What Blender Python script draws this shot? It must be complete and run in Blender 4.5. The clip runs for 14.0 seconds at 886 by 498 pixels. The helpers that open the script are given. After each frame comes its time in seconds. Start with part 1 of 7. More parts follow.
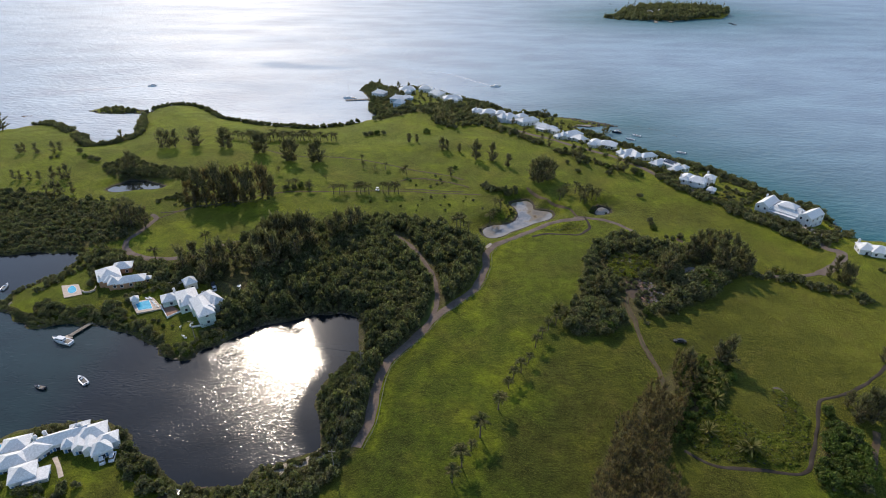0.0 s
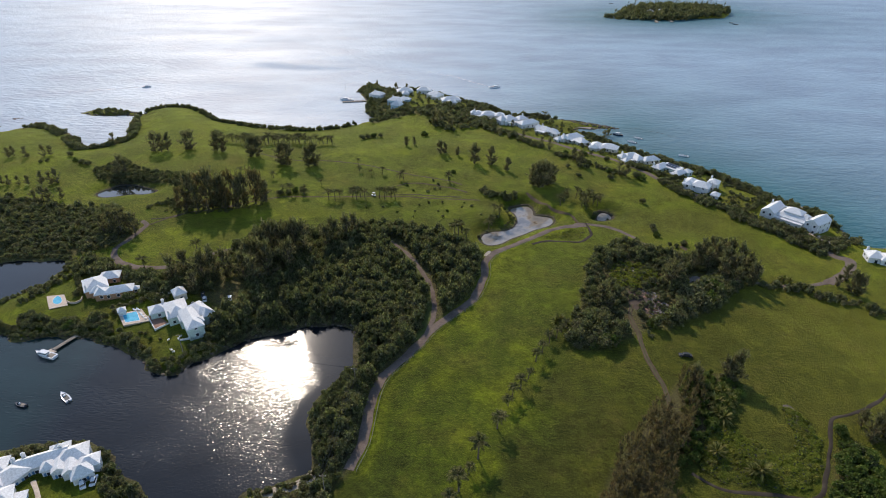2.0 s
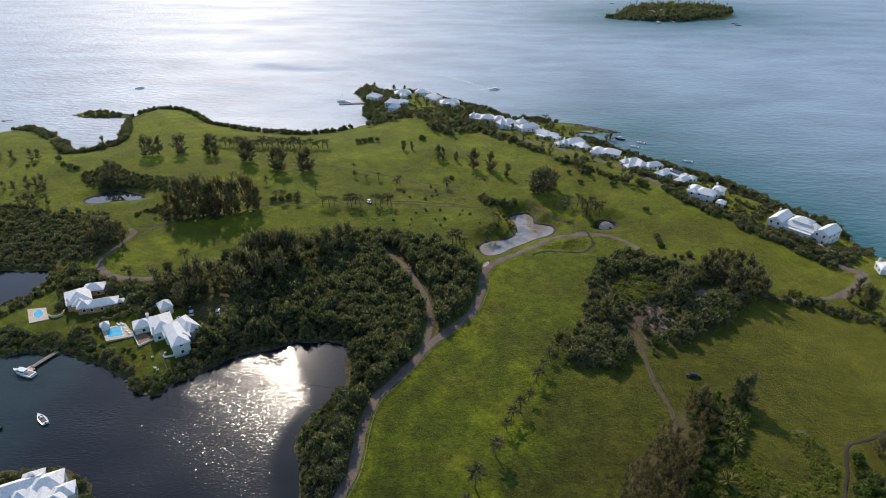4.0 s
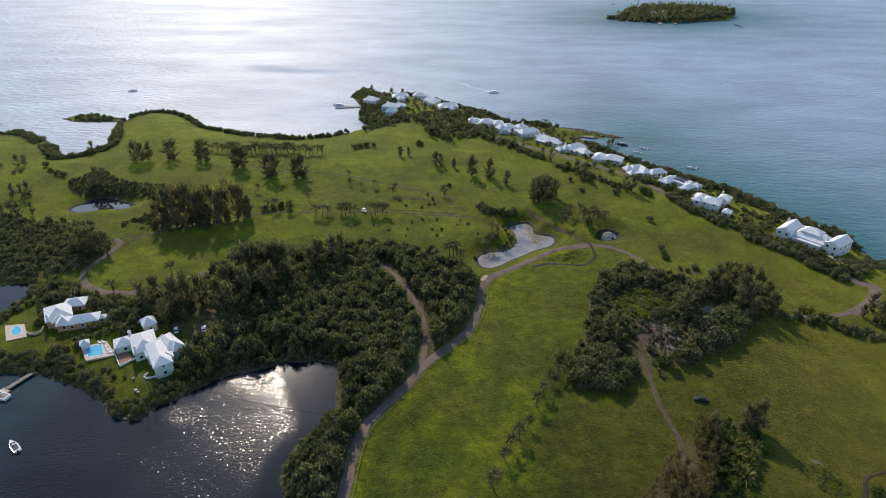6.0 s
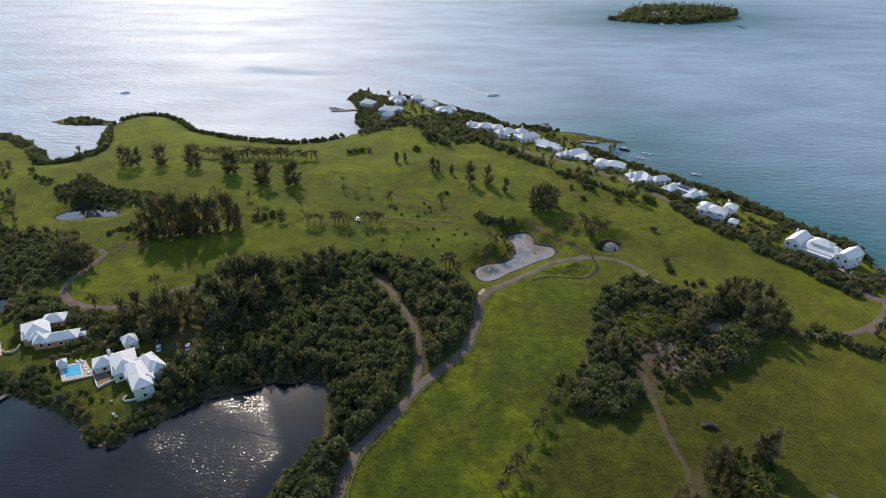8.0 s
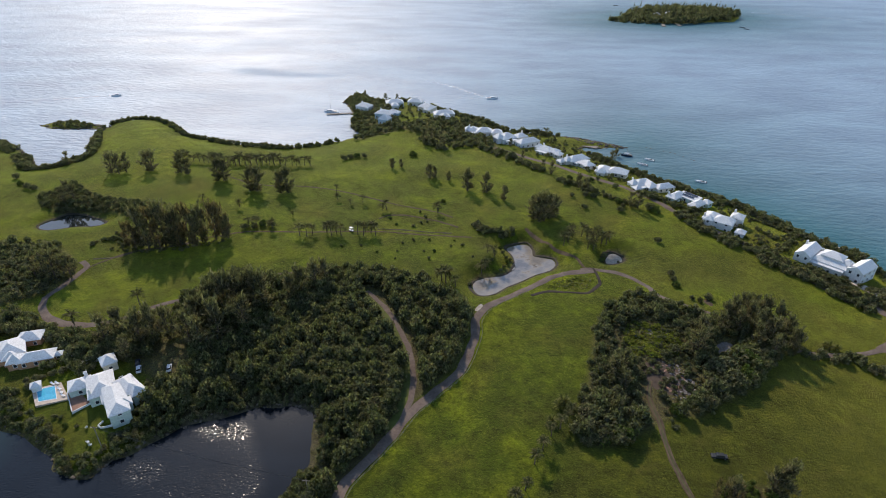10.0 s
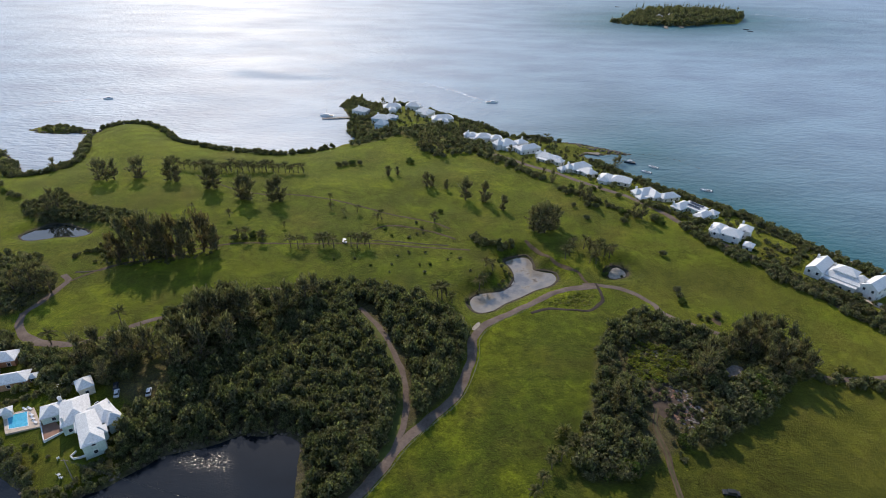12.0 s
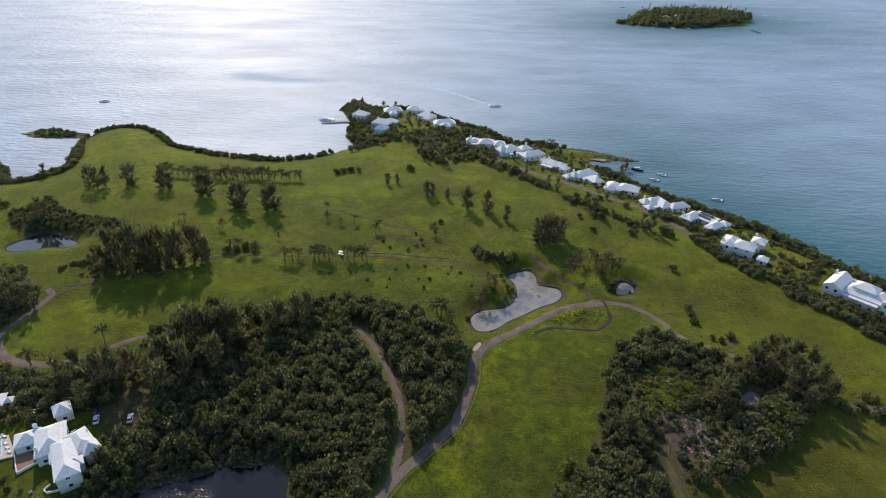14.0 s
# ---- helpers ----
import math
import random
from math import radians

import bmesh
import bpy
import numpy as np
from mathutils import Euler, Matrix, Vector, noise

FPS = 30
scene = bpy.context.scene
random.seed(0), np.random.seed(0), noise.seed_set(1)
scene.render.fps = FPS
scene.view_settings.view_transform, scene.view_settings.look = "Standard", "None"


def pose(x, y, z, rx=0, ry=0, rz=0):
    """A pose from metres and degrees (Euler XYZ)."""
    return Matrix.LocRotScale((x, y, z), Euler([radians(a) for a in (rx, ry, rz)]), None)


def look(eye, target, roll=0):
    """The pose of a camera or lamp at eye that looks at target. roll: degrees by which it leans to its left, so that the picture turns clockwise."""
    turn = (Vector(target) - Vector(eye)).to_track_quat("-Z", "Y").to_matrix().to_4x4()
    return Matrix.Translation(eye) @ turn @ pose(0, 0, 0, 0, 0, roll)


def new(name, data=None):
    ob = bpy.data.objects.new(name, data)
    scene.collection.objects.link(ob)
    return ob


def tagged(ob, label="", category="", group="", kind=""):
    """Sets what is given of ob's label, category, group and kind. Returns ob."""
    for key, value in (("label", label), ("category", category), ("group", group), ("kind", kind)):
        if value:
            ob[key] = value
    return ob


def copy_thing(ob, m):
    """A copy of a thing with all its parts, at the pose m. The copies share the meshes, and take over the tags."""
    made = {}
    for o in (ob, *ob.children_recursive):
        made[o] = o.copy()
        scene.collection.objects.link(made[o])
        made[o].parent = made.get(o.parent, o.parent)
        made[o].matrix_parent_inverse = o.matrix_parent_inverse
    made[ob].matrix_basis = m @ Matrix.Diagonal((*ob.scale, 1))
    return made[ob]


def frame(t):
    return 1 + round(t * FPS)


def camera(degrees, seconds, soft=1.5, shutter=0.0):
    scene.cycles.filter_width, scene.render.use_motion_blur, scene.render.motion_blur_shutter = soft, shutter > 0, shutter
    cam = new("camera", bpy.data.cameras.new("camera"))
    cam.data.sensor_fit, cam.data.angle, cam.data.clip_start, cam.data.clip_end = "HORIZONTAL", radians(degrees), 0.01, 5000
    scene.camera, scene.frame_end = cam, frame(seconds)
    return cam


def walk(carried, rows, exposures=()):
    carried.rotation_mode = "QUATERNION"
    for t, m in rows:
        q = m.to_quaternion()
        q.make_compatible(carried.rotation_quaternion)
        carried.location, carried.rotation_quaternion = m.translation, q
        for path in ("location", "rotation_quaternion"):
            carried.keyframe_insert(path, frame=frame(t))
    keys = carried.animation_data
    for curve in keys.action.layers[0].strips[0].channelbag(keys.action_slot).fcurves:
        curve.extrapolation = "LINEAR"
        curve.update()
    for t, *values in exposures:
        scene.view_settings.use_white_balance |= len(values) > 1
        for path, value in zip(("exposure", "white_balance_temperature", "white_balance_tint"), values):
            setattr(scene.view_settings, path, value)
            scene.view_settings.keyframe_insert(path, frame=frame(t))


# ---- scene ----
cam = camera(74.5, 14.0, soft=1.0)

PATH = [
    (0, (-0.422, -27.481, 139.43), (-0.498, -25.745, 138.44), 0.1),
    (0.5, (-0.319, -25.557, 139.417), (-0.395, -23.821, 138.426), 0.1),
    (1, (-0.208, -23.494, 139.381), (-0.283, -21.759, 138.39), 0.1),
    (1.5, (-0.08, -21.25, 139.348), (-0.155, -19.515, 138.355), 0.1),
    (2, (0.08, -18.871, 139.313), (0.006, -17.136, 138.32), 0.1),
    (2.5, (0.251, -16.378, 139.279), (0.177, -14.644, 138.285), 0.2),
    (3, (0.406, -13.745, 139.264), (0.333, -12.011, 138.269), 0.2),
    (5.5, (1.544, 0.136, 139.115), (1.471, 1.87, 138.119), 0.3),
    (6, (1.841, 2.963, 139.094), (1.768, 4.696, 138.099), 0.3),
    (6.5, (2.167, 5.78, 139.087), (2.095, 7.513, 138.091), 0.3),
    (7, (2.488, 8.593, 139.074), (2.415, 10.326, 138.077), 0.3),
    (7.5, (2.783, 11.459, 139.052), (2.71, 13.191, 138.056), 0.4),
    (8, (3.064, 14.4, 139.016), (2.991, 16.132, 138.019), 0.4),
    (10.5, (4.498, 29.234, 138.767), (4.425, 30.965, 137.769), 0.5),
    (11, (4.804, 32.218, 138.747), (4.73, 33.949, 137.749), 0.5),
    (11.5, (5.124, 35.255, 138.718), (5.05, 36.987, 137.72), 0.5),
    (12, (5.4, 38.316, 138.69), (5.326, 40.048, 137.692), 0.6),
    (12.5, (5.635, 41.429, 138.658), (5.561, 43.16, 137.66), 0.6),
    (13, (5.841, 44.54, 138.616), (5.765, 46.271, 137.618), 0.6),
    (13.5, (6.073, 47.643, 138.55), (5.994, 49.374, 137.551), 0.6),
    (14, (6.254, 50.719, 138.503), (6.168, 52.45, 137.504), 0.6),
]
walk(cam, [(t, look(e, g, r)) for t, e, g, r in PATH])

# ---- world, sun, exposure ----
SUN_AZ, SUN_EL = -22.0, 34.5
world = bpy.data.worlds.new("world")
scene.world = world
world.use_nodes = True
wn = world.node_tree.nodes
sky = wn.new("ShaderNodeTexSky")
sky.sky_type, sky.sun_disc = "NISHITA", False
sky.sun_elevation, sky.sun_rotation = radians(SUN_EL), radians(SUN_AZ)
sky.air_density, sky.dust_density, sky.ozone_density = 1.0, 0.4, 1.6
wn["Background"].inputs["Strength"].default_value = 0.15
world.node_tree.links.new(sky.outputs[0], wn["Background"].inputs["Color"])
sun_data = bpy.data.lights.new("sun", "SUN")
sun_data.energy, sun_data.angle, sun_data.color = 3.0, radians(0.6), (1.0, 0.86, 0.72)
sun = new("sun", sun_data)
_az, _el = radians(SUN_AZ), radians(SUN_EL)
sun_dir = Vector((math.sin(_az) * math.cos(_el), math.cos(_az) * math.cos(_el), math.sin(_el)))
sun.matrix_world = look(sun_dir * 300, (0, 0, 0))
scene.view_settings.exposure = 0.4

COAST = [(192.5, 238), (192.9, 258), (188.5, 272), (181.5, 283), (172, 296), (162, 311), (152, 326.5), (141, 338), (127, 350), (114, 362), (106.5, 372.5),
    (97, 385), (88, 397), (80.5, 409), (93, 412), (111.4, 413.8), (103, 419.5), (94.9, 424.5), (82.9, 431), (68.2, 434.4), (61.5, 436.5), (46.5, 441),
    (32, 444), (22.7, 459), (9.4, 472), (-4.5, 480), (-14, 489), (-24, 500), (-38, 514), (-50, 516), (-64, 514), (-78, 517), (-88, 528), (-96, 522),
    (-100, 511), (-92.5, 495), (-85.9, 471), (-82.6, 452), (-80, 440), (-72.8, 426.1)]
COAST_BAY = [(-89.9, 409.7), (-111.8, 398.8), (-136.3, 399.7), (-162.8, 405.4), (-193, 418.9), (-212, 438.2), 
    (-234.3, 452.9), (-255, 448.7), (-261.5, 431), (-256, 401.1), (-245.3, 374.9), (-248.2, 359.8), (-260.4, 352), 
    (-274, 365.7), (-302.7, 389.9), (-320.1, 397.3), (-330.4, 394.3)]
LAND = COAST + COAST_BAY + [(-349.7, 380), (-400, 350), (-520, 330), (-900, 300), (-900, -500), (900, -500), (700, -100), (420, 60), (300, 160), (235, 222)]
INLET = [(-220.7, 201.5), (-206.4, 204.8), (-184.8, 205.8), (-180.7, 198.1), (-180.5, 185.7), (-186.4, 180.8), 
    (-190, 173), (-191.9, 168.6), (-190.1, 162.1), (-190, 159.3), (-182.7, 155.7), (-172.1, 148.7), 
    (-159.9, 149.3), (-149.5, 150.8), (-136.8, 148.5), (-120.2, 142.3), (-106.5, 131.5), (-98.6, 135), 
    (-90.3, 143.7), (-81.9, 151), (-68.3, 158.7), (-55.4, 161.9), (-42.5, 161), (-40.2, 153.7), (-39, 136.8), 
    (-44.1, 128.9), (-47.9, 118.8), (-47, 108.4), (-42, 96.9), (-43.4, 91.4), (-55.6, 86.8), (-60.6, 81.6), 
    (-67.4, 78.1), (-75.5, 78.3), (-83.3, 81.2), (-92.7, 86.7), (-100.1, 92.7), (-109.7, 99.1), (-116.1, 100.7), 
    (-127.4, 98.3), (-134.7, 95.6), (-141.9, 93)] + [(-175, 62), (-262, 70), (-310, 130), (-270, 190)]
ISLET = [(-311, 433.6), (-305.3, 441.2), (-290, 442.1), (-273.1, 435.9), (-264.3, 433.6), (-261.5, 426.8), 
    (-273.6, 428.9), (-287.7, 426.6), (-302, 428.5)]
ISLAND = [(201.3, 968.9), (226.1, 993.5), (258.2, 1038.2), (332.9, 1076.6), (405.2, 1096), (436.1, 1052.6), 
    (420.2, 997.3), (377.8, 966.3), (310.6, 939.9), (254.1, 946)]
POND_MID = [(30.1, 270.9), (34.1, 271.2), (36.4, 266.5), (36.2, 261.3), (38.4, 259.9), (44.4, 258.3), (45.7, 254.5), 
    (44.3, 250.6), (40.7, 247.5), (35.5, 244.5), (30, 239.7), (22.4, 234.1), (18.3, 229.7), (14.3, 227.8), 
    (10.5, 228.4), (8.4, 233.3), (9.4, 237.6), (13.3, 241), (20.4, 242.7), (24.8, 246.6), (27.2, 254.3), 
    (26.1, 261.8), (24, 266.8)]
POND_SMALL = [(69.4, 260.1), (73, 264.9), (76.3, 263.5), (76.9, 258.1), (72, 255.3), (68.8, 255.6)]
POND_WEST = [(-210.1, 276.7), (-206.5, 284.4), (-203.2, 289.6), (-197.1, 290), (-189.4, 287.5), (-179.2, 282.5), 
    (-182.7, 278.2), (-190.2, 277.8), (-197.6, 274.7), (-204.1, 273)]
HILLS = [(-215, 415, 4.5, 38), (-300, 350, 4, 45), (-60, 330, 2.0, 60), (40, 330, 2.2, 60), (95, 160, 2.5, 40), (-20, 450, 3.5, 45),
    (110, 300, 2.0, 50), (290, 1040, 2.5, 50), (370, 1060, 3.5, 50), (95, 205, 1.8, 18), (-150, 330, 1.5, 40), (2.5, 256, 1.0, 6), (11.5, 247, 1.1, 4), (16, 255, 1.0, 4), (-45, 345, 1.2, 10), (-20, 350, 1.0, 9), (5, 352, 1.3, 12), (-75, 335, 1.0, 12), (94, 111, 1.6, 12)]


def rounded(pts, steps=4):
    """A closed smooth line through the points."""
    p = np.array(pts, float)
    a, b, c, d = np.roll(p, 1, 0), p, np.roll(p, -1, 0), np.roll(p, -2, 0)
    u = (np.arange(steps) / steps)[None, :, None]
    a, b, c, d = (q[:, None, :] for q in (a, b, c, d))
    q = 0.5 * (2 * b + (c - a) * u + (2 * a - 5 * b + 4 * c - d) * u ** 2 + (3 * b - a - 3 * c + d) * u ** 3)
    return q.reshape(-1, 2)


def inside_by(x, y, line):
    """How far (x, y) lie inside the closed line; negative outside."""
    x, y = np.asarray(x, float), np.asarray(y, float)
    best, odd = np.full(x.shape, 1e18), np.zeros(x.shape, bool)
    for (ax, ay), (bx, by) in zip(line, np.roll(line, -1, 0)):
        ex, ey = bx - ax, by - ay
        u = np.clip(((x - ax) * ex + (y - ay) * ey) / (ex * ex + ey * ey + 1e-9), 0, 1)
        best = np.minimum(best, (x - ax - u * ex) ** 2 + (y - ay - u * ey) ** 2)
        if ay != by:
            odd ^= ((ay > y) != (by > y)) & (x < (bx - ax) * (y - ay) / (by - ay) + ax)
    return np.where(odd, 1, -1) * np.sqrt(best)


def line_distance(x, y, pts):
    best = np.full(np.shape(x), 1e18)
    for (ax, ay), (bx, by) in zip(pts[:-1], pts[1:]):
        ex, ey = bx - ax, by - ay
        u = np.clip(((x - ax) * ex + (y - ay) * ey) / (ex * ex + ey * ey + 1e-9), 0, 1)
        best = np.minimum(best, (x - ax - u * ex) ** 2 + (y - ay - u * ey) ** 2)
    return np.sqrt(best)


LAND_LINE, INLET_LINE = rounded(LAND, 3), rounded(INLET, 3)
ISLET_LINE, ISLAND_LINE = rounded(ISLET), rounded(ISLAND)
PONDS = [(rounded(POND_MID), 1.0), (rounded(POND_SMALL), 1.4), (rounded(POND_WEST), 0.8)]


def land_depth(x, y):
    d = np.minimum(inside_by(x, y, LAND_LINE), -inside_by(x, y, INLET_LINE))
    d = np.maximum(d, np.minimum(inside_by(x, y, ISLET_LINE), 6.0))
    d = np.maximum(d, inside_by(x, y, ISLAND_LINE))
    return d + 0.8 * np.sin(x * 0.41 + 1.7 * np.sin(y * 0.23)) + 0.6 * np.sin(y * 0.53 + 1.3 * np.sin(x * 0.31))


def ground_height(x, y):
    x, y = np.asarray(x, float), np.asarray(y, float)
    d = land_depth(x, y)
    rise = 1 - np.exp(-np.maximum(d, 0) / 12)
    z = np.where(d > 0, 0.25 + 2.6 * rise, np.maximum(-4.0, 0.25 + d * 0.3))
    lift = sum(h * np.exp(-((x - cx) ** 2 + (y - cy) ** 2) / (2 * r * r)) for cx, cy, h, r in HILLS)
    lift = lift + 0.5 * np.sin(x * 0.06 + 0.8 * np.sin(y * 0.045)) * np.sin(y * 0.05 + 1.0) + 0.14 * np.sin(x * 0.21 + y * 0.13) * np.sin(y * 0.17 - x * 0.07)
    z = z + lift * np.where(d > 0, rise * (1 - np.exp(-np.maximum(d, 0) / 20)), 0)
    for line, level in PONDS:
        lo, hi = line.min(0) - 14, line.max(0) + 14
        near = (x > lo[0]) & (x < hi[0]) & (y > lo[1]) & (y < hi[1])
        if near.any():
            ds = inside_by(x[near], y[near], line)
            out = np.clip(-ds / 9, 0, 1)
            out = out * out * (3 - 2 * out)
            z[near] = np.where(ds > 0, level - 0.1 - np.minimum(1.0, ds * 0.35), level + 0.3 * np.clip(-ds, 0, 1) + (z[near] - level - 0.3) * out)
    return z



# ---- materials ----
def material(name, build, rough=0.8, **props):
    m = bpy.data.materials.new(name)
    m.use_nodes = True
    nt = m.node_tree
    bsdf = nt.nodes["Principled BSDF"]
    bsdf.inputs["Roughness"].default_value = rough
    for key, value in props.items():
        bsdf.inputs[key.replace("_", " ")].default_value = value
    build(nt, bsdf)
    return m


def noise_node(nt, scale, detail=4.0, stretch=(1, 1, 1), coords="Object", rough=0.55, turn=0.0):
    tc = nt.nodes.new("ShaderNodeTexCoord")
    mp = nt.nodes.new("ShaderNodeMapping")
    mp.inputs["Scale"].default_value = stretch
    mp.inputs["Rotation"].default_value = (0, 0, radians(turn))
    n = nt.nodes.new("ShaderNodeTexNoise")
    n.inputs["Scale"].default_value, n.inputs["Detail"].default_value = scale, detail
    n.inputs["Roughness"].default_value = rough
    nt.links.new(tc.outputs[coords], mp.inputs[0])
    nt.links.new(mp.outputs[0], n.inputs["Vector"])
    return n.outputs["Fac"]


def ramp(nt, fac, stops):
    r = nt.nodes.new("ShaderNodeValToRGB")
    for i, (at, c) in enumerate(stops):
        e = r.color_ramp.elements[i] if i < 2 else r.color_ramp.elements.new(at)
        e.position, e.color = at, (*c, 1)
    nt.links.new(fac, r.inputs[0])
    return r.outputs[0]


def mix(nt, fac, a, b, how="MIX"):
    m = nt.nodes.new("ShaderNodeMixRGB")
    m.blend_type = how
    for value, slot in ((fac, 0), (a, 1), (b, 2)):
        if isinstance(value, (int, float)):
            m.inputs[slot].default_value = value
        elif isinstance(value, tuple):
            m.inputs[slot].default_value = (*value, 1)
        else:
            nt.links.new(value, m.inputs[slot])
    return m.outputs[0]


def bump(nt, bsdf, fac, strength, distance):
    b = nt.nodes.new("ShaderNodeBump")
    b.inputs["Strength"].default_value, b.inputs["Distance"].default_value = strength, distance
    nt.links.new(fac, b.inputs["Height"])
    nt.links.new(b.outputs[0], bsdf.inputs["Normal"])


def attribute(nt, name):
    a = nt.nodes.new("ShaderNodeAttribute")
    a.attribute_name = name
    return a.outputs["Fac"]


def grass_build(nt, bsdf):
    big = ramp(nt, noise_node(nt, 0.024, 4), [(0.38, (0.030, 0.043, 0.005)), (0.50, (0.045, 0.064, 0.005)), (0.62, (0.070, 0.090, 0.006))])
    dry = ramp(nt, noise_node(nt, 0.045, 6), [(0.50, (0, 0, 0)), (0.74, (0.8, 0.8, 0.8))])
    c = mix(nt, dry, big, (0.080, 0.068, 0.014))
    c = mix(nt, attribute(nt, "mown"), c, (0.106, 0.124, 0.006))
    weed = ramp(nt, noise_node(nt, 0.07, 6, rough=0.7), [(0.36, (0.021, 0.027, 0.005)), (0.55, (0.037, 0.040, 0.007)), (0.70, (0.058, 0.047, 0.014))])
    c = mix(nt, attribute(nt, "rough"), c, weed)
    lush = ramp(nt, noise_node(nt, 0.11, 6, rough=0.72), [(0.36, (0.58, 0.63, 0.6)), (0.50, (0.95, 0.96, 1.0)), (0.64, (1.55, 1.52, 1.1))])
    c = mix(nt, 0.9, c, lush, "MULTIPLY")
    mid = ramp(nt, noise_node(nt, 0.3, 5, rough=0.7), [(0.36, (0.52, 0.55, 0.55)), (0.64, (1.45, 1.42, 1.25))])
    c = mix(nt, 0.85, c, mid, "MULTIPLY")
    fine = ramp(nt, noise_node(nt, 1.5, 5, rough=0.8), [(0.32, (0.40, 0.43, 0.4)), (0.68, (1.58, 1.56, 1.45))])
    c = mix(nt, 0.85, c, fine, "MULTIPLY")
    soil = ramp(nt, noise_node(nt, 0.5, 5), [(0.35, (0.045, 0.036, 0.022)), (0.7, (0.090, 0.080, 0.045))])
    c = mix(nt, attribute(nt, "litter"), c, soil)
    rock = ramp(nt, noise_node(nt, 0.7, 6), [(0.35, (0.025, 0.021, 0.015)), (0.7, (0.10, 0.082, 0.058))])
    c = mix(nt, attribute(nt, "rock"), c, rock)
    nt.links.new(c, bsdf.inputs["Base Color"])
    bump(nt, bsdf, noise_node(nt, 0.9, 6, rough=0.8), 1.0, 0.5)


GRASS = material("grass", grass_build, 0.95, Specular_IOR_Level=0.15, Sheen_Weight=0.40, Sheen_Roughness=0.4, Sheen_Tint=(0.9, 0.86, 0.08, 1.0))


def sea_build(nt, bsdf):
    # Pale open-sea colour has distant haze and sky reflection painted in; teal inshore.
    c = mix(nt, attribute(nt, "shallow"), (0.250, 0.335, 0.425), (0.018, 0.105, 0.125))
    patch = ramp(nt, noise_node(nt, 0.012, 4, (1, 2.2, 1)), [(0.35, (0.84, 0.84, 0.86)), (0.65, (1.12, 1.12, 1.10))])
    nt.links.new(mix(nt, 1.0, c, patch, "MULTIPLY"), bsdf.inputs["Base Color"])
    swell = noise_node(nt, 0.20, 3, (0.55, 1.3, 1), rough=0.55, turn=24)
    chop = noise_node(nt, 0.5, 4, (0.6, 1.2, 1), rough=0.6, turn=15)
    bump(nt, bsdf, mix(nt, 0.25, swell, chop), 1.0, 1.6)
    breeze = ramp(nt, noise_node(nt, 0.006, 5, (1, 1.8, 1), rough=0.6), [(0.38, (0.54,) * 3), (0.62, (0.62,) * 3)])
    nt.links.new(mix(nt, attribute(nt, "ruffled"), breeze, (0.72, 0.72, 0.72)), bsdf.inputs["Roughness"])
    bsdf.inputs["IOR"].default_value = 1.33


def inlet_build(nt, bsdf):
    c = mix(nt, attribute(nt, "shallow"), (0.008, 0.011, 0.015), (0.016, 0.038, 0.036))
    patch = ramp(nt, noise_node(nt, 0.05, 4, (1, 1.6, 1)), [(0.35, (0.8, 0.8, 0.8)), (0.65, (1.2, 1.2, 1.2))])
    nt.links.new(mix(nt, 1.0, c, patch, "MULTIPLY"), bsdf.inputs["Base Color"])
    nt.links.new(ramp(nt, attribute(nt, "ripple"), [(0.0, (0.10,) * 3), (0.25, (0.155,) * 3), (0.6, (0.20,) * 3)]), bsdf.inputs["Roughness"])
    bump(nt, bsdf, noise_node(nt, 1.1, 4, (0.8, 1.2, 1)), 0.012, 1.0)
    bsdf.inputs["IOR"].default_value = 1.33


SEA = material("sea_water", sea_build, 0.4, Specular_IOR_Level=0.57, Specular_Tint=(1.0, 0.90, 0.81, 1.0))
TANNIN = material("inlet_water", inlet_build, 0.12)


def pond_build(nt, bsdf):
    mud = ramp(nt, noise_node(nt, 0.16, 5, rough=0.65), [(0.40, (0.13, 0.13, 0.135)), (0.52, (0.20, 0.19, 0.175)), (0.60, (0.26, 0.22, 0.17)), (0.68, (0.11, 0.08, 0.05))])
    nt.links.new(mix(nt, attribute(nt, "shallow"), mud, (0.32, 0.27, 0.20)), bsdf.inputs["Base Color"])
    bump(nt, bsdf, noise_node(nt, 0.6, 4), 0.03, 0.5)


POND = material("pond_water", pond_build, 0.05)


def two_tone(a, b, scale, fine=6.0, rel=0.3, dist=0.05):
    def build(nt, bsdf):
        c = ramp(nt, noise_node(nt, scale, 5), [(0.3, a), (0.7, b)])
        f = ramp(nt, noise_node(nt, scale * fine, 4, rough=0.7), [(0.3, (0.72, 0.72, 0.72)), (0.7, (1.2, 1.2, 1.2))])
        nt.links.new(mix(nt, 0.8, c, f, "MULTIPLY"), bsdf.inputs["Base Color"])
        if rel:
            bump(nt, bsdf, noise_node(nt, scale * fine, 4), rel, dist)
    return build


STILL = material("still_pond_water", two_tone((0.012, 0.016, 0.016), (0.03, 0.034, 0.03), 0.3, 4, 0), 0.03)
ASPHALT = material("worn_track", two_tone((0.115, 0.086, 0.070), (0.185, 0.145, 0.118), 0.25), 0.95, Specular_IOR_Level=0.15)
DIRT = material("bare_dirt", two_tone((0.070, 0.050, 0.030), (0.135, 0.098, 0.062), 0.3), 0.95, Specular_IOR_Level=0.15)
DARKPATH = material("old_asphalt", two_tone((0.036, 0.029, 0.022), (0.070, 0.056, 0.042), 0.3), 0.95, Specular_IOR_Level=0.15)
VERGE = material("verge_grass", two_tone((0.055, 0.068, 0.010), (0.095, 0.110, 0.014), 0.4), 0.95)
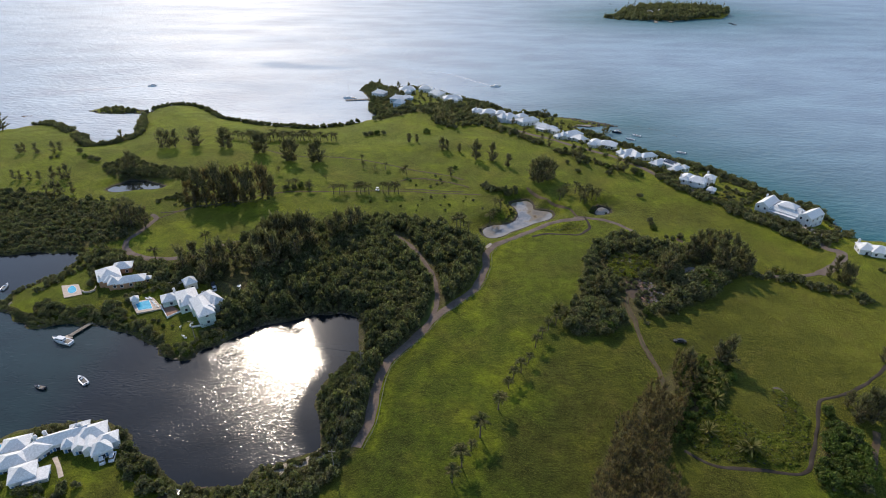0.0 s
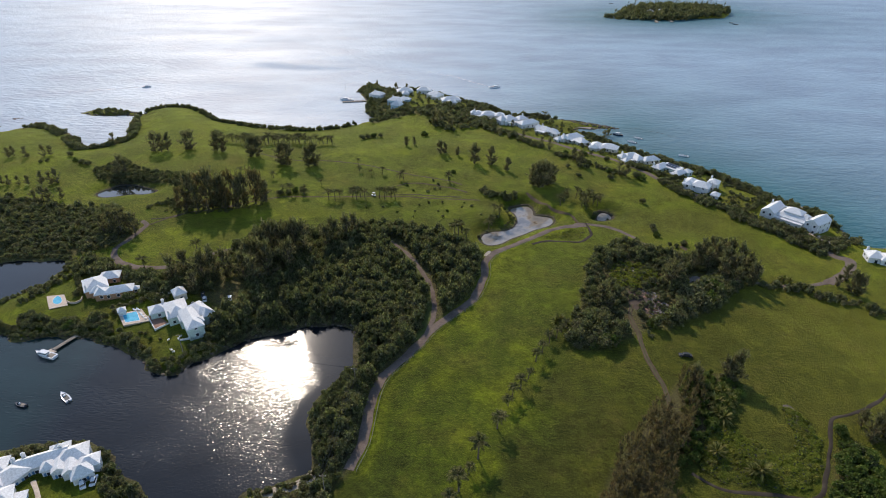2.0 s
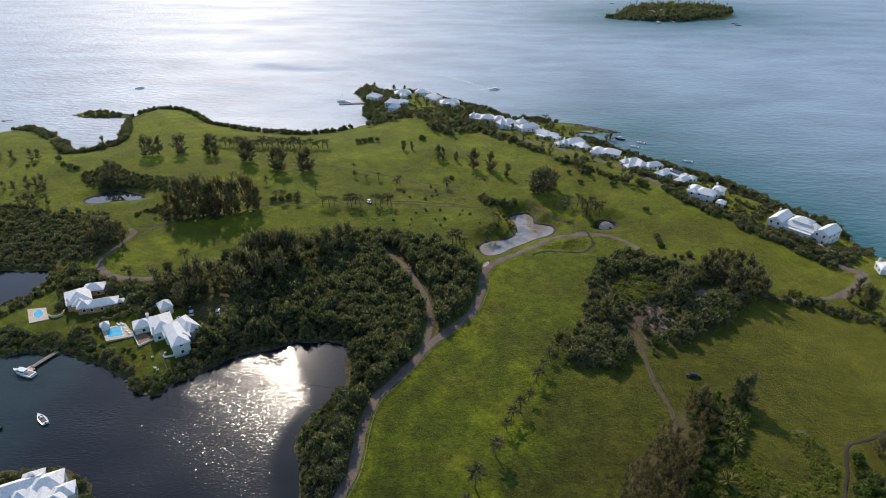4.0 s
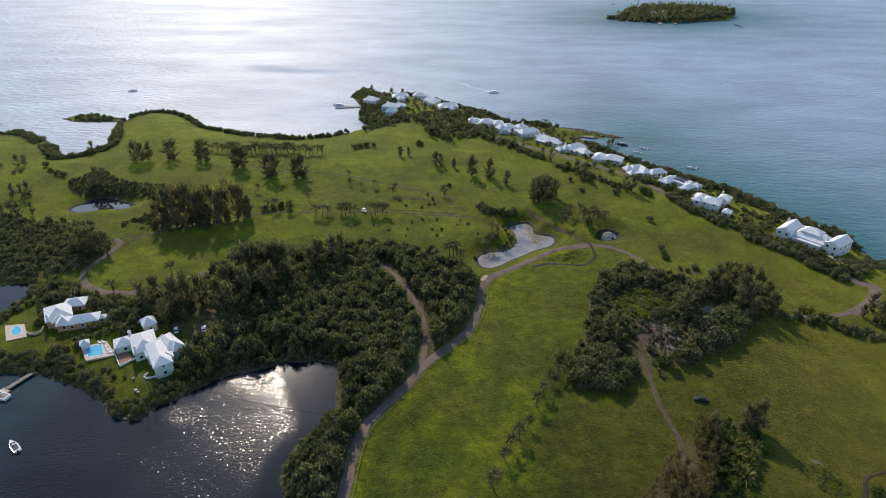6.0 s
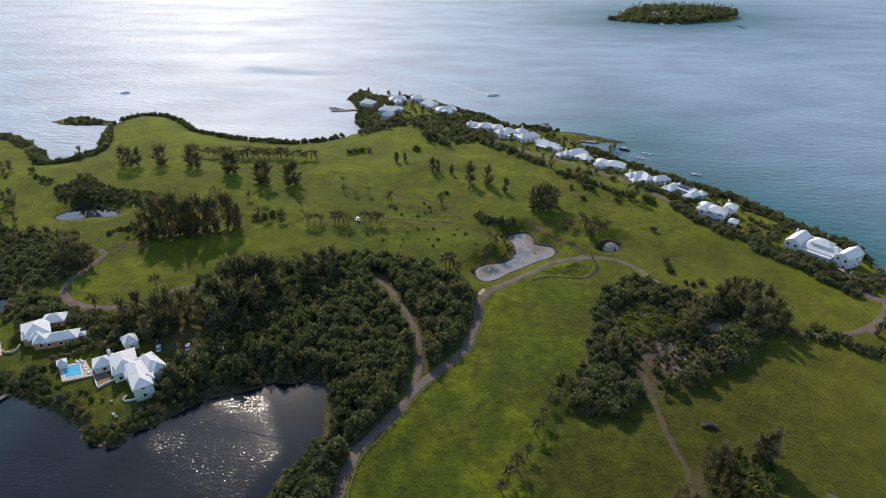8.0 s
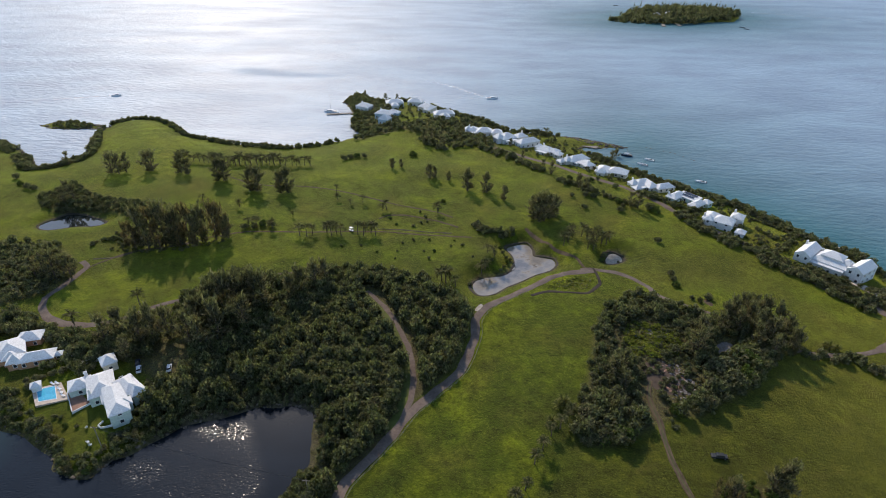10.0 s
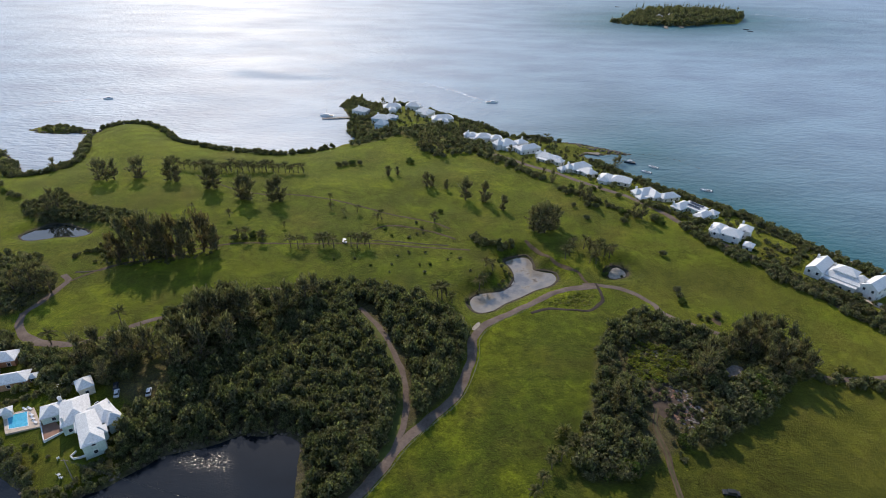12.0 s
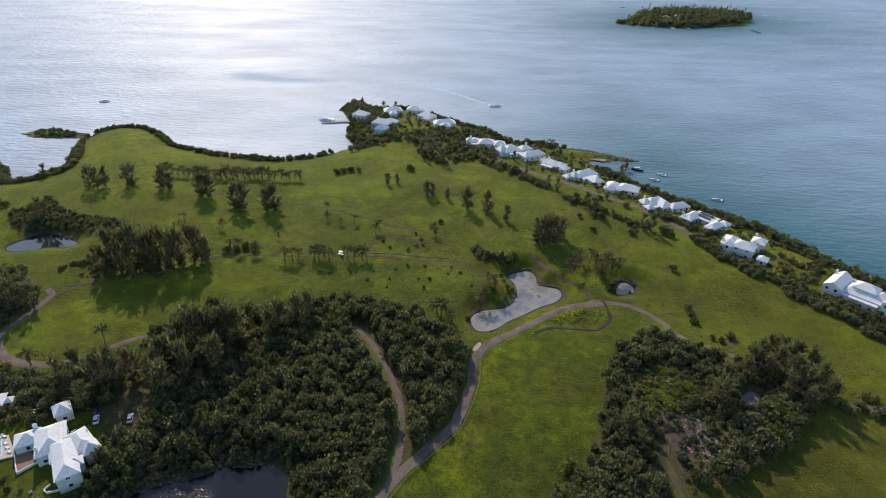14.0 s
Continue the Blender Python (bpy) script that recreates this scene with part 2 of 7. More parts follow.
DRYTURF = material("trodden_turf", two_tone((0.050, 0.046, 0.016), (0.085, 0.075, 0.030), 0.5), 0.95)
WHITE = material("lime_wash", two_tone((0.64, 0.64, 0.63), (0.74, 0.74, 0.73), 0.25, 8, 0.15, 0.03), 0.75)
CREAM = material("cream_render", two_tone((0.62, 0.58, 0.50), (0.72, 0.68, 0.60), 0.3), 0.85)
BLUEWALL = material("pale_blue_render", two_tone((0.36, 0.48, 0.55), (0.44, 0.56, 0.62), 0.3), 0.85)
GREENWALL = material("pale_green_render", two_tone((0.45, 0.55, 0.50), (0.55, 0.63, 0.57), 0.3), 0.85)
OCHRE = material("ochre_render", two_tone((0.40, 0.22, 0.12), (0.50, 0.28, 0.16), 0.3), 0.85)
PAVING = material("stone_paving", two_tone((0.45, 0.36, 0.28), (0.60, 0.50, 0.40), 0.8), 0.85)
BRICKPAVE = material("terracotta_paving", two_tone((0.22, 0.12, 0.08), (0.32, 0.18, 0.12), 0.9), 0.85)
SAND = material("sand", two_tone((0.26, 0.22, 0.17), (0.42, 0.37, 0.30), 0.9), 0.95)
ROCK = material("shore_rock", two_tone((0.04, 0.032, 0.025), (0.19, 0.15, 0.11), 0.5, 5, 0.9, 0.4), 0.9)
DARKSOIL = material("reddish_soil", two_tone((0.045, 0.031, 0.021), (0.095, 0.066, 0.046), 0.6), 0.95)
RUBBLE = material("broken_rubble", two_tone((0.10, 0.088, 0.075), (0.26, 0.23, 0.20), 1.4), 0.9)
TIMBER = material("weathered_timber", two_tone((0.16, 0.13, 0.10), (0.32, 0.28, 0.23), 1.2), 0.85)
BARK = material("bark", two_tone((0.07, 0.05, 0.035), (0.17, 0.13, 0.10), 1.5), 0.9)
GLASS = material("window_glass", two_tone((0.02, 0.025, 0.03), (0.05, 0.06, 0.07), 0.4, 3, 0), 0.08)
BLUE_SHUTTER = material("blue_shutter", two_tone((0.05, 0.16, 0.32), (0.08, 0.22, 0.40), 1.0), 0.5)
POOL = material("pool_water", two_tone((0.05, 0.36, 0.55), (0.10, 0.48, 0.66), 0.5, 4, 0.05), 0.05)
GELCOAT = material("white_gelcoat", two_tone((0.74, 0.74, 0.74), (0.82, 0.82, 0.82), 0.6, 5, 0), 0.25)
NAVY = material("dark_hull", two_tone((0.015, 0.02, 0.035), (0.03, 0.04, 0.06), 0.8, 5, 0), 0.3)
DARK = material("dark_trim", two_tone((0.015, 0.015, 0.016), (0.03, 0.03, 0.03), 0.8, 5, 0), 0.5)
SOLAR = material("solar_glass", two_tone((0.012, 0.012, 0.02), (0.03, 0.03, 0.045), 1.0, 4, 0), 0.15)
CARPAINT = material("silver_car_paint", two_tone((0.66, 0.67, 0.68), (0.74, 0.75, 0.76), 0.5, 4, 0), 0.25)


def foam_build(nt, bsdf):
    bsdf.inputs["Base Color"].default_value = (0.8, 0.83, 0.86, 1)
    holes = ramp(nt, noise_node(nt, 0.35, 5, (1, 1, 1), rough=0.7), [(0.42, (0, 0, 0)), (0.62, (1, 1, 1))])
    nt.links.new(mix(nt, 1.0, holes, attribute(nt, "shallow"), "MULTIPLY"), bsdf.inputs["Alpha"])


FOAM = material("wake_foam", foam_build, 0.6)
WOODWORK = material("fence_timber", two_tone((0.14, 0.14, 0.09), (0.26, 0.25, 0.17), 1.0), 0.9)
METAL = material("galvanised_metal", two_tone((0.28, 0.28, 0.28), (0.4, 0.4, 0.4), 1.0, 4, 0), 0.45, Metallic=0.7)
# Crown filling, darker than the leaves: shade inside the crown put into colour.
CORE = material("shaded_crown_core", two_tone((0.045, 0.047, 0.026), (0.072, 0.074, 0.040), 0.5, 4, 0), 1.0)


def leaf_material(name, a, b, c, rough=0.85):
    def build(nt, bsdf):
        geo = nt.nodes.new("ShaderNodeNewGeometry")
        info = nt.nodes.new("ShaderNodeObjectInfo")
        base = ramp(nt, geo.outputs["Random Per Island"], [(0.0, a), (0.55, b), (1.0, c)])
        patch = ramp(nt, noise_node(nt, 0.11, 3, coords="Object"), [(0.3, (0.7, 0.74, 0.7)), (0.7, (1.3, 1.25, 1.15))])
        hue = ramp(nt, noise_node(nt, 0.33, 2, coords="Object"), [(0.36, (1.05, 0.97, 1.0)), (0.5, (0.97, 1.0, 0.98)), (0.62, (0.98, 1.06, 0.85))])
        patch = mix(nt, 1.0, patch, hue, "MULTIPLY")
        c1 = mix(nt, 1.0, base, patch, "MULTIPLY")
        tint = ramp(nt, info.outputs["Random"], [(0.0, (0.75, 0.78, 0.75)), (1.0, (1.2, 1.15, 1.1))])
        nt.links.new(mix(nt, 1.0, c1, tint, "MULTIPLY"), bsdf.inputs["Base Color"])
        bsdf.inputs["Subsurface Weight"].default_value = 0.0
        bsdf.inputs["Specular IOR Level"].default_value = 0.12
        out = nt.nodes["Material Output"]
        tr = nt.nodes.new("ShaderNodeBsdfTranslucent")
        nt.links.new(mix(nt, 1.0, c1, (1.05, 1.2, 0.7), "MULTIPLY"), tr.inputs[0])
        ms = nt.nodes.new("ShaderNodeMixShader")
        ms.inputs[0].default_value = 0.42
        nt.links.new(bsdf.outputs[0], ms.inputs[1])
        nt.links.new(tr.outputs[0], ms.inputs[2])
        nt.links.new(ms.outputs[0], out.inputs["Surface"])
    return material(name, build, rough)


LEAF_WOOD = leaf_material("mangrove_leaves", (0.084, 0.086, 0.050), (0.148, 0.144, 0.086), (0.255, 0.238, 0.146))
LEAF_GREEN = leaf_material("bright_leaves", (0.055, 0.080, 0.022), (0.095, 0.125, 0.036), (0.165, 0.190, 0.065))
LEAF_CAS = leaf_material("casuarina_needles", (0.100, 0.090, 0.060), (0.172, 0.150, 0.098), (0.285, 0.245, 0.165))
LEAF_BROWN = leaf_material("browned_needles", (0.098, 0.070, 0.042), (0.175, 0.128, 0.080), (0.280, 0.208, 0.132))
LEAF_PALM = leaf_material("palm_fronds", (0.045, 0.046, 0.020), (0.090, 0.088, 0.036), (0.220, 0.200, 0.100))
LEAF_SCRUB = leaf_material("long_grass_scrub", (0.105, 0.120, 0.022), (0.175, 0.190, 0.034), (0.270, 0.270, 0.065))
LEAF_YUCCA = leaf_material("yucca_leaves", (0.072, 0.084, 0.024), (0.144, 0.144, 0.048), (0.336, 0.300, 0.120))


# ---- mesh helpers ----
def np_mesh(name, verts, quads=None, tris=None, mat=None, parent=None, label="", smooth=False, mats=None, mat_index=None):
    verts = np.asarray(verts, np.float32)
    q = np.zeros((0, 4), np.int32) if quads is None else np.asarray(quads, np.int32)
    t = np.zeros((0, 3), np.int32) if tris is None else np.asarray(tris, np.int32)
    me = bpy.data.meshes.new(name)
    me.vertices.add(len(verts))
    me.vertices.foreach_set("co", verts.ravel())
    me.loops.add(q.size + t.size)
    me.loops.foreach_set("vertex_index", np.concatenate([q.ravel(), t.ravel()]))
    me.polygons.add(len(q) + len(t))
    starts = np.concatenate([np.arange(len(q)) * 4, q.size + np.arange(len(t)) * 3]).astype(np.int32)
    me.polygons.foreach_set("loop_start", starts)
    me.polygons.foreach_set("use_smooth", np.full(len(starts), smooth))
    for m in mats or [mat]:
        me.materials.append(m)
    if mat_index is not None:
        me.polygons.foreach_set("material_index", np.asarray(mat_index, np.int32))
    me.update(calc_edges=True)
    ob = new(name, me)
    if parent is not None:
        ob.parent = parent
    return tagged(ob, label)


def part(name, bm, mat, parent=None, label="", smooth=False):
    me = bpy.data.meshes.new(name)
    bmesh.ops.recalc_face_normals(bm, faces=bm.faces)
    bm.to_mesh(me)
    bm.free()
    me.materials.append(mat)
    if smooth:
        me.polygons.foreach_set("use_smooth", np.ones(len(me.polygons), bool))
    ob = new(name, me)
    if parent is not None:
        ob.parent = parent
    return tagged(ob, label)


def box(bm, cx, cy, z0, lx, ly, h, turn=0.0, taper=1.0, bevel=0.0):
    """An upright box with its foot at z0, turned by degrees, its top scaled by taper."""
    c, s = math.cos(radians(turn)), math.sin(radians(turn))
    vs = []
    for z, k in ((z0, 1.0), (z0 + h, taper)):
        for sx, sy in ((-1, -1), (1, -1), (1, 1), (-1, 1)):
            x, y = sx * lx / 2 * k, sy * ly / 2 * k
            vs.append(bm.verts.new((cx + c * x - s * y, cy + s * x + c * y, z)))
    fs = [bm.faces.new([vs[i] for i in f]) for f in ((3, 2, 1, 0), (4, 5, 6, 7), (0, 1, 5, 4), (1, 2, 6, 5), (2, 3, 7, 6), (3, 0, 4, 7))]
    if bevel:
        es = list({e for f in fs for e in f.edges})
        bmesh.ops.bevel(bm, geom=es, offset=bevel, segments=1, affect="EDGES")
    return bm


def tube(bm, pts, radii, sides=7):
    rings = []
    for i, (p, r) in enumerate(zip(pts, radii)):
        p = Vector(p)
        d = Vector(pts[min(i + 1, len(pts) - 1)]) - Vector(pts[max(i - 1, 0)])
        q = d.to_track_quat("Z", "Y")
        rings.append([bm.verts.new(p + q @ Vector((r * math.cos(2 * math.pi * k / sides), r * math.sin(2 * math.pi * k / sides), 0))) for k in range(sides)])
    for a, b in zip(rings[:-1], rings[1:]):
        for k in range(sides):
            bm.faces.new((a[k], a[(k + 1) % sides], b[(k + 1) % sides], b[k]))
    bm.faces.new(rings[-1])
    bm.faces.new(rings[0][::-1])
    return bm


def height_at(x, y):
    return float(ground_height(np.array([x]), np.array([y]))[0])


def spline(pts, step=1.5):
    p = np.array(pts, float)
    p = np.vstack([2 * p[0] - p[1], p, 2 * p[-1] - p[-2]])
    out = []
    for i in range(1, len(p) - 2):
        n = max(2, int(np.hypot(*(p[i + 1] - p[i])) / step))
        u = (np.arange(n) / n)[:, None]
        a, b, c, d = p[i - 1], p[i], p[i + 1], p[i + 2]
        out.append(0.5 * (2 * b + (c - a) * u + (2 * a - 5 * b + 4 * c - d) * u ** 2 + (3 * b - a - 3 * c + d) * u ** 3))
    return np.vstack(out + [p[-2:-1]])


# ---- ground and water ----
def axis(lo, hi, fine, far, grow=1.22):
    mid = list(np.arange(lo, hi + fine / 2, fine))
    step, a = fine * 1.5, mid[-1]
    up = []
    while a < far:
        a += step
        step *= grow
        up.append(a)
    step, a = fine * 1.5, mid[0]
    down = []
    while a > -far:
        a -= step
        step *= grow
        down.append(a)
    return np.array(down[::-1] + mid + up)


def sheet(xs, ys, zf):
    gx, gy = np.meshgrid(xs, ys)
    v = np.column_stack([gx.ravel(), gy.ravel(), zf(gx.ravel(), gy.ravel())])
    i = (np.arange(len(ys) - 1)[:, None] * len(xs) + np.arange(len(xs) - 1)[None, :]).ravel()
    return v, np.column_stack([i, i + 1, i + 1 + len(xs), i + len(xs)])


def add_float(ob, name, values):
    a = ob.data.attributes.new(name, "FLOAT", "POINT")
    a.data.foreach_set("value", np.asarray(values, np.float32))


LANE = [(-31.7, 93.1), (-29.4, 102.2), (-29.1, 112.2), (-28.9, 121.8), (-27, 131.5), (-21.3, 140.8), (-16, 149.5), 
    (-11.1, 158.8), (-2.9, 169.2), (4.1, 179), (9, 197), (9.6, 207.9), (15.7, 218.1), (29.7, 228.5), (44.6, 239.7), 
    (60.7, 243.9)]
WOOD_MAIN = [(-101, 191), (-108.4, 207.9), (-102.8, 225.3), (-94.6, 230.9), (-82.5, 233.6), (-73.5, 228.9), (-64, 232.1), 
    (-59.4, 234.7), (-44.8, 239.8), (-28.7, 236.7), (-12.8, 229.5), (-2.6, 223.1), (6, 215.6), (7.2, 205.7), 
    (5, 190.5), (1.9, 179.7), (-4.9, 170.5), (-9.5, 163.7), (-12.7, 155.3), (-18.3, 146.1), (-24.1, 136.5), 
    (-28.5, 126.4), (-30.1, 118.1), (-29.6, 108.6), (-32.6, 97.8), (-49.7, 96.5), (-44.5, 108.9), (-46.5, 115.6), 
    (-43.3, 128.2), (-37.8, 138.1), (-39.2, 150.9), (-42.3, 159.3), (-55.3, 159.9), (-64.6, 158), (-70.4, 152.1), 
    (-76.4, 147.6), (-85.7, 145.1), (-91.2, 147.6), (-95, 157.3), (-97.4, 168.8), (-105.4, 179.7)]
WOOD_SOUTH = [(-45.4, 113.1), (-42.7, 123.4), (-35, 129.9), (-30.7, 115.1), (-29.3, 100.6), (-32.6, 89.7), (-37.7, 79.4), 
    (-43.8, 70), (-60, 64.5), (-74.5, 64), (-74.7, 74.1), (-65.6, 74.9), (-58.8, 77.9), (-54, 82.9), (-42.1, 87.4), 
    (-40.4, 94.7), (-45, 105.2)]
WOOD_WEST = [(-271.1, 256.1), (-252, 265.6), (-225, 258.9), (-200.5, 255.7), (-186, 255.3), (-166, 237.2), (-160.4, 224.5), 
    (-164, 218.6), (-180.1, 208.9), (-205.5, 204.7), (-231.5, 202.7)]
WOOD_POND = [(-226.1, 305.3), (-220.8, 313.5), (-219.6, 324.7), (-203.4, 311.1), (-183, 302.8), (-165.6, 298.9), 
    (-157.7, 290.2), (-161.6, 282.2), (-172.7, 286.5), (-183.9, 290.1), (-198.7, 291.7), (-206, 289.1), 
    (-210.5, 289.8), (-221.9, 297.1)]
WOOD_KNOLL = [(39.2, 157), (43.9, 168.1), (48.6, 181.6), (51.3, 192.1), (54, 202.3), (59.9, 213.7), (66.6, 222), (74.3, 225.8), (79.5, 221),
    (89.2, 217), (95.7, 212), (99.4, 208.5), (107.3, 215), (117, 219), (123, 213), (126, 204), (125, 196.5), (117.6, 190.5), (108, 182.2),
    (101.8, 173.7), (91.6, 167.3), (84.1, 163.3), (78.1, 158.6), (72, 160), (62, 154), (50, 147), (41, 148)]
KNOLL_GAP = [(66.7, 208), (74.6, 207.3), (81.6, 204), (85.5, 196), (82.5, 188), (86.3, 179.7), (83.9, 170.4), (76.2, 165.2), (71.6, 162.2),
    (69.7, 152.1), (62.0, 150.5), (61.8, 163.8), (61.3, 173.2), (64.3, 181.7), (59.7, 185.8), (59.4, 196.1)]
KNOLL_PALE = [(90.4, 188.5), (97.5, 195.9), (102.0, 193.9), (97.4, 187.1)]
KNOLL_SCRUB = [(64, 187), (62.5, 196), (68, 205), (76, 204), (82.5, 199), (83, 193), (79, 188), (71, 186)]
BAND_EAST = [(34.7, 73.4), (42.1, 92.2), (50.9, 106.4), (60.6, 117.5), (73, 131.8), (78.8, 131.9), (78, 120.7), 
    (69.9, 109.3), (62.6, 99), (59.1, 92.6), (58.7, 82.9), (59, 74.1)]
GROVE_EAST = [(73.4, 129.5), (80.8, 134.8), (91.2, 134.1), (91.5, 127.3), (81.1, 113.8), (72.5, 106.4), (67, 99.6), 
    (63.8, 97.4), (66.2, 108.4)]
THICKET_EAST = [(108.4, 103.3), (116.3, 107.2), (118.4, 101.7), (117.9, 93.6), (112.5, 85.6), (105.1, 83.3), (99, 84.7), 
    (102.1, 92.5)]
SHRUB_RING = [(74.2, 108.1), (69.6, 99.9), (70.3, 94.4), (77.4, 91.2), (86.6, 90.3), (95.1, 90), (98.5, 92.2), (102.4, 98.6), (105.6, 106.5), (105.8, 115.2), (102.2, 120.6),
    (100.5, 117), (99, 108), (92, 103), (84, 108), (80, 112)]
GREEN_OVAL = [(88.2, 120.6), (96.2, 122.4), (100.6, 117.1), (99.8, 109.3), (98, 103.7), (93.6, 101.1), (88.8, 102.3), (86.4, 108.6)]
WOOD_HOMES = [(-182.6, 156.6), (-175.4, 160.4), (-173.1, 162.3), (-157.1, 157.4), (-144.3, 159.6), (-133.3, 156.3), 
    (-127.2, 148.5), (-117, 143.6), (-111, 137.6), (-99.6, 138.5), (-91.4, 147.9), (-89.4, 161.6), (-96.5, 159.1), 
    (-100.3, 148.4), (-100.5, 140.6), (-106.5, 132.3), (-120.9, 142.3), (-136, 148), (-148.4, 150), 
    (-167.5, 148.1)]
WOOD_LANE = [(-176, 197.1), (-171.6, 203.8), (-152.9, 194.7), (-131.3, 187.9), (-126.8, 195.2), (-117.1, 203.8), 
    (-101.7, 190.1), (-92.8, 168.3), (-100.5, 170), (-116.5, 179.9), (-125.4, 174.9), (-134.5, 178.7), 
    (-147.6, 187.2), (-165.6, 189)]
WOOD_CAPE = [(-73.1, 409), (-72.1, 441.8), (-80.1, 464), (-94.1, 499.3), (-91.8, 520.9), (-70, 507.9), (-57.2, 482.6), 
    (-45.6, 438), (-26.6, 441.1), (-9.8, 452.5), (16.2, 443.6), (11.8, 431.2), (25.1, 400.1), (22.8, 388.2), 
    (7.5, 398.7), (-8.2, 400.3), (-24.6, 411.6), (-35.5, 420.7), (-44.4, 426.2)]
litter_lines = [rounded(w, 2) for w in (WOOD_MAIN, WOOD_SOUTH, WOOD_WEST, WOOD_POND, WOOD_KNOLL, BAND_EAST, GROVE_EAST, WOOD_LANE, WOOD_CAPE, THICKET_EAST)]

gxs, gys = axis(-352, 232, 2.0, 4600), axis(56, 546, 2.0, 4600)
gv, gq = sheet(gxs, gys, ground_height)
ground = tagged(np_mesh("ground", gv, gq, mat=GRASS, smooth=True), "green golf-course turf rolling down to rocky shores", "ground", kind="structure")
gd = land_depth(gv[:, 0], gv[:, 1])
litter = np.zeros(len(gv))
for line in litter_lines:
    litter = np.maximum(litter, np.clip(inside_by(gv[:, 0], gv[:, 1], line) / 3 + 0.4, 0, 1))
for line, level in PONDS:
    litter = np.maximum(litter, np.clip(1.6 - np.abs(inside_by(gv[:, 0], gv[:, 1], line) + 0.8), 0, 0.9))
# mown greens and tees, and the rough and weedy turf
GREENS = ((-81, 340, 16, 7), (-42, 338, 12, 6), (4, 362, 12, 5), (-17, 309, 9, 4), (-140, 225, 22, 12), (-90, 250, 22, 5), (-190, 395, 22, 16),
    (42, 236, 14, 4), (20, 205, 10, 22), (14, 122, 6, 12), (25, 142, 6, 12), (4, 98, 6, 12), (-5, 130, 7, 8), (2, 168, 9, 12), (-5, 330, 18, 6), (-250, 345, 12, 10), (52, 262, 10, 10))
ROUGH = ((100, 145, 55, 26), (125, 125, 40, 30), (60, 100, 30, 40), (60, 96, 24, 16), (94, 111, 8, 10), (-160, 262, 22, 10), (-190, 300, 30, 10), (110, 250, 40, 16), (140, 180, 40, 30), (40, 122, 16, 20), (22, 92, 12, 14),
    (14, 262, 9, 14), (-15, 288, 20, 5))


def spots(table):
    x, y = gv[:, 0], gv[:, 1]
    x, y = x + 3 * np.sin(y * 0.31) + 2 * np.sin(y * 0.11 + x * 0.2), y + 2 * np.sin(x * 0.27)
    return np.clip(sum(np.exp(-(((x - cx) / rx) ** 2 + ((y - cy) / ry) ** 2) ** 2) for cx, cy, rx, ry in table), 0, 1)


lush_edge = np.clip(1 - np.abs(line_distance(gv[:, 0], gv[:, 1], [(x + 4.0, y - 1.5) for x, y in LANE]) - 0.5) / 2.6, 0, 1)
add_float(ground, "mown", np.clip(0.6 * spots(GREENS) + 0.5 * lush_edge * (litter < 0.3), 0, 1))
add_float(ground, "rough", 0.85 * spots(ROUGH) * (1 - 0.8 * spots(GREENS)))
add_float(ground, "litter", litter)
add_float(ground, "rock", np.clip((2.2 - gd) / 2.0, 0, 1))


def surface(x, y):
    """The height of the ground sheet itself, between its corners."""
    i = np.clip(np.searchsorted(gxs, x) - 1, 0, len(gxs) - 2)
    j = np.clip(np.searchsorted(gys, y) - 1, 0, len(gys) - 2)
    u, v = (x - gxs[i]) / (gxs[i + 1] - gxs[i]), (y - gys[j]) / (gys[j + 1] - gys[j])
    z = gv[:, 2].reshape(len(gys), len(gxs))
    return (z[j, i] * (1 - u) + z[j, i + 1] * u) * (1 - v) + (z[j + 1, i] * (1 - u) + z[j + 1, i + 1] * u) * v


wv, wq = sheet(axis(-420, 320, 6.0, 4600), axis(30, 620, 6.0, 4600), lambda x, y: np.zeros_like(x))
wd = -inside_by(wv[:, 0], wv[:, 1], INLET_LINE)
mid_w = wv[wq].mean(1)
wq = wq[(mid_w[:, 0] < -330) | (mid_w[:, 0] > -30) | (mid_w[:, 1] < 50) | (mid_w[:, 1] > 212)]
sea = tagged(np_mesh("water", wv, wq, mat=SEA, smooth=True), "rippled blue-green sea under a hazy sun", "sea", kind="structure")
ruffled = sum(np.exp(-((wv[:, 0] - cx) / rx) ** 2 - ((wv[:, 1] - cy) / ry) ** 2) for cx, cy, rx, ry in ((-190, 606, 34, 12), (-150, 600, 30, 6), (-215, 618, 16, 10)))
add_float(sea, "ruffled", np.clip(ruffled, 0, 1))
# 1 at the eastern shore (teal), falling to 0 where the painted haze colour takes over
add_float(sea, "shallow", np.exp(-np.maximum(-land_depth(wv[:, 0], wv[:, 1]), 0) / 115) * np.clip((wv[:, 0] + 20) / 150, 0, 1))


# the inlet: small wavelets under the breeze, still in the lee of the woods
ixs = np.concatenate([np.arange(-336.0, -216.0, 4.0), np.arange(-216.0, -106.0, 1.0), np.arange(-106.0, -38.0, 0.28), np.arange(-38.0, -23.0, 1.0)])
iys = np.concatenate([np.arange(42.0, 66.0, 4.0), np.arange(66.0, 84.0, 1.0), np.arange(84.0, 164.0, 0.28), np.arange(164.0, 223.0, 1.0)])
LEE = [(-34, 172), (-58, 164), (-60, 157), (-54, 146), (-49, 137), (-47, 129), (-51.5, 119), (-52, 108), (-47, 97), (-40, 88), (-30, 100)]
BREEZE = ((-68, 151, 8, 3.2), (-86, 134.5, 6, 4.5), (-66, 140, 17, 11), (-75, 128, 15, 10))


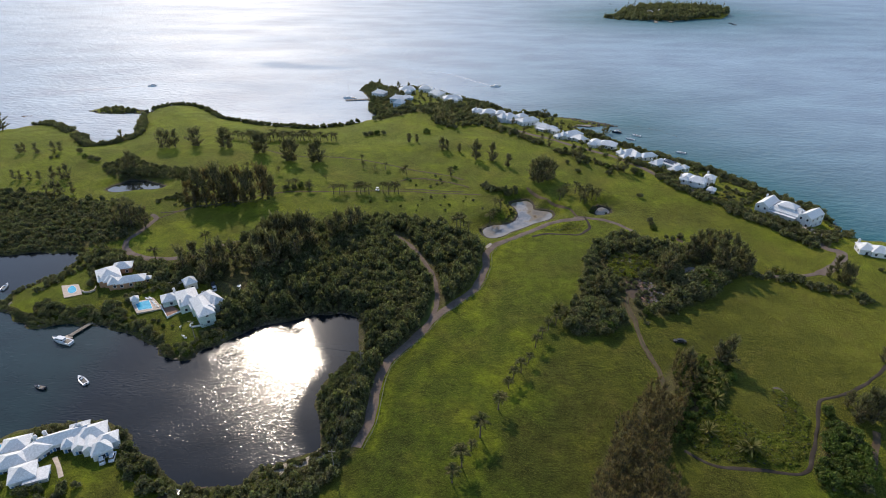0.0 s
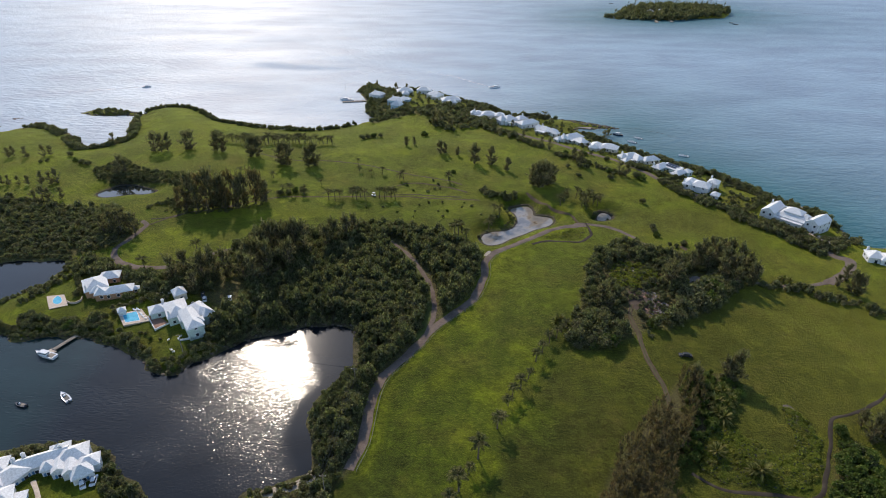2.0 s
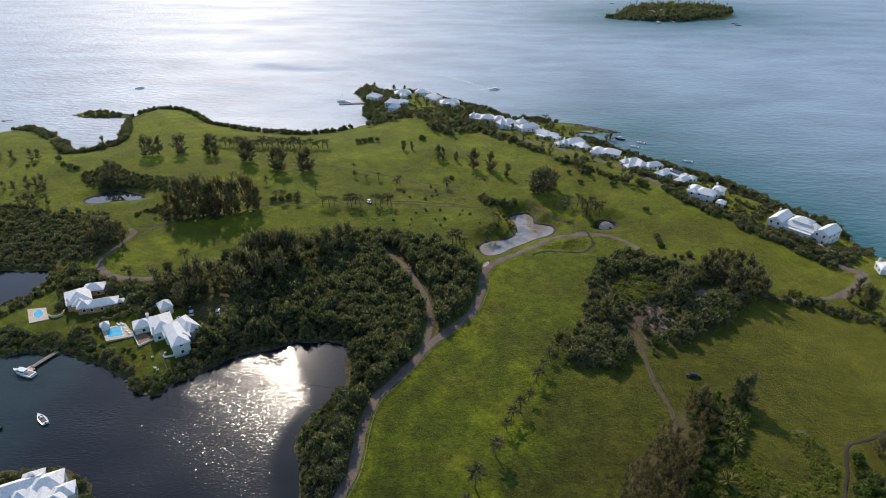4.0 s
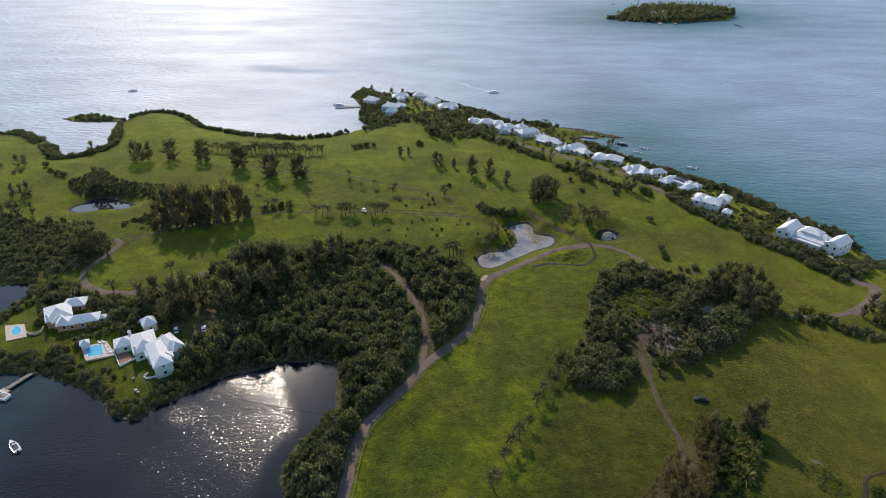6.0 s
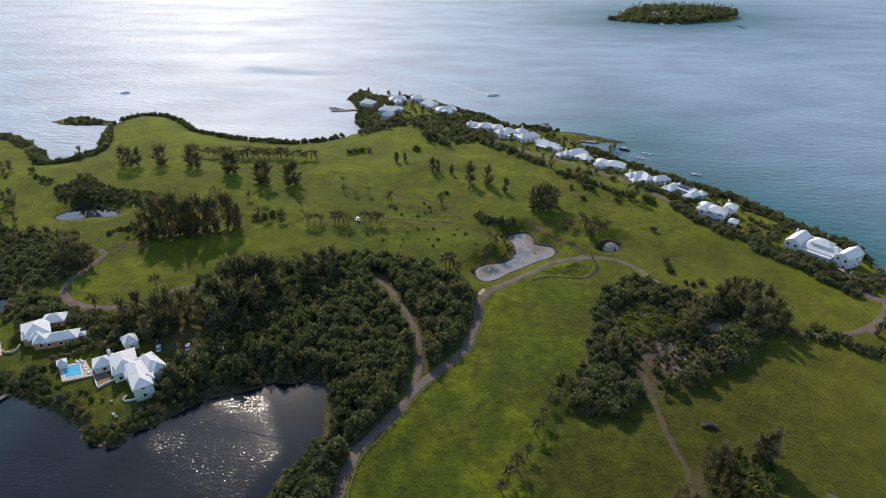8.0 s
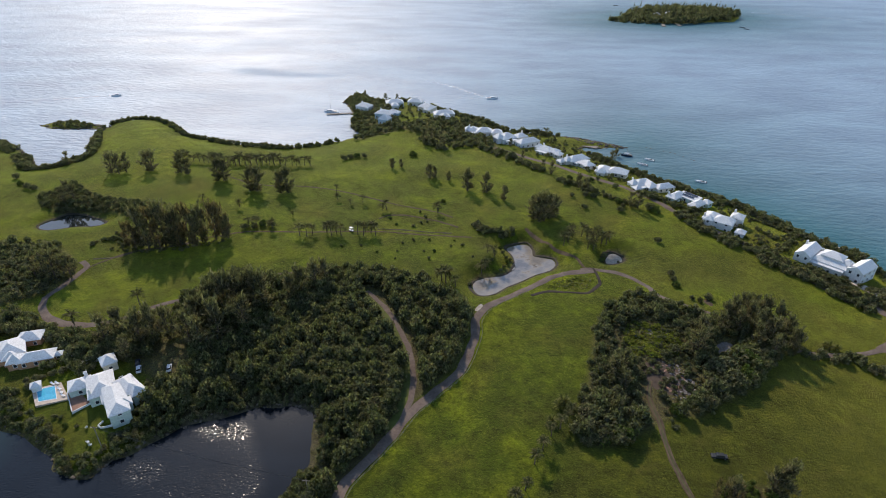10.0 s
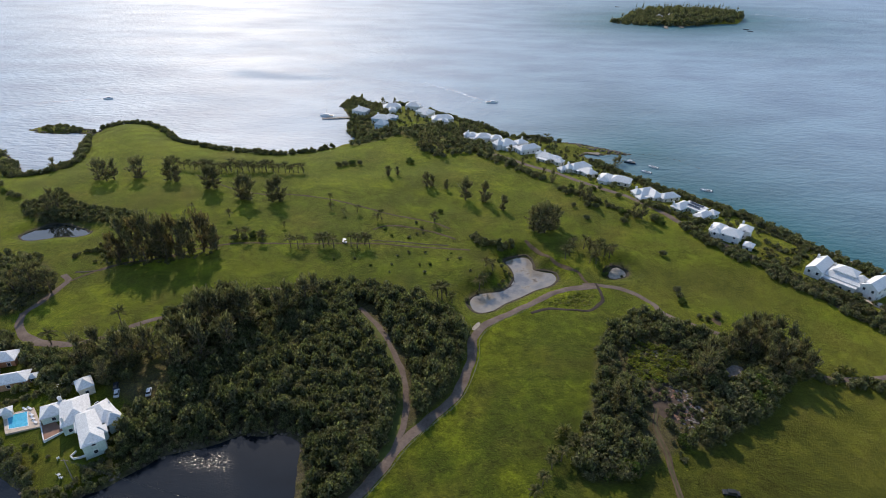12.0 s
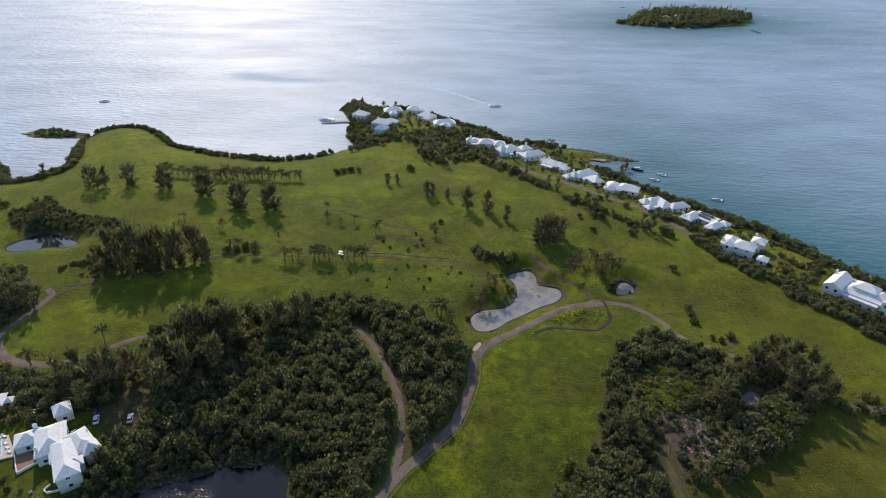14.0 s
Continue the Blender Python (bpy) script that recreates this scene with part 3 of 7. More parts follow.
def ripple_at(x, y):
    """0 where the water lies still, about 0.5 in a light breeze, 1 in a gust."""
    lee = np.clip(-inside_by(x, y, rounded(LEE, 2)) / 5, 0, 1) * np.clip((y - 70) / 25, 0, 1) * np.clip((178 - y) / 10, 0, 1)
    gust = sum(k * np.exp(-(((x - cx) / rx) ** 2 + ((y - cy) / ry) ** 2) ** 2) for (cx, cy, rx, ry), k in zip(BREEZE, (0.62, 0.62, 0.05, 0.05)))
    wave = 0.5 + 0.5 * np.sin(x * 0.13 + 1.7 * np.sin(y * 0.11)) * np.sin(y * 0.19 + 1.1 * np.sin(x * 0.09))
    return np.clip(lee * ((0.10 + 0.11 * wave) * np.clip((160 - y) / 22, 0.9, 1.9) + gust), 0.0, 1.0)


def wavelets(x, y):
    r = np.random.default_rng(3)
    step = np.minimum(*np.meshgrid(np.gradient(ixs), np.gradient(iys))).ravel()
    return r.normal(size=x.shape) * 0.105 * np.minimum(step, 0.5) * ripple_at(x, y)


iv, iq = sheet(ixs, iys, wavelets)
near_i = (inside_by(iv[:, 0], iv[:, 1], INLET_LINE) > -9).reshape(-1)
iq = iq[near_i[iq].any(1)]
used, back = np.unique(iq, return_inverse=True)
tri = back.reshape(-1, 4)
spot = iv[used] + np.random.default_rng(8).uniform(-0.1, 0.1, (len(used), 3)) * [1, 1, 0]
inlet = tagged(np_mesh("inlet_water", spot, tris=np.vstack([tri[:, [0, 1, 2]], tri[:, [0, 2, 3]]]), mat=TANNIN), "dark inlet water with small wavelets catching the sun", "water", kind="structure")
add_float(inlet, "shallow", np.clip((-125 - spot[:, 0]) / 25, 0, 0.6) * (spot[:, 1] < 170))
add_float(inlet, "ripple", ripple_at(spot[:, 0], spot[:, 1]))


def flat_pool(name, line, z, mat, label, category, kind="", shallow=0.5):
    n = len(line)
    c = line.mean(0)
    v = np.vstack([np.column_stack([line, np.full(n, z)]), np.column_stack([c + (line - c) * 0.45, np.full(n, z)]), [[c[0], c[1], z]]])
    i = np.arange(n)
    q = np.column_stack([i, (i + 1) % n, (i + 1) % n + n, i + n])
    t = np.column_stack([i + n, (i + 1) % n + n, np.full(n, 2 * n)])
    ob = tagged(np_mesh(name, v, q, t, mat=mat), label, category, kind=kind)
    add_float(ob, "shallow", np.concatenate([np.ones(n), np.full(n, 0.2), [0.0]]) * shallow)
    return ob


BANK = material("peaty_bank", two_tone((0.03, 0.024, 0.015), (0.07, 0.055, 0.03), 0.6), 0.95)
for (line, level), label, mat in zip(PONDS, ("pale shallow golf pond edged with sand", "", "still golf pond mirroring the sky"), (POND, SAND, STILL)):
    c = line.mean(0)
    if label:
        flat_pool("pond", c + (line - c) * 1.04, level + 0.02, mat, label, "pond", "structure")
    else:
        flat_pool("bunker_sand", c + (line - c) * 1.02, level - 0.05, mat, "pale raked sand in a bunker under a dark bank", "sand", "structure")


# ---- roads and paths ----
def road(name, pts, width, mat, label, lift=0.10, ragged=0.25, category="path"):
    line = spline(pts, 1.2)
    d = np.gradient(line, axis=0)
    d /= np.maximum(np.hypot(d[:, 0], d[:, 1])[:, None], 1e-6)
    nrm = np.column_stack([-d[:, 1], d[:, 0]])
    s = np.arange(len(line))
    rows = []
    for k in (-0.5, -0.25, 0, 0.25, 0.5):
        wob = ragged * (np.sin(s * 0.9 + k * 9) * 0.5 + np.sin(s * 0.37 + k * 5) * 0.5) * abs(k) * 2
        p = line + nrm * (k * width + wob * np.sign(k))[:, None]
        z = surface(p[:, 0], p[:, 1]) + lift * (1.0 if abs(k) < 0.5 else 0.2)
        rows.append(np.column_stack([p, z]))
    v = np.stack(rows, 1).reshape(-1, 3)
    i = (np.arange(len(line) - 1)[:, None] * 5 + np.arange(4)[None, :]).ravel()
    q = np.column_stack([i, i + 5, i + 6, i + 1])
    return tagged(np_mesh(name, v, q, mat=mat, smooth=True), label, category, kind="structure")


LANE_EAST = [(55.2, 244.5), (61, 244.9), (71.9, 242.1), (80.6, 232.6), (85.4, 222.1)] + [(109, 205.6), (118.7, 197.6), (126.9, 193.4), (141.3, 193), (155.3, 196.9)]
FORK = [(-35.3, 224.3), (-26, 212.5), (-18.8, 198.9), (-13.9, 186.6), (-11.8, 175.3), (-11.7, 165.9), (-13, 158), 
    (-14.8, 150.8)]
LOOP = [(60.7, 246.1), (62, 236.2), (60, 231.6), (55.1, 227.1), (47.2, 227.5), (38.3, 227.5), (32.1, 224.4)]
TRACK_NORTH = [(57.2, 245.8), (53.7, 255.2), (43.8, 266.2), (33.9, 280.1)]
FIELD_PATH = [(-137.2, 336.2), (-118.1, 326.7), (-104.6, 324.3), (-86.8, 323.7), (-64.9, 317.7), (-46.5, 309.4), 
    (-32, 302.5), (-11, 295.7), (-2.1, 289.7)]
FIELD_PATH_B = [(-39.4, 287.5), (-34.2, 291.1), (-26.4, 291.1), (-17.6, 288.7), (-9, 285.5), (1, 279.6)]
FIELD_PATH_C = [(-121.6, 264.3), (-109.9, 268.8), (-103.2, 270.8), (-89.6, 271.5), (-71.9, 271.1), (-48.4, 273.7), 
    (-34.8, 274.3), (-20.7, 272.9), (-5.8, 271.7), (7.9, 270.4)]
WEST_PATH = [(-165.7, 241), (-161.2, 236.7), (-161.6, 231.1), (-163.4, 222.1), (-164.9, 213.8), (-162.2, 207.7), 
    (-157.6, 202.5), (-149.5, 198.2), (-142.6, 196.6), (-134.5, 196.5), (-125.6, 200.4), (-115.7, 210.1), 
    (-106, 215.8), (-93.2, 224.6), (-81.5, 232.5), (-69.6, 235.7)]
WEST_PATH_B = [(-160.4, 236.4), (-154.4, 244), (-145.9, 251.1), (-136.6, 255.1), (-124.9, 259.4)]
SHORE_ROAD = [(22.5, 392.6), (42.2, 376.3), (59.5, 364.8), (69.2, 354.5), (78.9, 345.8), (86.3, 339.9), (93.7, 334.2), 
    (101.6, 324.5), (108.7, 313.6), (113.3, 303.4), (117.5, 298.2), (121.1, 292.5), (126.5, 283.5), (135.1, 273.8), 
    (142.1, 262.5), (151, 247.9), (161.2, 228.2)]
EAST_LINK = [(169, 229.1), (171.4, 220.7), (175.8, 216.6), (166.4, 204.1), (155.1, 196.4)]
EAST_PATH = [(159.1, 144.9), (146.2, 134.4), (133.3, 124.6), (123.3, 119.5), (114.9, 116.3), (109.3, 107), (102.7, 95.9), 
    (96.5, 88), (89.4, 87.8), (81.9, 88.6), (74.3, 89.2), (68.9, 91.6), (65.4, 95)]
EAST_PATH_B = [(125.9, 104.6), (121, 97), (115.8, 89.9), (110.8, 83.1)]
KNOLL_TRACK = [(66.7, 119.8), (66.9, 129.3), (65.7, 138.2), (65, 147.5), (65.4, 157.9), (64.8, 166.8), (67, 174.7)]
DRIVE = [(-165.5, 214.9), (-162.5, 207.7), (-152.5, 198.2), (-141.9, 195.7), (-130.5, 196.7)]
VILLA_WALK = [(-118.6, 85), (-114.9, 81), (-112.2, 78.3)]
road("road", LANE, 3.3, ASPHALT, "worn brown gravel lane curving past the pond", category="road")
road("path", LANE_EAST, 2.3, ASPHALT, "worn cart path behind the wooded knoll", 0.11)
road("verge", [(x - 1.6, y + 0.6) for x, y in FORK], 4.0, VERGE, "bright grass verge along the wood track", 0.05, 0.6, "verge")
road("path", FORK, 2.1, ASPHALT, "gravel track through the dark wood", 0.12)
road("path", LOOP, 1.4, DARKPATH, "narrow dark cart path looping round a mound", 0.13)
road("path", TRACK_NORTH, 1.5, DIRT, "faint dirt track across the grass", 0.09)
road("ditch", [(-162, 243.4), (-157.5, 243.8), (-150.9, 246.4), (-145.3, 251.2), (-137.5, 254.4), (-127.8, 259.2), (-119.9, 263.3)], 1.3, BANK, "dark overgrown ditch beside the casuarinas", 0.06, 0.4, "ditch")
road("ditch", [(-38.8, 276.9), (-26.6, 276.6), (-12, 275.1), (-2, 274.3)], 0.9, BANK, "dark earth edge along the fairway path", 0.06, 0.3, "ditch")
for pts in (FIELD_PATH, FIELD_PATH_B, FIELD_PATH_C):
    road("path", pts, 1.1, DIRT, "faint cart path across the fairway", 0.08)
road("path", WEST_PATH, 2.6, ASPHALT, "pale cart path bending round a green", 0.10)
road("path", WEST_PATH_B, 1.1, DIRT, "thin path beside the casuarinas", 0.08)
road("road", SHORE_ROAD, 3.6, ASPHALT, "narrow shore road behind the white houses", 0.10, category="road")
road("path", EAST_LINK, 4.5, ASPHALT, "brown drive joining the shore road", 0.12)
road("path", EAST_PATH, 1.15, DARKPATH, "dark cart path round the grassy mound", 0.10)
road("path", EAST_PATH_B, 2.2, DIRT, "short dirt path by the bushes", 0.10)
for side in (-0.55, 0.55):
    road("path", [(x + side, y) for x, y in KNOLL_TRACK], 0.62, DIRT, "worn wheel rut leading into the knoll", 0.08, 0.2)
road("verge", KNOLL_TRACK, 1.7, DRYTURF, "trodden dry turf between the wheel ruts", 0.05, 0.35, "verge")
road("path", DRIVE, 2.8, ASPHALT, "drive behind the waterside houses", 0.11)
road("path", VILLA_WALK, 1.4, PAVING, "garden walk on the villa lawn", 0.10)
ROADS = [(LANE, 4.6), (LANE_EAST, 3.4), (FORK, 4.6), (LOOP, 1.6), (WEST_PATH, 3.2), (SHORE_ROAD, 3.6), (EAST_LINK, 5), (EAST_PATH, 2.8), (KNOLL_TRACK, 4.0)]

# ---- vegetation ----
rng = np.random.default_rng(7)
ICO = bmesh.new()
bmesh.ops.create_icosphere(ICO, subdivisions=1, radius=1.0)
ICO_V = np.array([v.co[:] for v in ICO.verts])
ICO_F = np.array([[v.index for v in f.verts] for f in ICO.faces])
ICO.free()
OCTA_V = np.array([(1, 0, 0), (-1, 0, 0), (0, 1, 0), (0, -1, 0), (0, 0, 1), (0, 0, -1)], float)
OCTA_F = np.array([(0, 2, 4), (2, 1, 4), (1, 3, 4), (3, 0, 4), (2, 0, 5), (1, 2, 5), (3, 1, 5), (0, 3, 5)])


def unit(v):
    return v / np.maximum(np.linalg.norm(v, axis=-1, keepdims=True), 1e-9)


def leaf_sprays(pos, nrm, size, r):
    """Small leaf sprays: one three-cornered blade each, round pos, facing about nrm."""
    n = len(pos)
    side = unit(np.cross(nrm, unit(r.normal(size=(n, 3)))))
    up = np.cross(nrm, side)
    L = size * r.uniform(0.6, 1.4, (n, 1))
    a, b = pos - side * L * 0.5 - up * L * 0.3, pos + side * L * 0.5 - up * L * r.uniform(0.1, 0.5, (n, 1))
    c = pos + up * L * 0.75 - nrm * L * 0.25
    return np.stack([a, b, c], 1).reshape(-1, 3), np.arange(3 * n).reshape(-1, 3)


class Heap:
    """Collects crowns into one mesh."""
    def __init__(self):
        self.v, self.q, self.t, self.qm, self.tm, self.n = [], [], [], [], [], 0

    def add(self, v, q=None, t=None, m=0):
        if q is not None:
            self.q.append(q + self.n)
            self.qm.append(np.full(len(q), m))
        if t is not None:
            self.t.append(t + self.n)
            self.tm.append(np.full(len(t), m))
        self.v.append(v)
        self.n += len(v)

    def mesh(self, name, mats, parent=None, label=""):
        q = np.vstack(self.q) if self.q else None
        t = np.vstack(self.t) if self.t else None
        return np_mesh(name, np.vstack(self.v), q, t, mats=mats, mat_index=np.concatenate(self.qm + self.tm), parent=parent, label=label)


def dome_crown(seed, lumps=9, leaves=58, size=0.46, flat=0.45):
    """A broad bushy crown, about 2 m in radius and 2.4 m deep, its foot at z 0."""
    r = np.random.default_rng(seed)
    h = Heap()
    for i in range(lumps):
        a, d = r.uniform(0, 6.28), 1.4 * math.sqrt(r.uniform(0, 1))
        rad = r.uniform(0.5, 1.15)
        c = np.array([d * math.cos(a), d * math.sin(a), 1.75 - flat * d * d + r.uniform(-0.35, 0.4)])
        # dark core lump, painting the shade between the leaves
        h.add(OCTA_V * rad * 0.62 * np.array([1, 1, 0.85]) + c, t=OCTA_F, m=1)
        n = unit(r.normal(size=(leaves, 3)) + [0, 0, 0.5])
        p = c + n * rad * r.uniform(0.6, 1.32, (leaves, 1))
        v, t = leaf_sprays(p, unit(n + 0.75 * r.normal(size=n.shape)), size, r)
        h.add(v, t=t)
    return h


def plume_crown(seed, plumes=26, tufts=26, tall=10.0, wide=2.6):
    """A feathery casuarina crown on rising limbs; its foot at z 0."""
    r = np.random.default_rng(seed)
    h, limbs = Heap(), []
    for i in range(plumes):
        z0 = tall * r.uniform(0.02, 0.80)
        a = r.uniform(0, 6.28)
        reach = wide * (0.35 + 0.75 * math.sin(math.pi * min(1, 0.15 + z0 / tall))) * r.uniform(0.35, 1.0)
        start = np.array([0, 0, z0])
        lift = r.uniform(0.14, 0.34) * tall * min(1.0, 0.12 + 1.6 * z0 / tall)
        end = np.array([reach * math.cos(a), reach * math.sin(a), z0 + lift])
        if i < 3:
            end = np.array([r.normal() * 0.4, r.normal() * 0.4, tall * r.uniform(0.9, 1.03)])
            start = np.array([0, 0, tall * 0.6])
        limbs.append((start, end))
        u = r.uniform(0.25, 1.05, (tufts, 1))
        spread = 0.42 * (1.2 - u * 0.85)
        p = start + (end - start) * u + r.normal(size=(tufts, 3)) * spread
        way = unit(unit(end - start) + [0, 0, 0.5] + r.normal(size=(tufts, 3)) * 0.45)
        side = unit(np.cross(way, r.normal(size=(tufts, 3))))
        L, W = r.uniform(0.6, 1.35, (tufts, 1)), r.uniform(0.10, 0.22, (tufts, 1))
        v = np.stack([p - side * W * 0.4, p + side * W * 0.4, p + way * L * 0.6 + side * W, p + way * L - side * W * 0.15], 1).reshape(-1, 3)
        h.add(v, q=np.arange(4 * tufts).reshape(-1, 4))
        k = start + (end - start) * 0.6
        # dark core along the limb, its colour standing in for inner shade
        h.add(ICO_V * np.array([0.26, 0.26, 0.6]) + k, t=ICO_F, m=1)
    return h, limbs


def place(v, x, y, z, s, turn, sz=1.0):
    c, si = math.cos(turn), math.sin(turn)
    return np.column_stack([(v[:, 0] * c - v[:, 1] * si) * s + x, (v[:, 0] * si + v[:, 1] * c) * s + y, v[:, 2] * s * sz + z])


def packed(h):
    t = np.vstack(h.t) if h.t else None
    return np.vstack(h.v), np.vstack(h.q) if h.q else None, t, np.concatenate(h.tm) if h.tm else None


DOMES = [packed(dome_crown(s)) for s in range(7)]
DOMES_FAR = [packed(dome_crown(80 + s, 5, 36, 0.56)) for s in range(5)]
DOMES_SMALL = [packed(dome_crown(20 + s, 6, 44, 0.5)) for s in range(5)]
MATS_LOW = [packed(dome_crown(120 + s, 6, 24, 0.55, 0.15)) for s in range(5)]
PLUMES = [packed(plume_crown(40 + s, 15, 20)[0]) for s in range(5)]
PLUMES_FAR = [packed(plume_crown(40 + s, 8, 9)[0]) for s in range(4)]


def scatter(line, gap, seed, clear=True, edge=0.0):
    """Uneven places inside a closed line, about gap apart, off the roads and water."""
    r = np.random.default_rng(seed)
    line = rounded(line, 2)
    lo, hi = line.min(0), line.max(0)
    xs, ys = np.meshgrid(np.arange(lo[0], hi[0], gap), np.arange(lo[1], hi[1], gap * 0.87))
    xs = xs + (np.arange(xs.shape[0])[:, None] % 2) * gap / 2
    p = np.column_stack([xs.ravel(), ys.ravel()]) + r.uniform(-0.36, 0.36, (xs.size, 2)) * gap
    keep = (inside_by(p[:, 0], p[:, 1], line) > edge) & (land_depth(p[:, 0], p[:, 1]) > 0.3)
    if clear:
        for pts, w in ROADS:
            keep &= line_distance(p[:, 0], p[:, 1], pts) > w / 2 + 1.2
        for pond, level in PONDS:
            keep &= inside_by(p[:, 0], p[:, 1], pond) < -1.0
        for ox, oy, rad in KEEP_OUT:
            keep &= (p[:, 0] - ox) ** 2 + (p[:, 1] - oy) ** 2 > rad * rad
    return p[keep]


def heap_trees(heap, pts, shapes, lo, hi, r, sink=0.0, sz=(0.9, 1.3), grow=None):
    zs = surface(pts[:, 0], pts[:, 1])
    for i, ((x, y), z) in enumerate(zip(pts, zs)):
        v, q, t, tm = shapes[r.integers(len(shapes))]
        s = r.uniform(lo, hi) * (1 if grow is None else grow[i])
        n0 = place(v, x, y, z - sink * s, s, r.uniform(0, 6.28), r.uniform(*sz))
        if q is not None:
            heap.q.append(q + heap.n)
            heap.qm.append(np.zeros(len(q), int))
        if t is not None:
            heap.t.append(t + heap.n)
            heap.tm.append(tm)
        heap.v.append(n0)
        heap.n += len(n0)


KEEP_OUT = []


def wood(name, line, gap, lo, hi, leaf, label, seed, shapes=None, sink=0.0, sz=(0.9, 1.3), holes=(), category="wood", edge=0.0):
    pts = scatter(line, gap, seed, edge=edge)
    for hole in holes:
        pts = pts[inside_by(pts[:, 0], pts[:, 1], rounded(hole, 2)) < 0]
    h = Heap()
    heap_trees(h, pts, shapes or DOMES, lo, hi, np.random.default_rng(seed), sink, sz, np.clip(0.42 + land_depth(pts[:, 0], pts[:, 1]) / 16, 0.42, 1.0))
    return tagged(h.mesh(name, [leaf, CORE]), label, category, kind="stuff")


def hedge(name, line, gap, width, lo, hi, leaf, label, seed, category="hedge", shapes=None, clear=1.0):
    r = np.random.default_rng(seed)
    p = spline(line, gap)
    n = len(p)
    k = max(2, int(width / gap))
    pts = np.vstack([p + r.uniform(-0.5, 0.5, (n, 2)) * [width, width] for _ in range(k)])
    pts = pts[land_depth(pts[:, 0], pts[:, 1]) > -0.3]
    if category == "scrub":
        run = np.sin(pts[:, 0] * 0.17 + seed) + np.sin(pts[:, 1] * 0.13 + 2 * seed) + r.normal(size=len(pts)) * 0.5
        pts = pts[run > -1.05]
    for ox, oy, rad in KEEP_OUT:
        pts = pts[(pts[:, 0] - ox) ** 2 + (pts[:, 1] - oy) ** 2 > (rad * clear) ** 2]
    h = Heap()
    heap_trees(h, pts, shapes or DOMES_SMALL, lo, hi, r, 0.3)
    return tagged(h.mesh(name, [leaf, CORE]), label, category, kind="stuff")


# ---- houses ----
def inside_blocks(x, y, blocks, skip):
    for i, (dx, dy, L, w, h, a, k) in enumerate(blocks):
        if i == skip:
            continue
        c, s = math.cos(radians(a)), math.sin(radians(a))
        u, v = (x - dx) * c + (y - dy) * s, -(x - dx) * s + (y - dy) * c
        if abs(u) < L / 2 + 0.3 and abs(v) < w / 2 + 0.3:
            return True
    return False


def roof_mesh(L, w, z, rise, kind, over=0.35):
    """A lime-washed Bermuda roof in low stepped courses."""
    bm = bmesh.new()
    X, Y = L / 2 + over, w / 2 + over
    if kind == "flat":
        box(bm, 0, 0, z, 2 * X, 2 * Y, 0.35, bevel=0.05)
        box(bm, 0, 0, z + 0.35, 2 * X - 0.6, 2 * Y - 0.6, 0.05)
        return bm
    if kind == "gable":
        over = 0.12
        X, Y = L / 2 + over, w / 2 + over
        ring = [(-X, -Y, z), (X, -Y, z), (X, Y, z), (-X, Y, z)]
        lo = [bm.verts.new(p) for p in ring]
        mid = [bm.verts.new((p[0], p[1], z + 0.18)) for p in ring]
        top = [bm.verts.new((-X, 0, z + rise)), bm.verts.new((X, 0, z + rise))]
        for i in range(4):
            bm.faces.new((lo[i], lo[(i + 1) % 4], mid[(i + 1) % 4], mid[i]))
        bm.faces.new(lo[::-1])
        bm.faces.new((mid[0], mid[1], top[1], top[0]))
        bm.faces.new((mid[2], mid[3], top[0], top[1]))
        bm.faces.new((mid[1], mid[2], top[1]))
        bm.faces.new((mid[3], mid[0], top[0]))
        return bm
    steps = 8
    ins = min(X, Y) * 0.985
    prev = None
    for i in range(steps + 1):
        k = i / steps
        zz = z + 0.15 + rise * k
        rings = []
        for dz in ((-0.15, 0.0) if i == 0 else (0.0, rise / steps * 0.12) if i < steps else (0.0,)):
            x, y = X - ins * k, Y - ins * k
            rings.append([bm.verts.new((sx * x, sy * y, zz + dz)) for sx, sy in ((-1, -1), (1, -1), (1, 1), (-1, 1))])
        for ring in rings:
            if prev:
                for j in range(4):
                    bm.faces.new((prev[j], prev[(j + 1) % 4], ring[(j + 1) % 4], ring[j]))
            else:
                bm.faces.new(ring[::-1])
            prev = ring
    bm.faces.new(prev)
    return bm


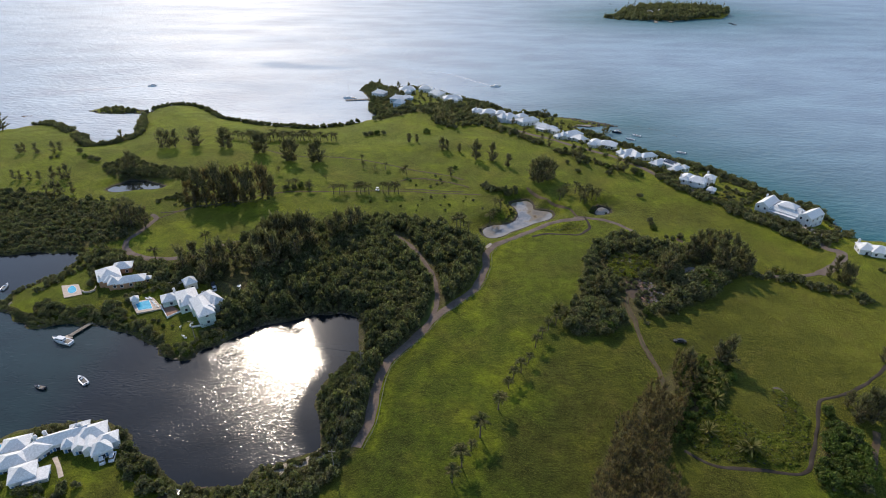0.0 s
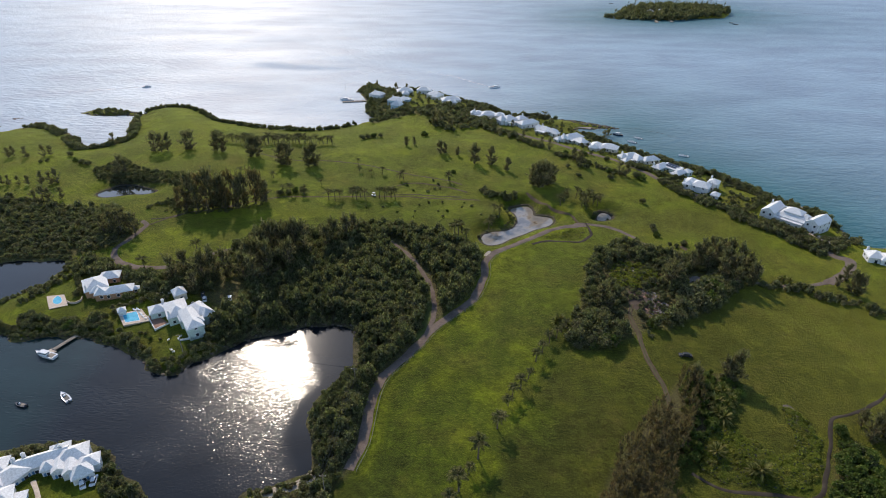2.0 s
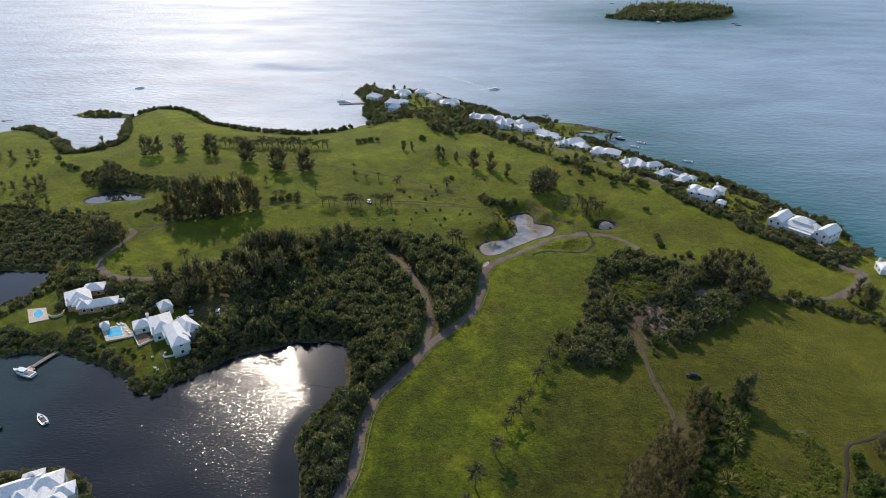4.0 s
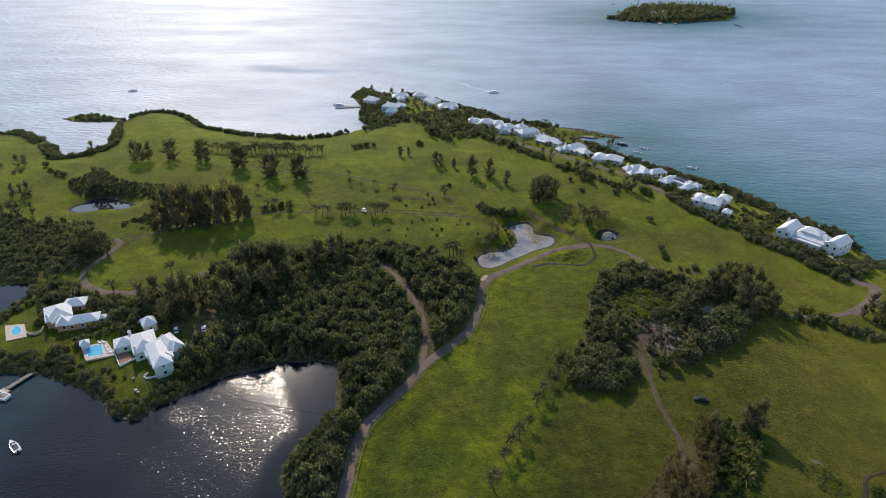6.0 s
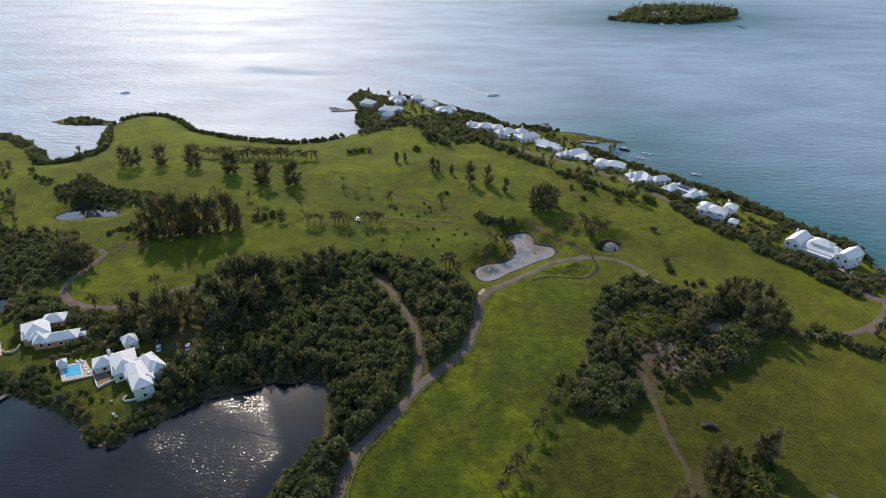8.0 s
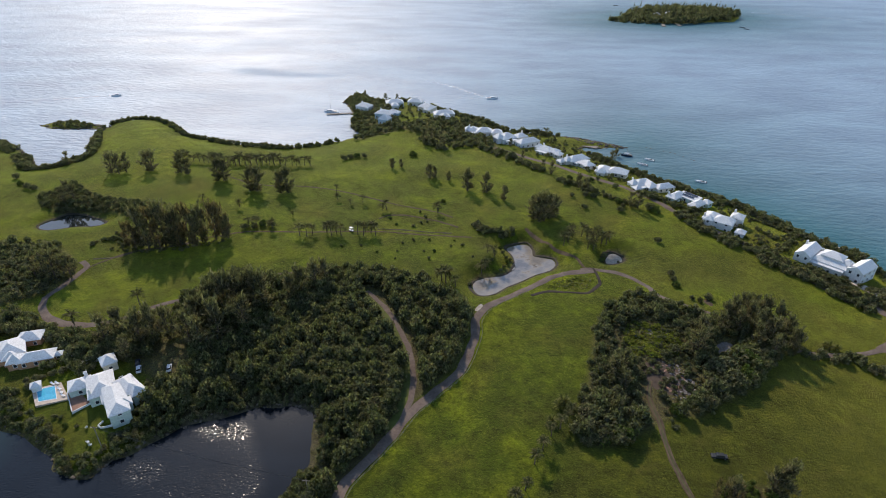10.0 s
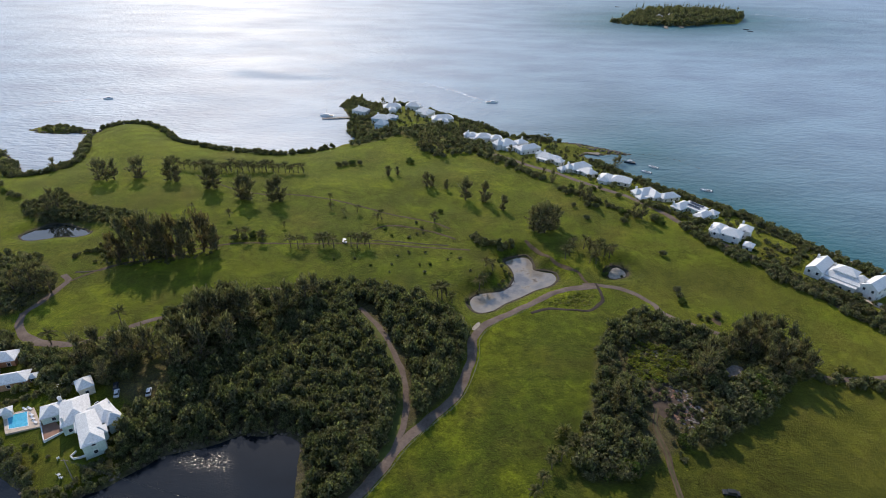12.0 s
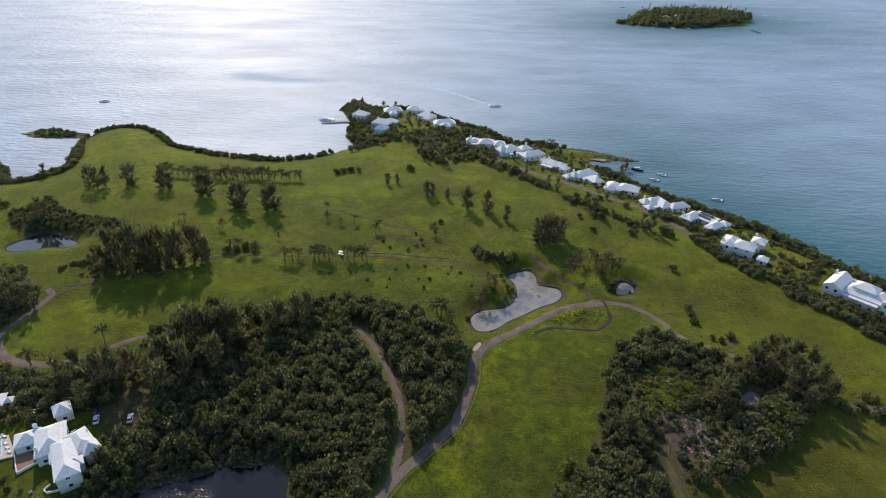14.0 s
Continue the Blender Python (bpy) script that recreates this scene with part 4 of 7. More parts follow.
def house(origin, blocks, wall_mat, label, glass=GLASS, chimneys=1, shutters=None, dress=True):
    ox, oy = origin
    zs = [height_at(ox + b[0], oy + b[1]) for b in blocks]
    z0 = min(zs) - 0.25
    base = tagged(new("house"), label, "house")
    base.empty_display_size = 0.5
    base.location = (ox, oy, z0)
    blocks = [(*b[:4], b[4] * 0.87, *b[5:]) for b in blocks]
    for i, (dx, dy, L, w, h, a, kind) in enumerate(blocks):
        m = pose(dx, dy, 0, 0, 0, a)
        bm = box(bmesh.new(), 0, 0, -1.6, L, w, h + 1.6)
        rise = {"hip": 0.25 * min(L, w) + 0.5, "peak": 0.48 * min(L, w), "gable": 0.30 * w + 0.4}.get(kind, 0.4)
        if kind == "gable":
            for sx in (-1, 1):
                vs = [bm.verts.new((sx * L / 2, sy * w / 2, h)) for sy in (-1, 1)] + [bm.verts.new((sx * L / 2, 0, h + rise * 0.93))]
                back = [bm.verts.new((sx * (L / 2 - 0.3), v.co.y, v.co.z)) for v in vs]
                bm.faces.new(vs)
                bm.faces.new(back[::-1])
                for j in range(3):
                    bm.faces.new((vs[j], vs[(j + 1) % 3], back[(j + 1) % 3], back[j]))
        part("wall", bm, wall_mat, base).matrix_basis = m
        part("roof", roof_mesh(L, w, h, rise, kind), WHITE, base, "stepped white lime-washed roof").matrix_basis = m
        KEEP_OUT.append((ox + dx, oy + dy, 0.5 * min(L, w) + 2.2))
        if L > 1.4 * w:
            for e in (-1, 1):
                KEEP_OUT.append((ox + dx + e * L * 0.3 * math.cos(radians(a)), oy + dy + e * L * 0.3 * math.sin(radians(a)), 0.5 * w + 2.0))
        if not dress:
            continue
        c, s = math.cos(radians(a)), math.sin(radians(a))
        storeys = [1.0] if h < 4.5 else [0.9, 3.9]
        for face in range(4):
            span, off = (L, w / 2) if face % 2 == 0 else (w, L / 2)
            count = max(1, int(span / 3.2))
            for j in range(count):
                u = (j + 0.5) / count * span - span / 2
                lx, ly, turn = [(u, -off, 0), (off, u, 90), (u, off, 180), (-off, u, 270)][face]
                if inside_blocks(dx + c * lx - s * ly, dy + s * lx + c * ly, blocks, i):
                    continue
                for zf in storeys:
                    door = face == 0 and j == count // 2 and zf == storeys[0] and i == 0
                    hh, ww = (2.05, 1.1) if door else (1.35, 1.0)
                    zb = 0.0 if door else zf
                    wm = m @ pose(lx, ly, zb, 0, 0, turn)
                    bm = bmesh.new()
                    for bx, bz, lw, lh in ((0, 0, ww + 0.24, 0.12), (0, hh, ww + 0.24, 0.12)):
                        box(bm, bx, -0.03, bz, lw, 0.16, lh)
                    for bx in (-ww / 2 - 0.06, ww / 2 + 0.06):
                        box(bm, bx, -0.03, 0.12, 0.12, 0.16, hh - 0.12)
                    fr = part("door" if door else "window", bm, WHITE, base)
                    fr.matrix_basis = wm
                    pane = part("pane", box(bmesh.new(), 0, 0.0, 0.1, ww, 0.06, hh - 0.1), glass, fr, "dark glass")
                    if shutters and not door:
                        for bx in (-ww / 2 - 0.42, ww / 2 + 0.42):
                            part("shutter", box(bmesh.new(), bx, -0.04, 0.05, 0.55, 0.07, hh), shutters, fr, "blue wooden shutter")
    for k in range(chimneys):
        dx, dy, L, w, h, a, kind = blocks[k % len(blocks)]
        bm = box(bmesh.new(), 0, 0, 0, 1.3, 0.9, h + 2.0, taper=0.72)
        box(bm, 0, 0, h + 2.0, 1.1, 0.8, 0.25)
        box(bm, 0, 0, h + 2.25, 0.6, 0.45, 0.3)
        part("chimney", bm, WHITE, base, "tapered white chimney").matrix_basis = pose(dx, dy, 0, 0, 0, a) @ pose(L * 0.36 * (1 if k % 2 else -1), w * 0.42, 0)
    return base


def around(*blocks):
    """Blocks given at their true places, told from the first one."""
    ox, oy = blocks[0][:2]
    return (ox, oy), [(b[0] - ox, b[1] - oy, *b[2:]) for b in blocks]


WATERSIDE = around((-112.2, 162.8, 11.6, 7.6, 4.4, 124, "hip"),
    (-119.9, 163.4, 6.2, 5.6, 3.4, 32, "hip"),
    (-103.1, 155.6, 14.6, 5.7, 5.6, 127, "hip"),
    (-102.8, 162.2, 9.0, 5.4, 5.2, 142, "hip"),
    (-98.9, 160.2, 4.2, 4.0, 4.9, 52, "peak"),
    (-99.9, 154.9, 3.4, 3.2, 5.0, 37, "peak"),
    (-106.6, 157.6, 4.0, 5.0, 4.4, 37, "hip"))
house(*WATERSIDE, GREENWALL, "large white-roofed waterside house with a long diagonal wing", chimneys=2)
COTTAGE = around((-116.2, 174.3, 5.2, 4.4, 4.0, 131, "peak"))
house(*COTTAGE, CREAM, "small pyramid-roofed cottage beside the waterside house", chimneys=0)
PAVILION = around((-134.4, 162.8, 2.6, 2.6, 2.9, 33, "peak"))
house(*PAVILION, WHITE, "tiny white pool pavilion with a pointed roof", chimneys=0, dress=False)
LAWN_HOUSE = around((-154.0, 179.0, 10.6, 8.6, 3.8, 126, "hip"),
    (-151.4, 186.0, 7.6, 5.8, 3.6, 18, "hip"),
    (-142.4, 175.9, 10.8, 5.4, 3.3, 21, "hip"),
    (-148.6, 173.6, 4.4, 4.6, 3.4, 28, "peak"),
    (-151.2, 175.4, 4.8, 4.6, 3.4, 28, "hip"),
    (-136.4, 178.2, 2.2, 2.4, 2.6, 21, "hip"))
house(*LAWN_HOUSE, OCHRE, "ochre-walled house with white roofs above a lawn")
VILLA = around((-119.0, 90.9, 13.0, 5.4, 3.8, 28, "gable"),
    (-124.4, 85.4, 6.8, 6.0, 4.0, 66, "hip"),
    (-111.6, 93.0, 8.0, 6.0, 4.0, 28, "hip"),
    (-116.2, 88.8, 3.4, 3.2, 3.8, 118, "peak"),
    (-112.9, 88.8, 4.6, 3.8, 3.8, 118, "gable"),
    (-109.6, 88.6, 4.8, 3.8, 3.8, 118, "gable"),
    (-105.9, 87.6, 5.2, 4.6, 3.6, 40, "peak"),
    (-105.8, 91.0, 5.4, 4.4, 3.6, 28, "hip"),
    (-116.4, 94.6, 5.0, 4.4, 3.6, 28, "peak"),
    (-128.0, 82.0, 8.0, 5.6, 3.8, 22, "hip"),
    (-122.4, 77.6, 6.4, 6.0, 4.2, 30, "hip"),
    (-118.4, 77.4, 5.6, 4.4, 3.4, 24, "flat"),
    (-131.6, 87.8, 7.0, 5.4, 3.6, 22, "hip"))
house(*VILLA, WHITE, "sprawling white villa with many hipped wings by the inlet", chimneys=3, shutters=BLUE_SHUTTER)
def with_porch(home):
    """A small pointed end pavilion and a flat porch beside the first block."""
    (dx, dy, L, w, h, a, kind), rest = home[1][0], home[1][1:]
    c, q = math.cos(radians(a)), math.sin(radians(a))
    end = (dx - c * L * 0.5, dy - q * L * 0.5, w * 0.62, w * 0.62, h + 0.5, a, "peak")
    porch = (dx + q * (w / 2 + 1.2), dy - c * (w / 2 + 1.2), L * 0.7, 2.6, h * 0.82, a, "flat")
    return home[0], [home[1][0], *rest, end, porch]


GARDENS = (55.2, 388.7), [(0, 0, 10, 7.2, 3.3, -38.9, "hip"),
    (5.1, -3.3, 5.7, 6.3, 3.3, -38.9, "hip"),
    (7.1, -8, 4.5, 5, 3.2, -38.9, "hip")]
house(*with_porch(GARDENS), CREAM, "white-roofed shore house with a small pavilion wing")
SHORE_B = (72.9, 374), [(0, 0, 14.6, 7.7, 3.3, 29.9, "hip"),
    (4.6, -8.2, 9.2, 6.8, 3.2, -60.1, "hip"),
    (-8.9, -3.6, 7.3, 4.5, 3, 29.9, "hip")]
house(*with_porch(SHORE_B), CREAM, "low white shore house among hedges")
SHORE_C = (86.4, 357.5), [(0, 0, 9.9, 7.7, 3.3, 63.6, "hip"),
    (8.1, -2.4, 11.2, 7.7, 3.3, -26.4, "hip")]
house(*with_porch(SHORE_C), CREAM, "white-roofed bungalow above the boat cove")
SHORE_D = (104.9, 339.6), [(0, 0, 11.5, 7.7, 3.3, 20.7, "hip"),
    (3.5, -2.4, 10.4, 6.8, 3.3, -69.3, "hip"),
    (11.1, -4.5, 10.9, 5.9, 3.2, 20.7, "hip"),
    (-4.4, -7.3, 4.2, 4.5, 3, 20.7, "hip")]
house(*with_porch(SHORE_D), CREAM, "white shore house with a detached wing")
SHORE_E = (119.3, 322.3), [(0, 0, 11, 5.9, 3.3, 38.2, "hip"),
    (6.3, -1.1, 11.3, 7.2, 3.4, -51.8, "flat"),
    (7.8, -10, 9.7, 5, 3.2, 38.2, "hip"),
    (13.7, -7.4, 4.4, 4.5, 3.2, -51.8, "hip")]
solar_home = house(*SHORE_E, GREENWALL, "white shore house with dark solar panels on its roof")
SHORE_F = (127.4, 293), [(0, 0, 9.1, 6.3, 5.6, 55.3, "hip"),
    (4.3, -4.3, 9.6, 7.7, 5.6, -34.7, "hip"),
    (13.2, 0.6, 5.7, 6.3, 5.4, -34.7, "hip"),
    (10, -12.3, 4.2, 4.5, 3.2, -34.7, "hip")]
house(*with_porch(SHORE_F), WHITE, "two-storey white shore house with big chimneys", chimneys=3)
SHORE_G = around((168.2, 256.6, 15.0, 9.6, 4.6, -46, "hip"),
    (160.4, 262.6, 13.5, 6.6, 6.4, 43, "gable"),
    (176.4, 248.6, 12.5, 6.6, 6.4, 35, "gable"),
    (168.6, 257.0, 8.4, 6.0, 7.4, -46, "hip"),
    (164.2, 253.4, 13.5, 3.6, 3.8, -46, "flat"),
    (172.4, 252.4, 5.0, 5.0, 5.6, -46, "peak"))
house(*SHORE_G, WHITE, "long white shore mansion with two gabled wings", chimneys=3)
SHORE_H = (187.1, 218.9), [(0, 0, 6.3, 7, 3.4, -13.9, "hip"),
    (4.7, -2.5, 7.3, 7, 3.4, -13.9, "hip")]
house(*SHORE_H, WHITE, "white-roofed house at the water's edge")
CAPE_J = (8.1, 422.6), [(0, 0, 6.7, 7, 4.3, 5.2, "hip"),
    (7.5, -2.2, 10.9, 8, 4.3, 5.2, "hip"),
    (16.2, -4, 7.5, 6.5, 4.2, 5.2, "hip")]
house(*with_porch(CAPE_J), WHITE, "white house with three roofs among trees")
CAPE_K = (30.6, 407.5), [(0, 0, 11.4, 9.9, 4.6, 30.1, "hip"),
    (9.5, 2.3, 8.2, 6.3, 4.6, 30.1, "hip"),
    (13.7, -7.1, 15.2, 6.8, 4.3, 30.1, "hip")]
house(*with_porch(CAPE_K), WHITE, "large white-roofed house with a broad hip roof", chimneys=2)
CAPE_M = (-78.7, 483.3), [(0, 0, 11.5, 8, 4.3, -23.3, "hip")]
house(*CAPE_M, WHITE, "small white house by the jetty")
CAPE_N = (-55, 488.4), [(0, 0, 13.4, 8, 4.4, 16.1, "hip"),
    (1, -8.1, 5.4, 6, 4.2, 16.1, "hip")]
house(*CAPE_N, WHITE, "white house on the crest of the cape")
CAPE_O = (-58.8, 457.3), [(0, 0, 13.1, 8.1, 4.6, -18.2, "hip"),
    (1.8, -14, 7.6, 7.4, 4.8, -18.2, "peak"),
    (6.4, 4.1, 9.3, 5.4, 4.2, -18.2, "hip")]
house(*CAPE_O, BLUEWALL, "pale blue house with a tall pyramid roof")
CAPE_Q = (-39.1, 496.9), [(0, 0, 11.5, 8, 4.4, -4.8, "hip")]
house(*CAPE_Q, WHITE, "white house near the tip of the cape")
CAPE_R = (-28, 476.2), [(0, 0, 12.6, 8, 4.4, -31.1, "hip"),
    (0.9, -5.5, 5.8, 6, 4.2, -31.1, "hip")]
house(*CAPE_R, CREAM, "white-roofed house over the seaward shore")
CAPE_S = (-14, 458.7), [(0, 0, 15.2, 8.1, 4.4, 13.5, "hip"),
    (0.9, -6.8, 7, 6.3, 4.2, 13.5, "hip")]
house(*CAPE_S, CREAM, "broad white-roofed house on the seaward slope")
for spot in [(288.6, 993), (307.9, 1000.2), (316.7, 988.2)]:
    island_home = (303.6, 985.8), [(0, 0, 7.2, 8, 4, 8.3, "hip")]
    house(spot, island_home[1], WHITE, "small white house among the island trees", chimneys=0, dress=False)

# solar panels on the shore house
ex, ey = SHORE_E[0]
bx, by, bl, bw, bh, ba, bk = SHORE_E[1][1]
for k in (-1.6, 1.6):
    bm = box(bmesh.new(), 0, 0, 0, bl * 0.7, 1.5, 0.12)
    p = part("solar_panel", bm, SOLAR, solar_home, "dark solar panel")
    p.matrix_basis = pose(bx, by, bh + 0.42, 0, 0, ba) @ pose(0, k, 0, 6, 0, 0)


# ---- terraces and pools ----
def garden_wall(line, label, h=1.3, mat=CREAM):
    base = tagged(new("garden_wall"), label, "wall")
    base.location = (*line[0], min(height_at(x, y) for x, y in line))
    for (ax, ay), (bx, by) in zip(line[:-1], line[1:]):
        wall = box(bmesh.new(), (ax + bx) / 2 - line[0][0], (ay + by) / 2 - line[0][1], -0.6, math.hypot(bx - ax, by - ay) + 0.2, 0.28, h + 0.6, math.degrees(math.atan2(by - ay, bx - ax)))
        part("wall_panel", wall, mat, base)


def slab(name, line, lift, thick, mat, label, category, kind=""):
    c = np.array(line, float)
    z = max(height_at(x, y) for x, y in c) + lift
    bm = bmesh.new()
    top = [bm.verts.new((x, y, z)) for x, y in c]
    low = [bm.verts.new((x, y, z - thick)) for x, y in c]
    bm.faces.new(top)
    bm.faces.new(low[::-1])
    n = len(c)
    for i in range(n):
        bm.faces.new((low[i], low[(i + 1) % n], top[(i + 1) % n], top[i]))
    return tagged(part(name, bm, mat), label, category, kind=kind), z


def pool(deck, water, deck_label, pool_label, smooth=False):
    ob, z = slab("terrace", deck, 0.15, 1.2, PAVING, deck_label, "terrace")
    w = rounded(water, 4) if smooth else np.array(water)
    c = w.mean(0)
    thing = tagged(new("swimming_pool"), pool_label, "pool")
    thing.location = (c[0], c[1], z)
    bm = bmesh.new()
    n = len(w)
    outer = [bm.verts.new((*(p - c) * 1.08, 0.06)) for p in w]
    inner = [bm.verts.new((*(p - c), 0.06)) for p in w]
    foot = [bm.verts.new((*(p - c) * 1.08, -0.05)) for p in w]
    for i in range(n):
        j = (i + 1) % n
        bm.faces.new((outer[i], outer[j], inner[j], inner[i]))
        bm.faces.new((foot[i], foot[j], outer[j], outer[i]))
    part("coping", bm, WHITE, thing, "pale stone coping")
    bm = bmesh.new()
    bm.faces.new([bm.verts.new((*(p - c), 0.03)) for p in w])
    part("pool_water", bm, POOL, thing, "clear turquoise water")
    KEEP_OUT.append((c[0], c[1], 7.5))


pool([(-136.1, 162.5), (-128.8, 166.5), (-121.4, 159.2), (-130.3, 155.5)], [(-134.5, 162.5), (-129.8, 164.6), (-125.7, 159.1), (-130.5, 157.5)], "stone terrace round a swimming pool", "rectangular turquoise swimming pool")
pool([(-172.3, 173.4), (-165.8, 175), (-159.6, 167.6), (-165.6, 164.6)], [(-168, 171.3), (-167.7, 173.6), (-165.3, 172.2), (-163.6, 169.7), (-164.3, 168.1), (-166.4, 168.8)], "pale stone terrace with a round pool", "rounded blue swimming pool", True)
pool([(-141.6, 89.6), (-137.3, 90.2), (-134.8, 87.9), (-138.7, 86.5)], [(-140.3, 89), (-137.5, 89.5), (-135.8, 88.1), (-138.5, 87.2)], "narrow terrace beside the villa pool", "small villa swimming pool")
slab("terrace", [(-123.3, 161.6), (-118.6, 161.2), (-113.5, 157.7), (-116.9, 153.6)], 0.25, 1.4, BRICKPAVE, "terracotta terrace beside the house", "terrace")
slab("terrace", [(169.1, 244.0), (174.2, 241.8), (183.9, 236.1), (175.3, 233.1)], 0.2, 1.2, PAVING, "stone terrace by the mansion", "terrace")
slab("drive_apron", [(116.1, 304.4), (123, 312.2), (124.5, 309.2), (118.4, 302.5)], 0.12, 0.6, PAVING, "pale stone drive apron", "drive")


garden_wall([(-122.5, 170.9), (-126.1, 174.7), (-121.2, 177.8), (-118.4, 176.2)], "pale courtyard wall behind the waterside house", 1.8)
garden_wall([(-101.6, 149.2), (-103.0, 148.4), (-104.6, 147.8), (-105.9, 148.6), (-105.4, 150.4)], "low curved terrace wall below the long wing", 0.8, WHITE)
garden_wall([(-161, 169.6), (-159.2, 168.6), (-157.2, 168.7), (-155.8, 170.4), (-156.6, 172.8)], "curved pale wall round a garden bed", 0.9, PAVING)
garden_wall([(-123.5, 161.4), (-116.9, 153.4), (-113.4, 157.4)], "white wall edging the brick terrace", 0.9, WHITE)


def lounger():
    base = tagged(new("sun_lounger"), "white sun lounger on the pool terrace", "lounger", "pool loungers")
    part("seat", box(bmesh.new(), 0, 0, 0.28, 0.65, 1.3, 0.08), GELCOAT, base)
    b = part("backrest", box(bmesh.new(), 0, 0.3, 0, 0.65, 0.65, 0.07), GELCOAT, base)
    b.matrix_basis = pose(0, 0.62, 0.32, 35)
    for sx in (-0.27, 0.27):
        for sy in (-0.55, 0.55):
            part("leg", box(bmesh.new(), sx, sy, 0, 0.05, 0.05, 0.3), DARK, base)
    return base


deck_z = max(height_at(x, y) for x, y in [(-136.1, 162.5), (-128.8, 166.5), (-121.4, 159.2), (-130.3, 155.5)]) + 0.15
first = None
for x, y in [(-127.2, 163.2), (-125.6, 161.7), (-124, 160.3), (-130.6, 165.3), (-129.4, 165.7)]:
    m = pose(x, y, deck_z, 0, 0, 70)
    if first is None:
        first = lounger()
        first.matrix_basis = m
    else:
        copy_thing(first, m)

# ---- woods, hedges, single trees ----
KEEP_OUT += [(-95.5, 175, 7.5), (-98, 181, 6.5), (-101.5, 187.6, 5.5), (-104.9, 194.6, 5)]
KEEP_OUT += [(x, y, 5.5) for x, y in [(-96.5, 175.4), (-97.6, 180.4), (-94.5, 184), (-106.5, 174.5), (-103, 81), (-109, 81), (-108.1, 145.3), (-112, 146.6), (-174.8, 166.1), (-176.1, 160.5), 
    (-156.3, 167.7), (-149.9, 166.9)]]
wood("mangrove_wood", WOOD_MAIN, 2.75, 0.85, 1.55, LEAF_WOOD, "dense dark mangrove and bay-grape wood", 1, sz=(1.1, 1.9))
wood("shore_wood", WOOD_SOUTH, 2.6, 0.8, 1.3, LEAF_WOOD, "dark bushy wood between pond and lane", 2, sz=(1.0, 1.6))
wood("scrub_wood", WOOD_WEST, 3.1, 0.7, 1.3, LEAF_WOOD, "low dark scrub wood by the bay", 3, sz=(0.7, 1.3), shapes=DOMES_FAR)
wood("pond_thicket", WOOD_POND, 2.7, 0.6, 1.1, LEAF_WOOD, "dark thicket behind the golf pond", 4, shapes=DOMES_SMALL)
wood("knoll_wood", WOOD_KNOLL, 3.3, 0.75, 1.5, LEAF_WOOD, "dense wood on the knoll round a clearing", 5, holes=(KNOLL_GAP, KNOLL_PALE), sz=(1.0, 1.6))
wood("browned_wood", BAND_EAST, 2.6, 0.45, 0.68, LEAF_BROWN, "band of browned feathery casuarinas", 6, shapes=PLUMES)
for k, (line, level) in enumerate(PONDS):
    c0 = line.mean(0)
    ring = [tuple(p) for p in (c0 + (line - c0) * 1.05)[::2]]
    road("pond_bank", ring + ring[:1], 1.1, BANK, "dark peaty bank round the pond", 0.16, 0.5, "bank")
wood("bright_grove", GROVE_EAST, 2.8, 0.5, 1.05, LEAF_GREEN, "grove of bright green bushes and palms", 7)
wood("bright_thicket", THICKET_EAST, 2.8, 0.9, 1.4, LEAF_GREEN, "bright green thicket beside the cart path", 8)
wood("low_shrubs", SHRUB_RING, 1.25, 0.5, 0.85, LEAF_SCRUB, "low green scrub round a mown mound", 9, shapes=MATS_LOW, category="shrubs", sz=(0.3, 0.6), sink=0.35, holes=(GREEN_OVAL,))
wood("waterside_wood", WOOD_HOMES, 2.5, 0.75, 1.25, LEAF_WOOD, "dark trees along the waterside gardens", 10)
wood("lane_wood", WOOD_LANE, 2.9, 0.8, 1.35, LEAF_WOOD, "garden trees round the waterside houses", 11, sz=(1.0, 1.6))
wood("cape_wood", WOOD_CAPE, 4.2, 0.7, 1.5, LEAF_WOOD, "dark trees between the cape houses", 12, shapes=DOMES_FAR)
wood("clearing_scrub", KNOLL_SCRUB, 2.0, 0.5, 1.0, LEAF_SCRUB, "low bright scrub in the knoll clearing", 13, shapes=MATS_LOW, category="shrubs", sz=(0.35, 0.8))
wood("clearing_growth", KNOLL_GAP, 2.7, 0.3, 0.8, LEAF_WOOD, "straggling dark bushes about the clearing", 19, shapes=DOMES_SMALL, category="shrubs", sz=(0.6, 1.0))
LOOP_MOUND = [(40.2, 232.4), (49.9, 238.6), (57.4, 241), (60.2, 236.9), (56.2, 231), (47.5, 229.5), (40.6, 229.6)]
wood("mound_scrub", LOOP_MOUND, 1.7, 0.3, 0.7, LEAF_SCRUB, "low bright scrub on the mound inside the path", 18, shapes=MATS_LOW, category="shrubs", sz=(0.15, 0.4), sink=0.2)
isl = ISLAND_LINE.mean(0) + (ISLAND_LINE - ISLAND_LINE.mean(0)) * 0.93
wood("island_wood", isl[::4], 8.0, 2.2, 3.3, LEAF_WOOD, "dark wooded crown of the offshore island", 14, sz=(1.0, 1.5), shapes=DOMES_FAR)
wood("island_pines", isl[::4], 13.0, 0.75, 1.15, LEAF_CAS, "tall casuarinas rising over the island wood", 15, shapes=PLUMES_FAR, sz=(1.2, 1.6))


